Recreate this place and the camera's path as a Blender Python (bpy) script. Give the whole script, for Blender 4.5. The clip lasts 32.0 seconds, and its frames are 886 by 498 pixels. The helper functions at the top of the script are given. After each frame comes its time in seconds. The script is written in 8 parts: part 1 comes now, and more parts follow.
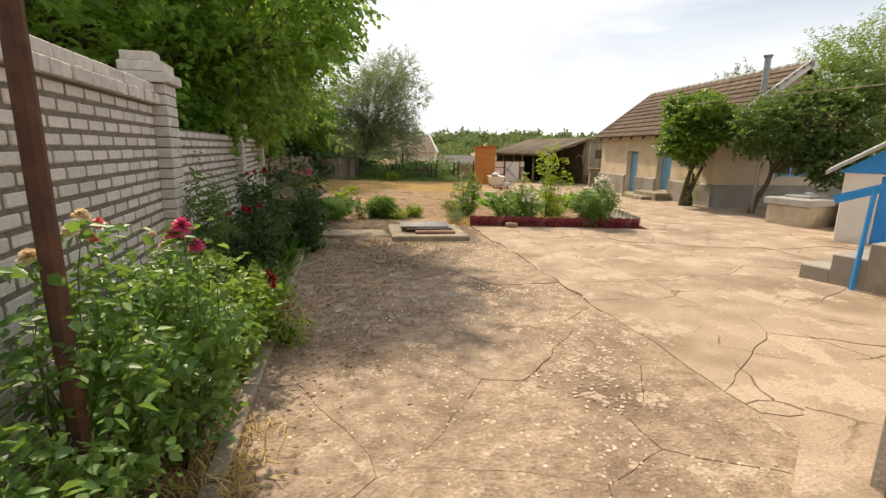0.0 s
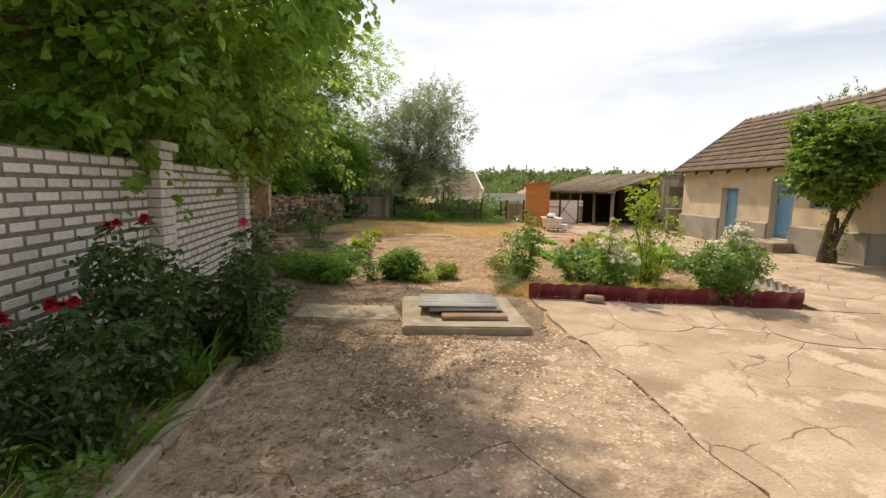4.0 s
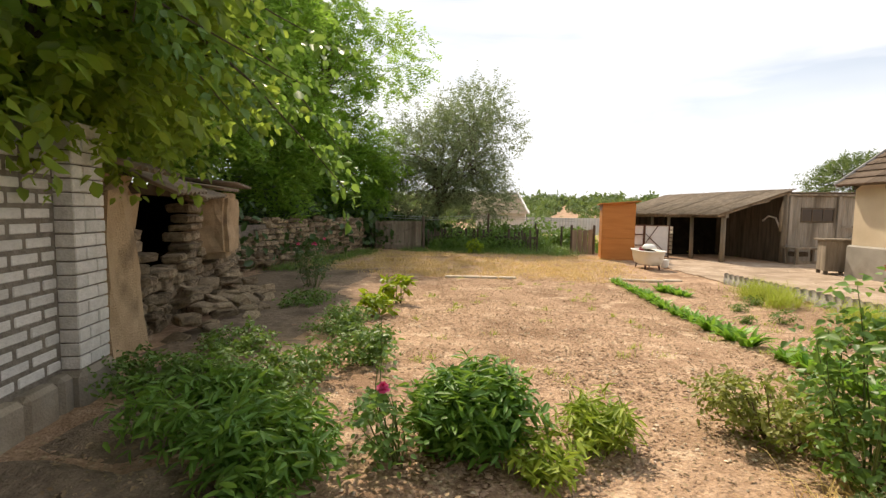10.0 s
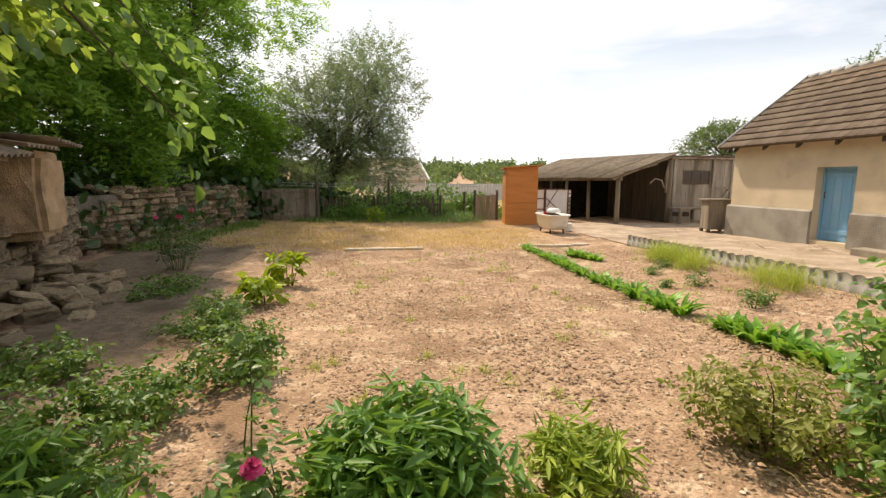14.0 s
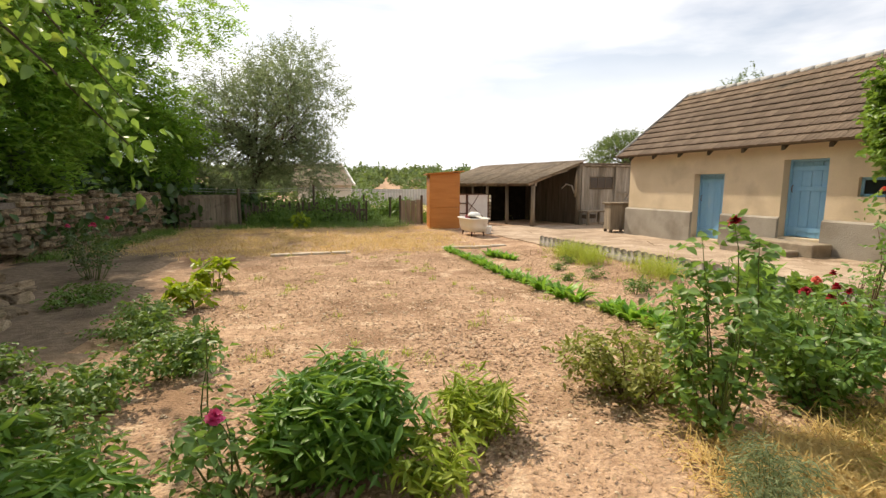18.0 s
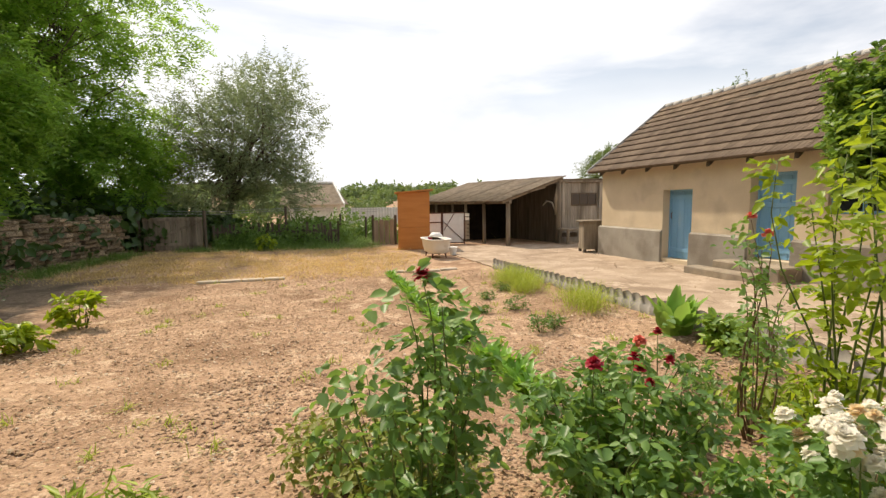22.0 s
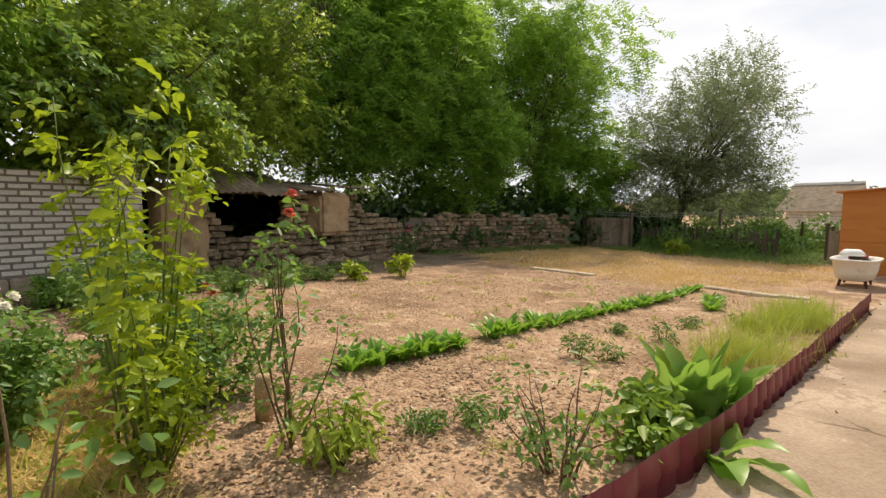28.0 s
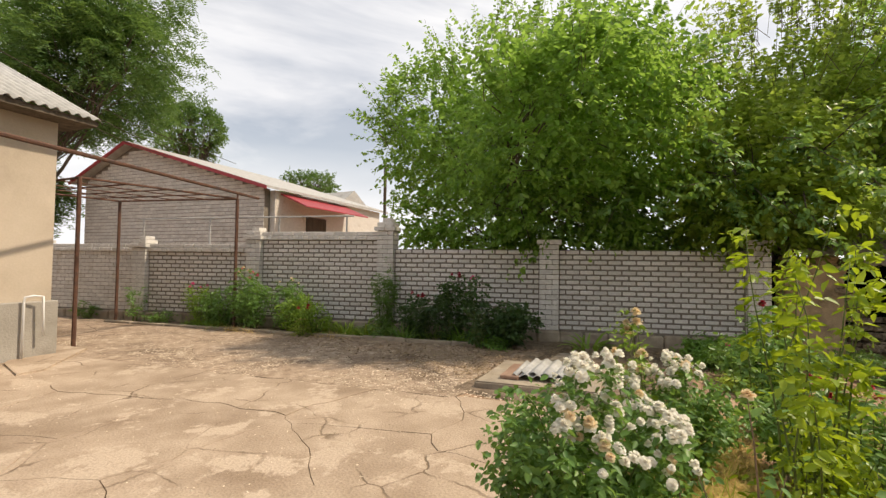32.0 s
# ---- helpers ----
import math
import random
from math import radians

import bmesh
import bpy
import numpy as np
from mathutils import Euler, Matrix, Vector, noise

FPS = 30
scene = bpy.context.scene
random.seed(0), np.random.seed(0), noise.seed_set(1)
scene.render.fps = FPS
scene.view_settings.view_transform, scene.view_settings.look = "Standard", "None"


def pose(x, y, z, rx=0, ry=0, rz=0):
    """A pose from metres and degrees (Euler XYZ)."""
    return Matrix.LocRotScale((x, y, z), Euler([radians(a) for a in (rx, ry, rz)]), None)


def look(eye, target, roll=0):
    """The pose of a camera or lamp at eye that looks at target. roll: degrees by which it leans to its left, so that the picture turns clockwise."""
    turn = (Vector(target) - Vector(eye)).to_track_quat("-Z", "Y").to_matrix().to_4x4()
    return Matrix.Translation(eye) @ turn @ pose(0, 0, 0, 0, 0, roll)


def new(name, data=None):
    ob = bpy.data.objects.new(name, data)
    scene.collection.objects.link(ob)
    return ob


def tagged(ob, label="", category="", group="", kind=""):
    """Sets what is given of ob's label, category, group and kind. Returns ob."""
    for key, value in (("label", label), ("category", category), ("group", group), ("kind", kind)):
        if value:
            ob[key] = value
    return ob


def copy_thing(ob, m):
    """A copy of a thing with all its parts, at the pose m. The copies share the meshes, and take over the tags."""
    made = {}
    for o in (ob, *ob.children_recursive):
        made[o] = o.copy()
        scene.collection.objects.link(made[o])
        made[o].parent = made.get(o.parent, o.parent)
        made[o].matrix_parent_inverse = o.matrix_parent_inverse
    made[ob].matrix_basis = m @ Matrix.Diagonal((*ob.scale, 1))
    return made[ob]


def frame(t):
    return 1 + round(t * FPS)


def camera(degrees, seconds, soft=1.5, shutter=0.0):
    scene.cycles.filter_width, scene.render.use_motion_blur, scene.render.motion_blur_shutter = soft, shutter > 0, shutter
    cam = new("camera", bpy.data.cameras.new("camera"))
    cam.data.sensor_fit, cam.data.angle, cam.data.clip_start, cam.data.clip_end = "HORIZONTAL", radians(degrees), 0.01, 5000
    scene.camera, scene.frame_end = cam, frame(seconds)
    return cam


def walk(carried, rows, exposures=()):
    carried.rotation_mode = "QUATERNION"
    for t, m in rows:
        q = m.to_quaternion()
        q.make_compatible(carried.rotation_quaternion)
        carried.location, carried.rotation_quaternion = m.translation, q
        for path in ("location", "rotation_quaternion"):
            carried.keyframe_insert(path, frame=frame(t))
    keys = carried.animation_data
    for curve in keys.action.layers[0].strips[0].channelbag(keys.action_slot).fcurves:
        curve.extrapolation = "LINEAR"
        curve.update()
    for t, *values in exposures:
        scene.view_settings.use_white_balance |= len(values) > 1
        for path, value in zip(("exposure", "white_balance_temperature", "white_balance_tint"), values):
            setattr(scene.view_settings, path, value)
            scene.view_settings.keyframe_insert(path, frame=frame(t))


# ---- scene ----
EXPOSURES = [(0.0, 0.41, 7500, 12), (3.0, 0.38, 7500, 12), (6.0, 0.42, 7500, 12), (8.0, 0.52, 7500, 12), (18.0, 0.51, 7500, 12), (22.0, 0.44, 7500, 12), (25.0, 0.40, 7500, 12), (28.0, 0.27, 7500, 12), (30.0, 0.62, 7500, 12), (32.0, 0.26, 7500, 12)]
cam = camera(86.3, 32.0, soft=1.4)
PATH = [
    (0, (0.341, 0.159, 1.649), (0.266, 2.114, 1.234), 0.8),
    (0.5, (0.316, 0.557, 1.685), (0.258, 2.517, 1.292), 0.5),
    (1, (0.232, 1.069, 1.667), (0.169, 3.035, 1.305), 0.4),
    (1.5, (0.203, 1.429, 1.664), (0.116, 3.397, 1.316), 0.5),
    (2, (0.22, 1.803, 1.667), (0.111, 3.775, 1.354), 0.5),
    (2.5, (0.194, 2.307, 1.646), (0.056, 4.281, 1.357), 0.6),
    (4.5, (0.199, 4.089, 1.557), (-0.121, 6.048, 1.317), 0.7),
    (5, (0.102, 4.596, 1.531), (-0.27, 6.55, 1.315), 0.6),
    (5.5, (-0.003, 5.031, 1.542), (-0.404, 6.978, 1.32), 0.6),
    (6, (-0.086, 5.51, 1.53), (-0.482, 7.458, 1.304), 0.7),
    (6.5, (-0.267, 5.939, 1.55), (-0.701, 7.88, 1.344), 0.7),
    (7, (-0.453, 6.284, 1.551), (-0.938, 8.216, 1.377), 0.8),
    (7.5, (-0.595, 6.685, 1.567), (-1.048, 8.628, 1.421), 0.7),
    (8, (-0.751, 7.15, 1.529), (-1.183, 9.097, 1.384), 0.8),
    (8.5, (-0.886, 7.555, 1.482), (-1.317, 9.502, 1.336), 0.6),
    (9, (-0.993, 7.958, 1.466), (-1.383, 9.914, 1.312), 0.7),
    (9.5, (-1.147, 8.346, 1.46), (-1.544, 10.3, 1.307), 0.7),
    (10, (-1.263, 8.76, 1.427), (-1.647, 10.717, 1.268), 0.8),
    (10.5, (-1.38, 9.248, 1.401), (-1.664, 11.221, 1.235), 0.8),
    (11, (-1.556, 9.714, 1.372), (-1.75, 11.691, 1.139), 0.6),
    (11.5, (-1.573, 9.812, 1.352), (-1.713, 11.788, 1.073), 0.5),
    (12, (-1.507, 9.804, 1.347), (-1.601, 11.779, 1.043), 0.3),
    (12.5, (-1.506, 9.803, 1.342), (-1.562, 11.778, 1.031), 0.3),
    (13, (-1.538, 9.821, 1.364), (-1.541, 11.797, 1.055), 0.2),
    (13.5, (-1.518, 9.82, 1.353), (-1.493, 11.797, 1.052), 0.2),
    (14, (-1.498, 9.813, 1.352), (-1.455, 11.791, 1.062), 0.2),
    (14.5, (-1.509, 9.81, 1.357), (-1.454, 11.788, 1.066), 0.2),
    (16.5, (-1.58, 9.266, 1.381), (-1.639, 11.246, 1.108), 0.1),
    (17, (-1.583, 9.278, 1.381), (-1.511, 11.26, 1.123), 0.1),
    (17.5, (-1.53, 9.25, 1.376), (-1.322, 11.223, 1.118), 0.1),
    (18, (-1.48, 9.282, 1.371), (-1.135, 11.234, 1.103), 0.1),
    (18.5, (-1.473, 9.316, 1.361), (-1.035, 11.248, 1.089), 0.1),
    (19, (-1.478, 9.395, 1.356), (-0.952, 11.304, 1.075), -0.0),
    (19.5, (-1.516, 9.51, 1.347), (-0.975, 11.414, 1.061), -0.1),
    (20, (-1.346, 9.608, 1.359), (-0.827, 11.518, 1.072), -0.4),
    (20.5, (-1.154, 9.649, 1.35), (-0.663, 11.571, 1.095), -0.6),
    (21, (-0.73, 9.852, 1.419), (-0.324, 11.796, 1.179), -0.8),
    (21.5, (-0.251, 9.826, 1.428), (0.063, 11.787, 1.19), -0.8),
    (22, (0.329, 9.783, 1.449), (0.597, 11.755, 1.249), -0.7),
    (22.5, (0.839, 9.81, 1.412), (1.076, 11.787, 1.217), -0.8),
    (23, (1.486, 9.742, 1.409), (1.64, 11.726, 1.215), -0.6),
    (23.5, (2.056, 9.86, 1.36), (2.083, 11.85, 1.175), -0.4),
    (24, (2.57, 9.92, 1.345), (2.42, 11.905, 1.153), -0.2),
    (24.5, (3.074, 9.937, 1.326), (2.705, 11.895, 1.146), 0.0),
    (25, (3.504, 10.026, 1.306), (2.909, 11.928, 1.132), 0.1),
    (25.5, (3.838, 10.15, 1.308), (3.059, 11.985, 1.158), 0.2),
    (27.5, (4.834, 11.358, 1.273), (3.412, 12.755, 1.111), 0.3),
    (28, (5.029, 11.54, 1.261), (3.384, 12.665, 1.098), 0.4),
    (28.4, (5.149, 11.521, 1.329), (3.364, 12.413, 1.194), 0.4),
    (28.8, (5.336, 11.374, 1.383), (3.463, 12.069, 1.287), 0.3),
    (29, (5.396, 11.349, 1.412), (3.487, 11.942, 1.334), 0.4),
    (29.5, (5.527, 11.346, 1.462), (3.544, 11.61, 1.445), 0.6),
    (30, (5.56, 11.33, 1.48), (3.577, 11.083, 1.549), 0.6),
    (30.5, (5.621, 11.261, 1.52), (3.718, 10.653, 1.61), 0.5),
    (31, (5.63, 11.213, 1.523), (3.84, 10.326, 1.628), 0.6),
    (31.5, (5.628, 11.235, 1.528), (3.896, 10.239, 1.618), 0.7),
    (32, (5.605, 11.234, 1.495), (3.895, 10.197, 1.561), 0.8),
]
walk(cam, [(t, look(eye, target, roll)) for t, eye, target, roll in PATH], exposures=EXPOSURES)

# ---------------------------------------------------------------- light
SUN_DIR = Vector((-0.40, 0.70, 1.0)).normalized()   # towards the sun
world = bpy.data.worlds.new("sky")
scene.world = world
world.use_nodes = True
wn = world.node_tree.nodes
wl = world.node_tree.links
wn.clear()
w_out = wn.new("ShaderNodeOutputWorld")
w_bg = wn.new("ShaderNodeBackground")
w_sky = wn.new("ShaderNodeTexSky")
w_sky.sky_type = "NISHITA"
w_sky.sun_disc = False
w_sky.sun_elevation = math.asin(SUN_DIR.z)
w_sky.sun_rotation = math.atan2(SUN_DIR.x, SUN_DIR.y)
w_sky.dust_density = 0.8
w_sky.air_density = 1.0
w_tc = wn.new("ShaderNodeTexCoord")
w_map = wn.new("ShaderNodeMapping")
w_map.inputs["Scale"].default_value = (1.0, 1.0, 3.2)
w_map.inputs["Location"].default_value = (0.35, 0.1, 0.0)
w_noise = wn.new("ShaderNodeTexNoise")
w_noise.inputs["Scale"].default_value = 1.5
w_noise.inputs["Detail"].default_value = 7
w_noise.inputs["Roughness"].default_value = 0.55
w_noise.inputs["Distortion"].default_value = 0.6
w_ramp = wn.new("ShaderNodeValToRGB")
w_ramp.color_ramp.elements[0].position = 0.38
w_ramp.color_ramp.elements[0].color = (0.4, 0.4, 0.4, 1)
w_ramp.color_ramp.elements[1].position = 0.56
w_ramp.color_ramp.elements[1].color = (0.94, 0.94, 0.94, 1)
w_mix = wn.new("ShaderNodeMix")
w_mix.data_type = "RGBA"
w_noise2 = wn.new("ShaderNodeTexNoise")
w_noise2.inputs["Scale"].default_value = 2.4
w_noise2.inputs["Detail"].default_value = 5
w_cloud = wn.new("ShaderNodeValToRGB")
w_cloud.color_ramp.elements[0].position = 0.3
w_cloud.color_ramp.elements[0].color = (6.5, 7.2, 8.45, 1)
w_cloud.color_ramp.elements[1].position = 0.65
w_cloud.color_ramp.elements[1].color = (8.7, 9.3, 10.3, 1)
wl.new(w_tc.outputs["Generated"], w_map.inputs["Vector"])
wl.new(w_map.outputs["Vector"], w_noise.inputs["Vector"])
wl.new(w_map.outputs["Vector"], w_noise2.inputs["Vector"])
wl.new(w_noise.outputs["Fac"], w_ramp.inputs["Fac"])
wl.new(w_noise2.outputs["Fac"], w_cloud.inputs["Fac"])
w_sep = wn.new("ShaderNodeSeparateXYZ")
w_haze = wn.new("ShaderNodeMapRange")
w_haze.inputs["From Min"].default_value, w_haze.inputs["From Max"].default_value = 0.10, 0.32
w_haze.inputs["To Min"].default_value, w_haze.inputs["To Max"].default_value = 1.0, 0.0
w_max = wn.new("ShaderNodeMath")
w_max.operation = "MAXIMUM"
wl.new(w_tc.outputs["Generated"], w_sep.inputs["Vector"])
wl.new(w_sep.outputs["Z"], w_haze.inputs["Value"])
wl.new(w_haze.outputs["Result"], w_max.inputs[0])
wl.new(w_ramp.outputs["Color"], w_max.inputs[1])
wl.new(w_max.outputs[0], w_mix.inputs["Factor"])
wl.new(w_sky.outputs["Color"], w_mix.inputs["A"])
wl.new(w_cloud.outputs["Color"], w_mix.inputs["B"])
wl.new(w_mix.outputs["Result"], w_bg.inputs["Color"])
w_bg.inputs["Strength"].default_value = 0.1
wl.new(w_bg.outputs["Background"], w_out.inputs["Surface"])

sun = new("sun", bpy.data.lights.new("sun", "SUN"))
sun.data.energy = 3.6
sun.data.angle = radians(1.6)
sun.data.color = (1.0, 0.92, 0.80)
sun.matrix_world = look(SUN_DIR * 40, (0, 0, 0))

# ---------------------------------------------------------------- mesh helpers
class MB:
    """Collects vertices and faces, placed by the matrix m."""

    def __init__(self, m=None):
        self.v, self.f, self.m = [], [], m or Matrix()

    def add(self, verts, faces):
        k = len(self.v)
        self.v += [self.m @ Vector(p) for p in verts]
        self.f += [tuple(k + i for i in f) for f in faces]
        return self

    def box(self, x0, y0, z0, x1, y1, z1, c=0.0):
        c = min(c, (x1 - x0) * 0.45, (y1 - y0) * 0.45, (z1 - z0) * 0.45)
        if c <= 0:
            p = [(x, y, z) for z in (z0, z1) for y in (y0, y1) for x in (x0, x1)]
            return self.add(p, [(0, 2, 3, 1), (4, 5, 7, 6), (0, 1, 5, 4), (2, 6, 7, 3), (0, 4, 6, 2), (1, 3, 7, 5)])
        bm = bmesh.new()
        bmesh.ops.create_cube(bm, size=1)
        for q in bm.verts:
            q.co = Vector(((x0 + x1) / 2 + q.co.x * (x1 - x0), (y0 + y1) / 2 + q.co.y * (y1 - y0), (z0 + z1) / 2 + q.co.z * (z1 - z0)))
        bmesh.ops.bevel(bm, geom=bm.edges[:], offset=c, segments=1, affect="EDGES")
        return self.take(bm)

    def take(self, bm):
        bm.verts.index_update()
        self.add([q.co[:] for q in bm.verts], [[q.index for q in f.verts] for f in bm.faces])
        bm.free()
        return self

    def prism(self, ring, z0, z1):
        n = len(ring)
        p = [(x, y, z0) for x, y in ring] + [(x, y, z1) for x, y in ring]
        return self.add(p, [tuple(range(n - 1, -1, -1)), tuple(range(n, 2 * n))] + [(i, (i + 1) % n, n + (i + 1) % n, n + i) for i in range(n)])

    def tube(self, path, radius, n=8, cap=True):
        """A tube along points; radius: one number, or one for each point."""
        path = [Vector(p) for p in path]
        rad = radius if hasattr(radius, "__len__") else [radius] * len(path)
        k, side = len(self.v), None
        pts, faces = [], []
        for i, p in enumerate(path):
            d = (path[min(i + 1, len(path) - 1)] - path[max(i - 1, 0)]).normalized()
            if side is None:
                side = d.orthogonal().normalized()
            side = (side - d * side.dot(d)).normalized()
            up = d.cross(side)
            for a in range(n):
                t = 2 * math.pi * a / n
                pts.append(p + (side * math.cos(t) + up * math.sin(t)) * rad[i])
        for i in range(len(path) - 1):
            for a in range(n):
                b = (a + 1) % n
                faces.append((i * n + a, i * n + b, (i + 1) * n + b, (i + 1) * n + a))
        if cap:
            faces += [tuple(range(n - 1, -1, -1)), tuple(range((len(path) - 1) * n, len(path) * n))]
        return self.add(pts, faces)

    def mesh(self, name, material, at=(0, 0, 0), smooth=False):
        me = bpy.data.meshes.new(name)
        o = Vector(at)
        me.from_pydata([p - o for p in self.v], [], self.f)
        me.materials.append(material)
        if smooth:
            me.polygons.foreach_set("use_smooth", [True] * len(me.polygons))
        me.update()
        return me


def thing(name, at, label, category, group="", kind=""):
    """An empty at the base of a thing."""
    ob = new(name)
    ob.location = at
    ob.empty_display_size = 0.05
    bpy.context.view_layer.update()
    return tagged(ob, label, category, group, kind)


def base_of(ob):
    """Where the space of ob begins: ob's own place, or that of the thing above it."""
    p = Vector((0, 0, 0))
    while ob:
        p += ob.location
        ob = ob.parent
    return p


def part(name, mb, material, parent, label="", smooth=False):
    """One mesh object under a thing or part; mb is in world metres."""
    ob = new(name, mb.mesh(name, material, base_of(parent), smooth))
    ob.parent = parent
    return tagged(ob, label)


def solo(name, mb, material, label, category="", group="", kind="", smooth=False):
    ob = new(name, mb.mesh(name, material, (0, 0, 0), smooth))
    return tagged(ob, label, category, group, kind)


def wallm(a, b, z=0.0):
    """A frame on a wall line: x runs from a to b, y points to the left of that way, z up."""
    d = math.atan2(b[1] - a[1], b[0] - a[0])
    return Matrix.Translation((a[0], a[1], z)) @ Matrix.Rotation(d, 4, "Z")


def smooth01(v):
    v = min(1, max(0, v))
    return v * v * (3 - 2 * v)


def gz(x, y):
    """Height of the ground."""
    far = smooth01((y - 13) / 12) * smooth01((12 - x) / 5)
    far = max(far, smooth01((y - 10.8) / 8) * smooth01((4.3 - 0.135 * (y - 10.5) - x) / 1.5))   # the garden lies lower than the yard
    d = math.hypot(x, y - 10)
    return -0.17 * far - 1.2 * smooth01((d - 34) / 25) + 8.0 * smooth01((d - 80) / 240)


# ---------------------------------------------------------------- materials
def mat(name, c1, c2, scale=8.0, rough=0.85, bump=0.25, stain=None, stain_scale=1.2, stain_at=0.58, metal=0.0,
        stretch=(1, 1, 1), fine=60.0, objrand=0.0, island=0.0, coat=0.0, fine_amt=0.35, spec=0.35, crack=0.0, scuff=None, scuff_scale=1.7, scuff_at=0.56, crack_at=0.52):
    """A surface with variation at two scales, optional stains, and fine relief."""
    m = bpy.data.materials.new(name)
    m.use_nodes = True
    nt = m.node_tree
    n, l = nt.nodes, nt.links
    b = n["Principled BSDF"]
    b.inputs["Roughness"].default_value = rough
    b.inputs["Metallic"].default_value = metal
    b.inputs["Specular IOR Level"].default_value = spec
    b.inputs["Coat Weight"].default_value = coat
    tc = n.new("ShaderNodeTexCoord")
    mp = n.new("ShaderNodeMapping")
    mp.inputs["Scale"].default_value = stretch
    l.new(tc.outputs["Object"], mp.inputs["Vector"])
    def tex(s, detail=6):
        t = n.new("ShaderNodeTexNoise")
        t.inputs["Scale"].default_value = s
        t.inputs["Detail"].default_value = detail
        l.new(mp.outputs["Vector"], t.inputs["Vector"])
        return t
    big, small = tex(scale), tex(fine, 3)
    mix = n.new("ShaderNodeMix")
    mix.data_type = "RGBA"
    mix.inputs["A"].default_value = (*c1, 1)
    mix.inputs["B"].default_value = (*c2, 1)
    rp = n.new("ShaderNodeMapRange")
    rp.inputs["From Min"].default_value, rp.inputs["From Max"].default_value = 0.32, 0.68
    l.new(big.outputs["Fac"], rp.inputs["Value"])
    l.new(rp.outputs["Result"], mix.inputs["Factor"])
    col = mix.outputs["Result"]
    if stain:
        st = tex(stain_scale, 8)
        r2 = n.new("ShaderNodeMapRange")
        r2.inputs["From Min"].default_value, r2.inputs["From Max"].default_value = stain_at, stain_at + 0.14
        l.new(st.outputs["Fac"], r2.inputs["Value"])
        m2 = n.new("ShaderNodeMix")
        m2.data_type = "RGBA"
        l.new(r2.outputs["Result"], m2.inputs["Factor"])
        l.new(col, m2.inputs["A"])
        m2.inputs["B"].default_value = (*stain, 1)
        col = m2.outputs["Result"]
    if scuff:
        # ragged worn patches, broken up by a finer grain
        sc, sg = tex(scuff_scale, 9), tex(scuff_scale * 9, 4)
        am = n.new("ShaderNodeMath")
        am.operation = "MULTIPLY_ADD"
        l.new(sg.outputs["Fac"], am.inputs[0])
        am.inputs[1].default_value = 0.35
        l.new(sc.outputs["Fac"], am.inputs[2])
        r5 = n.new("ShaderNodeMapRange")
        r5.inputs["From Min"].default_value, r5.inputs["From Max"].default_value = scuff_at + 0.17, scuff_at + 0.23
        l.new(am.outputs[0], r5.inputs["Value"])
        m5 = n.new("ShaderNodeMix")
        m5.data_type = "RGBA"
        l.new(r5.outputs["Result"], m5.inputs["Factor"])
        l.new(col, m5.inputs["A"])
        m5.inputs["B"].default_value = (*scuff, 1)
        col = m5.outputs["Result"]
    ridge = None
    if crack:
        # broken hairline cracks with grit beside them
        wob = tex(crack * 2.2, 5)
        off = n.new("ShaderNodeMix")
        off.data_type = "VECTOR"
        off.inputs["Factor"].default_value = 0.22 / crack
        l.new(mp.outputs["Vector"], off.inputs["A"])
        l.new(wob.outputs["Color"], off.inputs["B"])
        vor = n.new("ShaderNodeTexVoronoi")
        vor.feature = "DISTANCE_TO_EDGE"
        vor.inputs["Scale"].default_value = crack
        l.new(off.outputs["Result"], vor.inputs["Vector"])
        r3 = n.new("ShaderNodeMapRange")
        r3.inputs["From Min"].default_value, r3.inputs["From Max"].default_value = 0.003, 0.010 + 0.0035 * crack
        r3.inputs["To Min"].default_value, r3.inputs["To Max"].default_value = 1.0, 0.0
        l.new(vor.outputs["Distance"], r3.inputs["Value"])
        gate = tex(crack * 0.9, 3)
        r4 = n.new("ShaderNodeMapRange")
        r4.inputs["From Min"].default_value, r4.inputs["From Max"].default_value = crack_at, crack_at + 0.16
        l.new(gate.outputs["Fac"], r4.inputs["Value"])
        ridge = n.new("ShaderNodeMath")
        ridge.operation = "MULTIPLY"
        l.new(r3.outputs["Result"], ridge.inputs[0])
        l.new(r4.outputs["Result"], ridge.inputs[1])
        m3 = n.new("ShaderNodeMix")
        m3.data_type = "RGBA"
        l.new(ridge.outputs[0], m3.inputs["Factor"])
        l.new(col, m3.inputs["A"])
        m3.inputs["B"].default_value = (c1[0] * 0.55, c1[1] * 0.52, c1[2] * 0.48, 1)
        col = m3.outputs["Result"]
    val = n.new("ShaderNodeHueSaturation")
    l.new(col, val.inputs["Color"])
    add = n.new("ShaderNodeMath")
    add.operation = "MULTIPLY_ADD"
    l.new(small.outputs["Fac"], add.inputs[0])
    add.inputs[1].default_value = fine_amt
    add.inputs[2].default_value = 1 - fine_amt / 2
    last = add.outputs[0]
    if objrand or island:
        if objrand:
            src = n.new("ShaderNodeObjectInfo").outputs["Random"]
        else:
            src = n.new("ShaderNodeNewGeometry").outputs["Random Per Island"]
        ad2 = n.new("ShaderNodeMath")
        ad2.operation = "MULTIPLY_ADD"
        l.new(src, ad2.inputs[0])
        k = objrand or island
        ad2.inputs[1].default_value = k
        ad2.inputs[2].default_value = 1 - k / 2
        mul = n.new("ShaderNodeMath")
        mul.operation = "MULTIPLY"
        l.new(last, mul.inputs[0])
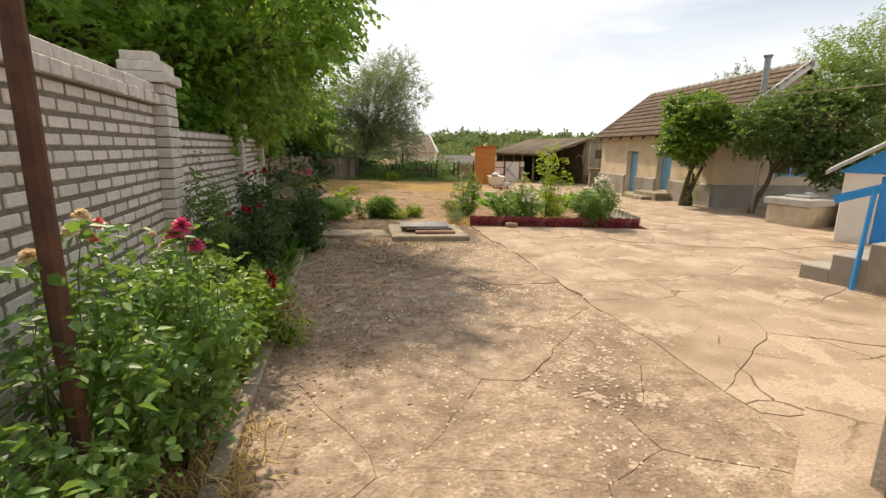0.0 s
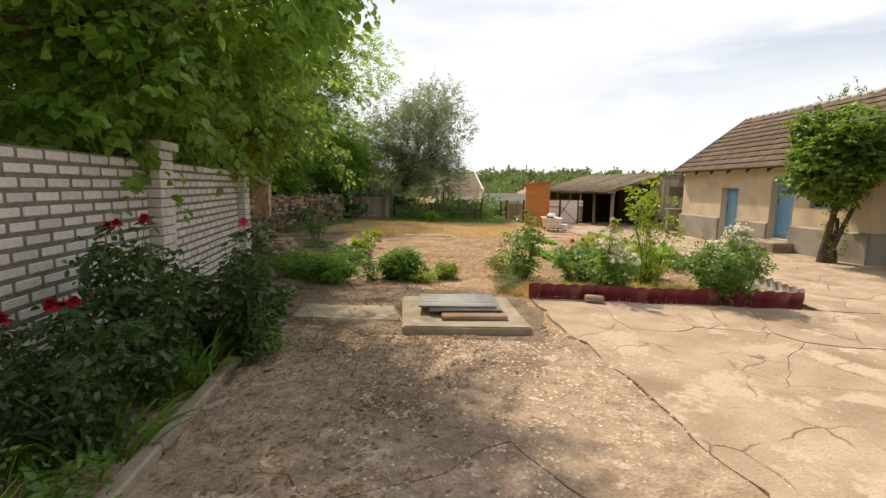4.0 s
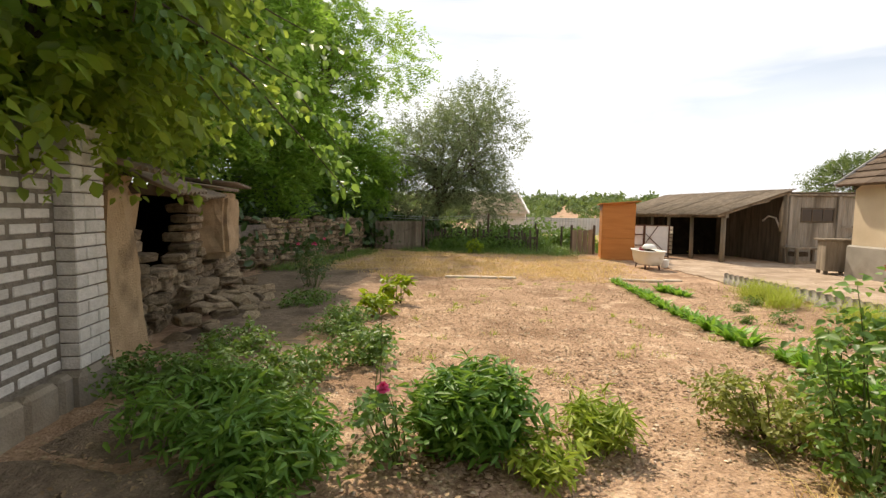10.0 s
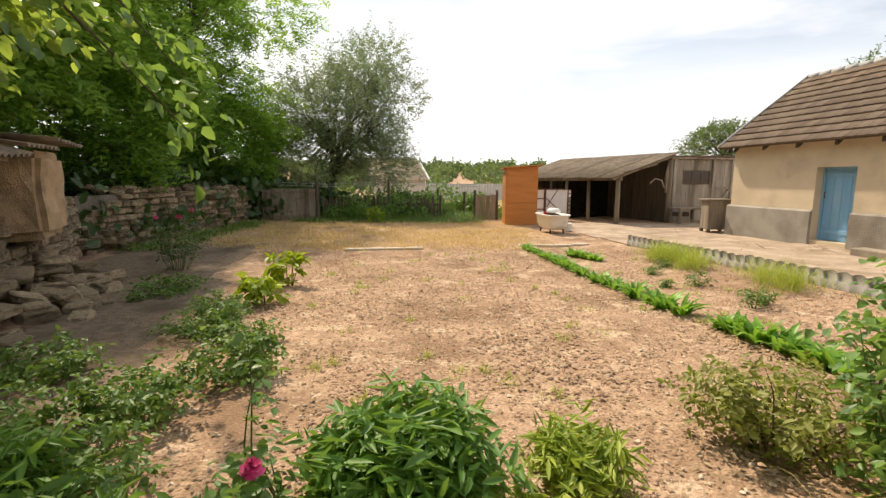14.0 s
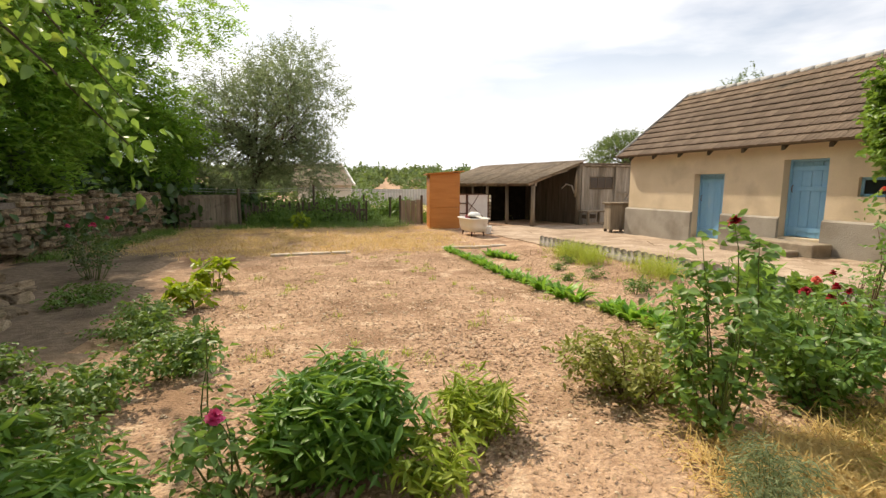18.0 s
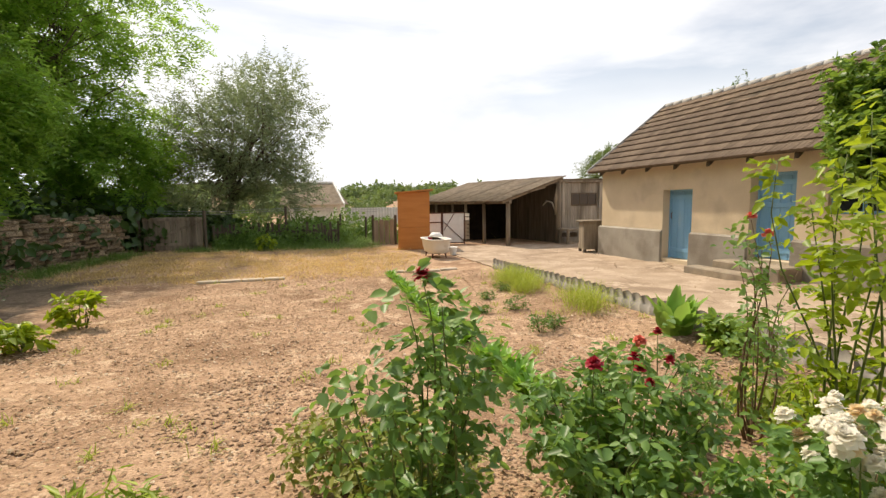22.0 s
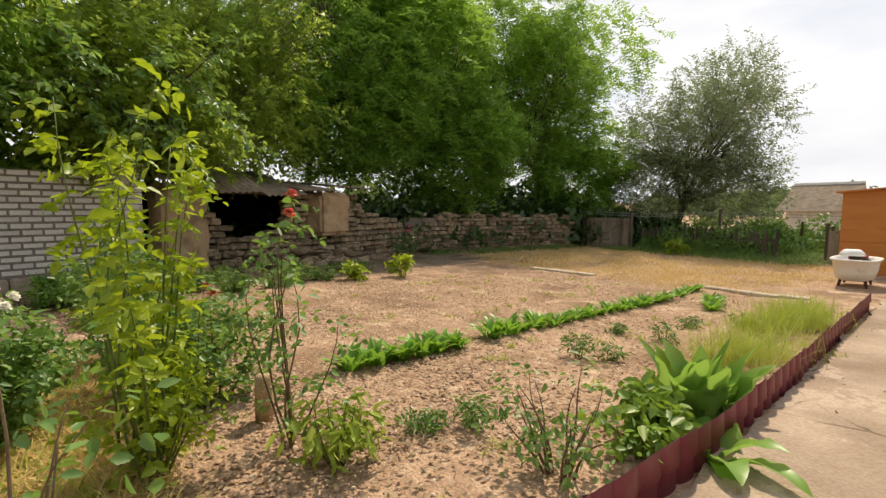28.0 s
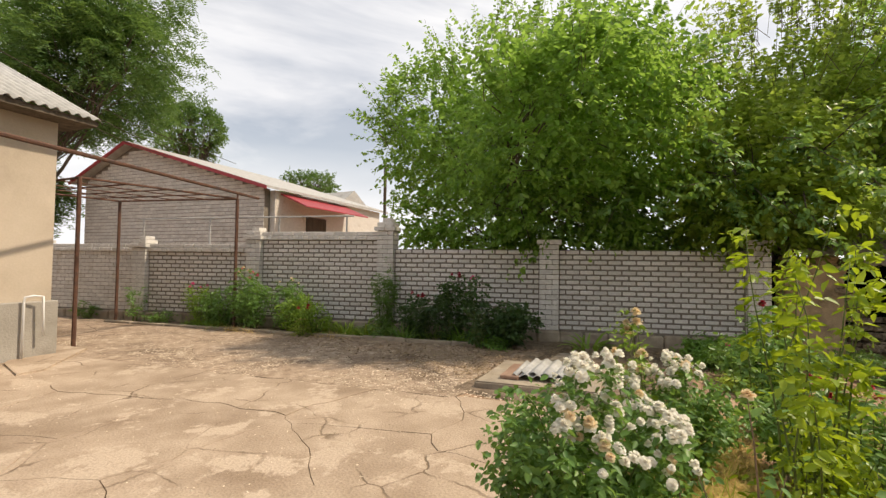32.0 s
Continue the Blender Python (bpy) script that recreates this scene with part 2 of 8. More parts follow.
        l.new(ad2.outputs[0], mul.inputs[1])
        last = mul.outputs[0]
    l.new(last, val.inputs["Value"])
    l.new(val.outputs["Color"], b.inputs["Base Color"])
    bp = n.new("ShaderNodeBump")
    bp.inputs["Strength"].default_value = bump
    bp.inputs["Distance"].default_value = 0.02
    sm = n.new("ShaderNodeMath")
    sm.operation = "ADD"
    l.new(big.outputs["Fac"], sm.inputs[0])
    l.new(small.outputs["Fac"], sm.inputs[1])
    if ridge:
        sb = n.new("ShaderNodeMath")
        sb.operation = "SUBTRACT"
        l.new(sm.outputs[0], sb.inputs[0])
        l.new(ridge.outputs[0], sb.inputs[1])
        sm = sb
    l.new(sm.outputs[0], bp.inputs["Height"])
    l.new(bp.outputs["Normal"], b.inputs["Normal"])
    return m


def leafmat(name, dark, mid, light, rough=0.5, trans=0.35, glow=(0.35, 0.5, 0.06)):
    """Leaves that vary one by one and let some light through."""
    if trans >= 0.28:
        dark, mid, light = [tuple(min(0.6, c * 1.3) for c in q) if q[1] > q[0] else q for q in (dark, mid, light)]
    m = bpy.data.materials.new(name)
    m.use_nodes = True
    n, l = m.node_tree.nodes, m.node_tree.links
    b = n["Principled BSDF"]
    b.inputs["Roughness"].default_value = rough
    b.inputs["Specular IOR Level"].default_value = 0.45
    geo = n.new("ShaderNodeNewGeometry")
    ramp = n.new("ShaderNodeValToRGB")
    ramp.color_ramp.elements[0].color = (*dark, 1)
    ramp.color_ramp.elements[1].color = (*light, 1)
    e = ramp.color_ramp.elements.new(0.55)
    e.color = (*mid, 1)
    tc = n.new("ShaderNodeTexCoord")
    nz = n.new("ShaderNodeTexNoise")
    nz.inputs["Scale"].default_value = 0.9
    nz.inputs["Detail"].default_value = 3
    l.new(tc.outputs["Object"], nz.inputs["Vector"])
    mx = n.new("ShaderNodeMix")
    mx.data_type = "FLOAT"
    mx.inputs["Factor"].default_value = 0.45
    l.new(geo.outputs["Random Per Island"], mx.inputs["A"])
    l.new(nz.outputs["Fac"], mx.inputs["B"])
    l.new(mx.outputs["Result"], ramp.inputs["Fac"])
    l.new(ramp.outputs["Color"], b.inputs["Base Color"])
    tr = n.new("ShaderNodeBsdfTranslucent")
    tint = n.new("ShaderNodeMix")
    tint.data_type = "RGBA"
    tint.inputs["Factor"].default_value = 0.5
    l.new(ramp.outputs["Color"], tint.inputs["A"])
    tint.inputs["B"].default_value = (*glow, 1)
    l.new(tint.outputs["Result"], tr.inputs["Color"])
    ms = n.new("ShaderNodeMixShader")
    ms.inputs["Fac"].default_value = trans
    l.new(b.outputs["BSDF"], ms.inputs[1])
    l.new(tr.outputs["BSDF"], ms.inputs[2])
    l.new(ms.outputs["Shader"], n["Material Output"].inputs["Surface"])
    return m


M_SOIL = mat("dry_soil", (0.33, 0.21, 0.134), (0.53, 0.362, 0.244), 11.0, 0.95, 1.0, (0.28, 0.175, 0.11), 0.9, 0.50, fine=50, fine_amt=0.95, spec=0.1, scuff=(0.55, 0.40, 0.278), scuff_scale=3.2, scuff_at=0.59)
# under the acacias and hut this dark tone also stands in for tree shade
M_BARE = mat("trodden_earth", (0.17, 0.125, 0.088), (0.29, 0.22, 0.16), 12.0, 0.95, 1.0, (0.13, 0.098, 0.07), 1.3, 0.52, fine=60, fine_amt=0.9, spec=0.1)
M_CONC = mat("yard_concrete", (0.345, 0.258, 0.185), (0.465, 0.36, 0.268), 2.2, 0.92, 0.6, (0.285, 0.208, 0.146), 0.75, 0.51, fine=48, fine_amt=0.6, objrand=0.05, spec=0.15, crack=1.5, scuff=(0.488, 0.383, 0.289), crack_at=0.46)
M_ROUGHC = mat("crumbled_concrete", (0.27, 0.195, 0.138), (0.45, 0.342, 0.252), 7.0, 0.95, 0.9, (0.215, 0.155, 0.11), 1.0, 0.50, fine=40, fine_amt=0.85, objrand=0.05, spec=0.1, scuff=(0.49, 0.385, 0.29), scuff_scale=4.0, scuff_at=0.60, crack_at=0.47)
M_GREYC = mat("grey_concrete", (0.26, 0.21, 0.155), (0.40, 0.335, 0.255), 5.0, 0.9, 0.4, (0.26, 0.23, 0.19), 1.5, 0.55, spec=0.15)
M_BRICK = mat("silicate_brick", (0.55, 0.515, 0.47), (0.66, 0.625, 0.58), 14.0, 0.9, 0.35, (0.44, 0.39, 0.33), 3.0, 0.64, objrand=0.2, spec=0.15)
M_BRICKJ = mat("silicate_brick_far", (0.52, 0.48, 0.43), (0.63, 0.59, 0.54), 14.0, 0.9, 0.35, (0.42, 0.36, 0.29), 3.0, 0.62, island=0.22, spec=0.15)
M_MORTAR = mat("mortar", (0.17, 0.145, 0.12), (0.25, 0.215, 0.175), 20.0, 0.95, 0.6, spec=0.1)
M_RUBBLE = mat("limestone", (0.27, 0.205, 0.135), (0.44, 0.345, 0.235), 6.0, 0.95, 0.9, (0.17, 0.13, 0.09), 2.6, 0.52, objrand=0.75, spec=0.1, fine_amt=0.6)
M_PALE = mat("pale_stone", (0.46, 0.39, 0.30), (0.58, 0.50, 0.40), 6.0, 0.9, 0.4, (0.36, 0.30, 0.23), 2.0, 0.56, spec=0.15)
M_CLAY = mat("clay_plaster", (0.40, 0.28, 0.165), (0.50, 0.36, 0.225), 3.5, 0.95, 0.8, (0.26, 0.185, 0.115), 2.2, 0.5, spec=0.1, fine_amt=0.6)
M_PLASTER = mat("house_plaster", (0.58, 0.475, 0.335), (0.68, 0.565, 0.415), 1.4, 0.9, 0.10, (0.49, 0.40, 0.29), 0.9, 0.58, fine=35, fine_amt=0.12, spec=0.15)
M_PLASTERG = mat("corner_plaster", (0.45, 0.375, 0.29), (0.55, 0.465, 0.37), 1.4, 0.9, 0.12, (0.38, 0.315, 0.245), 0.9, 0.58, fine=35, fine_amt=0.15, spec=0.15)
# darker than the acacia leaf: the street trees' shadow side is in the colour
M_STREET = leafmat("shaded_street_leaf", (0.022, 0.06, 0.016), (0.065, 0.135, 0.034), (0.15, 0.24, 0.06), 0.45, 0.4, (0.3, 0.45, 0.08))
M_PLINTH = mat("plinth_render", (0.30, 0.275, 0.235), (0.38, 0.35, 0.305), 2.5, 0.92, 0.4, (0.24, 0.21, 0.175), 1.0, 0.55, fine=40, fine_amt=0.2, spec=0.15)
M_EDGE = mat("dull_grey_sheet", (0.25, 0.23, 0.205), (0.35, 0.325, 0.29), 6.0, 0.7, 0.1, (0.19, 0.165, 0.14), 3.0, 0.55)
M_TILE = mat("roof_tile", (0.125, 0.093, 0.07), (0.205, 0.155, 0.115), 4.0, 0.92, 0.5, (0.11, 0.09, 0.068), 1.2, 0.55, objrand=0.35, spec=0.1)
M_TILEJ = mat("roof_tile_rest", (0.155, 0.115, 0.082), (0.235, 0.175, 0.125), 4.0, 0.92, 0.5, (0.11, 0.09, 0.068), 1.2, 0.55, island=0.35, spec=0.1)
M_BLUE = mat("blue_paint", (0.16, 0.37, 0.60), (0.23, 0.45, 0.66), 3.0, 0.6, 0.2, (0.30, 0.47, 0.60), 3.5, 0.62, stretch=(1, 1, 0.25), fine_amt=0.2)
M_BRIGHTBLUE = mat("bright_blue_paint", (0.02, 0.27, 0.72), (0.03, 0.32, 0.80), 3.0, 0.5, 0.1, fine_amt=0.1)
M_WHITE = mat("whitewash", (0.74, 0.71, 0.66), (0.82, 0.79, 0.74), 3.0, 0.9, 0.3, (0.62, 0.57, 0.50), 1.2, 0.62, fine_amt=0.1)
M_WHITEPAINT = mat("white_painted_board", (0.72, 0.72, 0.70), (0.80, 0.80, 0.78), 6.0, 0.6, 0.1, (0.55, 0.53, 0.48), 2.0, 0.62, fine_amt=0.1)
M_WOOD = mat("weathered_wood", (0.20, 0.165, 0.125), (0.33, 0.28, 0.22), 9.0, 0.9, 0.5, (0.13, 0.105, 0.08), 2.0, 0.55, stretch=(1, 1, 0.12), objrand=0.3, spec=0.1)
M_WOODD = mat("old_dark_wood", (0.075, 0.06, 0.045), (0.14, 0.112, 0.085), 9.0, 0.92, 0.5, stretch=(1, 1, 0.12), objrand=0.3, spec=0.1)
M_ORANGE = mat("orange_panel", (0.50, 0.185, 0.045), (0.57, 0.225, 0.06), 5.0, 0.55, 0.15, (0.42, 0.15, 0.04), 1.6, 0.6, stretch=(0.3, 1, 2), objrand=0.1, fine_amt=0.15)
M_SLATE = mat("asbestos_sheet", (0.19, 0.15, 0.11), (0.29, 0.235, 0.175), 5.0, 0.9, 0.4, (0.17, 0.14, 0.11), 1.5, 0.55, spec=0.1)
M_SLATEG = mat("grey_asbestos_sheet", (0.36, 0.355, 0.34), (0.47, 0.46, 0.44), 5.0, 0.88, 0.3, (0.28, 0.27, 0.25), 2.5, 0.58, spec=0.15)
M_WINE = mat("burgundy_metal", (0.17, 0.028, 0.045), (0.23, 0.045, 0.064), 6.0, 0.5, 0.1, (0.28, 0.13, 0.115), 2.5, 0.60, fine_amt=0.2)
M_BOARD = mat("brown_board", (0.25, 0.155, 0.11), (0.40, 0.275, 0.205), 9.0, 0.9, 0.5, (0.18, 0.115, 0.085), 2.0, 0.55, stretch=(0.12, 1, 1), spec=0.1)
M_ZINC = mat("grey_primer_metal", (0.30, 0.31, 0.32), (0.40, 0.41, 0.42), 6.0, 0.5, 0.1, (0.24, 0.23, 0.21), 2.0, 0.6, metal=0.3)
M_RUST = mat("rusty_pipe", (0.10, 0.055, 0.04), (0.17, 0.085, 0.055), 12.0, 0.8, 0.3, (0.07, 0.05, 0.045), 4.0, 0.55, metal=0.3)
M_ENAMEL = mat("old_enamel", (0.76, 0.74, 0.68), (0.82, 0.80, 0.74), 4.0, 0.35, 0.1, (0.50, 0.40, 0.29), 2.4, 0.62, fine_amt=0.1)
M_BARK = mat("bark", (0.09, 0.07, 0.055), (0.17, 0.135, 0.10), 16.0, 0.95, 0.9, stretch=(1, 1, 0.3), spec=0.1)
# near-black: the shade inside hut and shed is put into the colour
M_INSHADE = mat("shaded_inside", (0.012, 0.010, 0.008), (0.022, 0.018, 0.014), 4.0, 0.95, 0.3, spec=0.03)
M_DARK = mat("dark_inside", (0.05, 0.04, 0.032), (0.08, 0.065, 0.05), 4.0, 0.95, 0.3, spec=0.05)
M_STRAW = leafmat("dry_grass", (0.50, 0.33, 0.11), (0.68, 0.50, 0.20), (0.80, 0.64, 0.32), 0.8, 0.3, (0.65, 0.5, 0.2))
M_MULB = leafmat("mulberry_leaf", (0.032, 0.09, 0.018), (0.125, 0.25, 0.042), (0.29, 0.44, 0.10), 0.33, 0.58, (0.48, 0.68, 0.11))
M_MULBY = leafmat("light_mulberry_leaf", (0.055, 0.11, 0.015), (0.155, 0.24, 0.03), (0.29, 0.375, 0.06), 0.36, 0.62, (0.54, 0.66, 0.11))
M_ACACIA = leafmat("acacia_leaf", (0.018, 0.055, 0.011), (0.10, 0.225, 0.034), (0.30, 0.49, 0.085), 0.45, 0.58, (0.50, 0.74, 0.10))
M_OLIVE = leafmat("silver_leaf", (0.08, 0.112, 0.052), (0.18, 0.23, 0.115), (0.34, 0.385, 0.235), 0.55, 0.42, (0.34, 0.42, 0.2))
# paler, greyer green with the haze of distance mixed into the colour
M_FARGREEN = leafmat("hazy_far_leaf", (0.07, 0.115, 0.045), (0.14, 0.20, 0.08), (0.22, 0.29, 0.125), 0.7, 0.25)
M_APRI = leafmat("apricot_leaf", (0.03, 0.065, 0.02), (0.072, 0.13, 0.036), (0.16, 0.24, 0.07), 0.4, 0.35)
M_ROUND = leafmat("round_tree_leaf", (0.035, 0.085, 0.018), (0.10, 0.185, 0.032), (0.24, 0.36, 0.06), 0.4, 0.42)
M_WILLOW = leafmat("willow_leaf", (0.08, 0.135, 0.035), (0.17, 0.26, 0.06), (0.31, 0.42, 0.11), 0.5, 0.4)
M_WOODG = mat("silvered_wood", (0.27, 0.24, 0.20), (0.42, 0.38, 0.33), 9.0, 0.9, 0.5, (0.18, 0.155, 0.125), 2.0, 0.55, stretch=(1, 1, 0.12), objrand=0.3, spec=0.1)
M_PALESHEET = mat("pale_painted_sheet", (0.50, 0.50, 0.48), (0.60, 0.60, 0.575), 3.0, 0.6, 0.1, (0.42, 0.40, 0.37), 1.2, 0.58, fine_amt=0.15)
M_ROSE = leafmat("rose_leaf", (0.038, 0.098, 0.028), (0.105, 0.21, 0.052), (0.225, 0.35, 0.09), 0.43, 0.42)
M_ROSEY = leafmat("rose_leaf_light", (0.06, 0.13, 0.018), (0.16, 0.26, 0.032), (0.30, 0.39, 0.05), 0.42, 0.4)
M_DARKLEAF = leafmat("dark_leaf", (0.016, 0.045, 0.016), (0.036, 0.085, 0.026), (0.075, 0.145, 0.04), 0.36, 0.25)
M_PEONY = leafmat("peony_leaf", (0.032, 0.10, 0.018), (0.095, 0.21, 0.034), (0.20, 0.34, 0.06), 0.48, 0.4)
M_LILY = leafmat("lily_leaf", (0.11, 0.18, 0.022), (0.24, 0.31, 0.035), (0.42, 0.44, 0.07), 0.5, 0.35)
M_SAPL = leafmat("sapling_leaf", (0.09, 0.17, 0.016), (0.21, 0.30, 0.022), (0.37, 0.44, 0.04), 0.42, 0.5, (0.52, 0.6, 0.03))
M_LETT = leafmat("bright_leaf", (0.065, 0.17, 0.018), (0.13, 0.29, 0.03), (0.24, 0.42, 0.06), 0.4, 0.42, (0.35, 0.55, 0.06))
M_HORSE = leafmat("pale_broad_leaf", (0.085, 0.19, 0.03), (0.165, 0.31, 0.055), (0.29, 0.45, 0.10), 0.4, 0.45, (0.4, 0.58, 0.1))
M_DILL = leafmat("feather_grass", (0.20, 0.25, 0.03), (0.35, 0.38, 0.06), (0.52, 0.51, 0.14), 0.6, 0.4)
M_WEED = leafmat("low_weed", (0.04, 0.095, 0.022), (0.085, 0.165, 0.032), (0.16, 0.25, 0.055), 0.5, 0.3)
M_STEM = mat("green_stem", (0.08, 0.12, 0.03), (0.14, 0.17, 0.05), 12.0, 0.6, 0.1)
M_DRYLEAF = leafmat("yellowing_leaf", (0.16, 0.12, 0.035), (0.21, 0.225, 0.05), (0.37, 0.36, 0.10), 0.5, 0.35)
M_TWIG = mat("brown_twig", (0.13, 0.085, 0.05), (0.21, 0.14, 0.085), 12.0, 0.8, 0.3)
M_PETW = leafmat("white_petal", (0.90, 0.87, 0.78), (0.93, 0.91, 0.85), (0.95, 0.94, 0.90), 0.6, 0.55, (0.98, 0.95, 0.86))
M_PETC = leafmat("cream_petal", (0.80, 0.63, 0.40), (0.86, 0.76, 0.56), (0.90, 0.85, 0.71), 0.6, 0.55, (0.9, 0.7, 0.4))
M_PETP = leafmat("pink_petal", (0.66, 0.04, 0.19), (0.77, 0.09, 0.27), (0.86, 0.25, 0.40), 0.5, 0.3, (0.9, 0.2, 0.36))
M_PETR = leafmat("red_petal", (0.26, 0.004, 0.018), (0.42, 0.010, 0.03), (0.58, 0.035, 0.06), 0.5, 0.2, (0.6, 0.03, 0.06))
M_PETS = leafmat("salmon_petal", (0.72, 0.10, 0.07), (0.80, 0.20, 0.14), (0.85, 0.34, 0.25), 0.5, 0.25, (0.9, 0.3, 0.2))
M_REDROOF = mat("red_roof_sheet", (0.30, 0.035, 0.045), (0.38, 0.055, 0.06), 4.0, 0.5, 0.1, fine_amt=0.1)
M_GLASS = bpy.data.materials.new("window_glass")
M_GLASS.use_nodes = True
gb = M_GLASS.node_tree.nodes["Principled BSDF"]
gb.inputs["Base Color"].default_value = (0.02, 0.025, 0.03, 1)
gb.inputs["Roughness"].default_value = 0.06
gb.inputs["Specular IOR Level"].default_value = 0.7

# ---------------------------------------------------------------- ground
def spaced(lo, a, b, hi, step, far):
    """Grid lines: close between a and b, wider and wider out to lo and hi."""
    mid = list(np.arange(a, b + 1e-6, step))
    up, d, v = [], step, b
    while v < hi:
        d *= far
        v += d
        up.append(v)
    down, d, v = [], step, a
    while v > lo:
        d *= far
        v -= d
        down.append(v)
    return down[::-1] + mid + up


gx, gy = spaced(-420, -13, 14, 420, 0.3, 1.35), spaced(-420, -10, 34, 420, 0.3, 1.35)
mb = MB()
for y in gy:
    for x in gx:
        bump = 0.022 * noise.noise((x * 0.9, y * 0.9, 0)) + 0.02 * noise.noise((x * 2.7, y * 2.7, 3))
        soft = smooth01((y - 9.5) / 1.5) if x < 4.5 else 0.15
        mb.v.append(Vector((x, y, gz(x, y) + bump * max(soft, 0.35) - 0.012)))
for j in range(len(gy) - 1):
    for i in range(len(gx) - 1):
        k = j * len(gx) + i
        mb.f.append((k, k + 1, k + len(gx) + 1, k + len(gx)))
solo("ground", mb, M_SOIL, "bare dry tan garden soil with clods", "ground", kind="structure", smooth=True)


def clip(poly, p, q):
    """The part of poly nearer to p than to q."""
    mx, my, dx, dy = (p[0] + q[0]) / 2, (p[1] + q[1]) / 2, q[0] - p[0], q[1] - p[1]
    out = []
    for i, a in enumerate(poly):
        b = poly[(i + 1) % len(poly)]
        sa, sb = (a[0] - mx) * dx + (a[1] - my) * dy, (b[0] - mx) * dx + (b[1] - my) * dy
        if sa <= 0:
            out.append(a)
        if sa * sb < 0:
            t = sa / (sa - sb)
            out.append((a[0] + (b[0] - a[0]) * t, a[1] + (b[1] - a[1]) * t))
    return out


def inside(p, poly):
    c = False
    for i, a in enumerate(poly):
        b = poly[i - 1]
        if (a[1] > p[1]) != (b[1] > p[1]) and p[0] < (b[0] - a[0]) * (p[1] - a[1]) / (b[1] - a[1]) + a[0]:
            c = not c
    return c


def broken_slabs(region, count, material, parent, seed, gap=0.0028, wob=0.09, lift=0.02, thick=0.06):
    """A floor of cracked pieces: cells round random seeds, with uneven edges."""
    rnd = random.Random(seed)
    xs, ys = [p[0] for p in region], [p[1] for p in region]
    seeds = []
    while len(seeds) < count:
        best = None
        for _ in range(6):
            p = (rnd.uniform(min(xs), max(xs)), rnd.uniform(min(ys), max(ys)))
            if inside(p, region):
                d = min([math.dist(p, s) for s in seeds] or [9])
                if best is None or d > best[0]:
                    best = (d, p)
        if best:
            seeds.append(best[1])
    for s in seeds:
        cell = region
        for o in seeds:
            if o is not s and math.dist(o, s) < 12 and cell:
                cell = clip(cell, s, o)
        if len(cell) < 3:
            continue
        ring = []
        for i, a in enumerate(cell):
            b = cell[(i + 1) % len(cell)]
            n = max(1, int(math.dist(a, b) / 0.16))
            for k in range(n):
                x, y = a[0] + (b[0] - a[0]) * k / n, a[1] + (b[1] - a[1]) * k / n
                wx, wy = noise.noise((x * 2.1, y * 2.1, 5)) + 0.5 * noise.noise((x * 6, y * 6, 6)), noise.noise((x * 2.1, y * 2.1, 9)) + 0.5 * noise.noise((x * 6, y * 6, 4))
                ring.append((x + wob * wx, y + wob * wy))
        cx, cy = sum(p[0] for p in ring) / len(ring), sum(p[1] for p in ring) / len(ring)
        tilt = (rnd.uniform(-0.004, 0.004), rnd.uniform(-0.004, 0.004), rnd.uniform(-0.003, 0.004))
        top, low, edge = [], [], []
        for x, y in ring:
            d = max(0.05, math.dist((x, y), (cx, cy)))
            x0, y0 = x - (x - cx) / d * gap, y - (y - cy) / d * gap
            x1, y1 = x - (x - cx) / d * gap * 1.7, y - (y - cy) / d * gap * 1.7
            z = gz(cx, cy) + lift + tilt[2] + (x - cx) * tilt[0] + (y - cy) * tilt[1]
            top.append((x1, y1, z))
            edge.append((x0, y0, z - 0.005))
            low.append((x0, y0, z - thick))
        n = len(ring)
        mb = MB()
        mb.add(top + edge + low, [tuple(range(n))] + [(n + i, n + (i + 1) % n, (i + 1) % n, i) for i in range(n)] + [(2 * n + i, 2 * n + (i + 1) % n, n + (i + 1) % n, n + i) for i in range(n)])
        part("slab", mb, material, parent)


# ---------------------------------------------------------------- brick boundary wall
WD = Vector((-0.309, 0.951, 0))                    # along the wall, away from the street
P0, P1, P2, P3 = Vector((-1.61, 1.718, 0)), Vector((-2.614, 4.809, 0)), Vector((-3.49, 8.18, 0)), Vector((-4.62, 11.66, 0))
WN = Vector((0.951, 0.309, 0))                     # towards the yard
BL, BH, BT = 0.26, 0.098, 0.12
brick_meshes = {}


def brick_mesh(length, height, depth, material):
    key = (round(length, 3), round(height, 3), round(depth, 3), material.name)
    if key not in brick_meshes:
        mb = MB().box(0.009, -depth, 0.009, length - 0.009, 0.0, height - 0.010, 0.013)
        brick_meshes[key] = mb.mesh("brick", material)
    return brick_meshes[key]


def lay(parent, m, length, material, height=BH - 0.0, depth=BT, rnd=None):
    """One brick as an object, at the frame m."""
    ob = new("brick", brick_mesh(length, height, depth, material))
    ob.parent = parent
    j = Matrix.Translation((0, rnd.uniform(-0.003, 0.003), 0)) @ Matrix.Rotation(rnd.uniform(-0.006, 0.006), 4, "Z") if rnd else Matrix()
    ob.matrix_basis = m @ j
    return ob


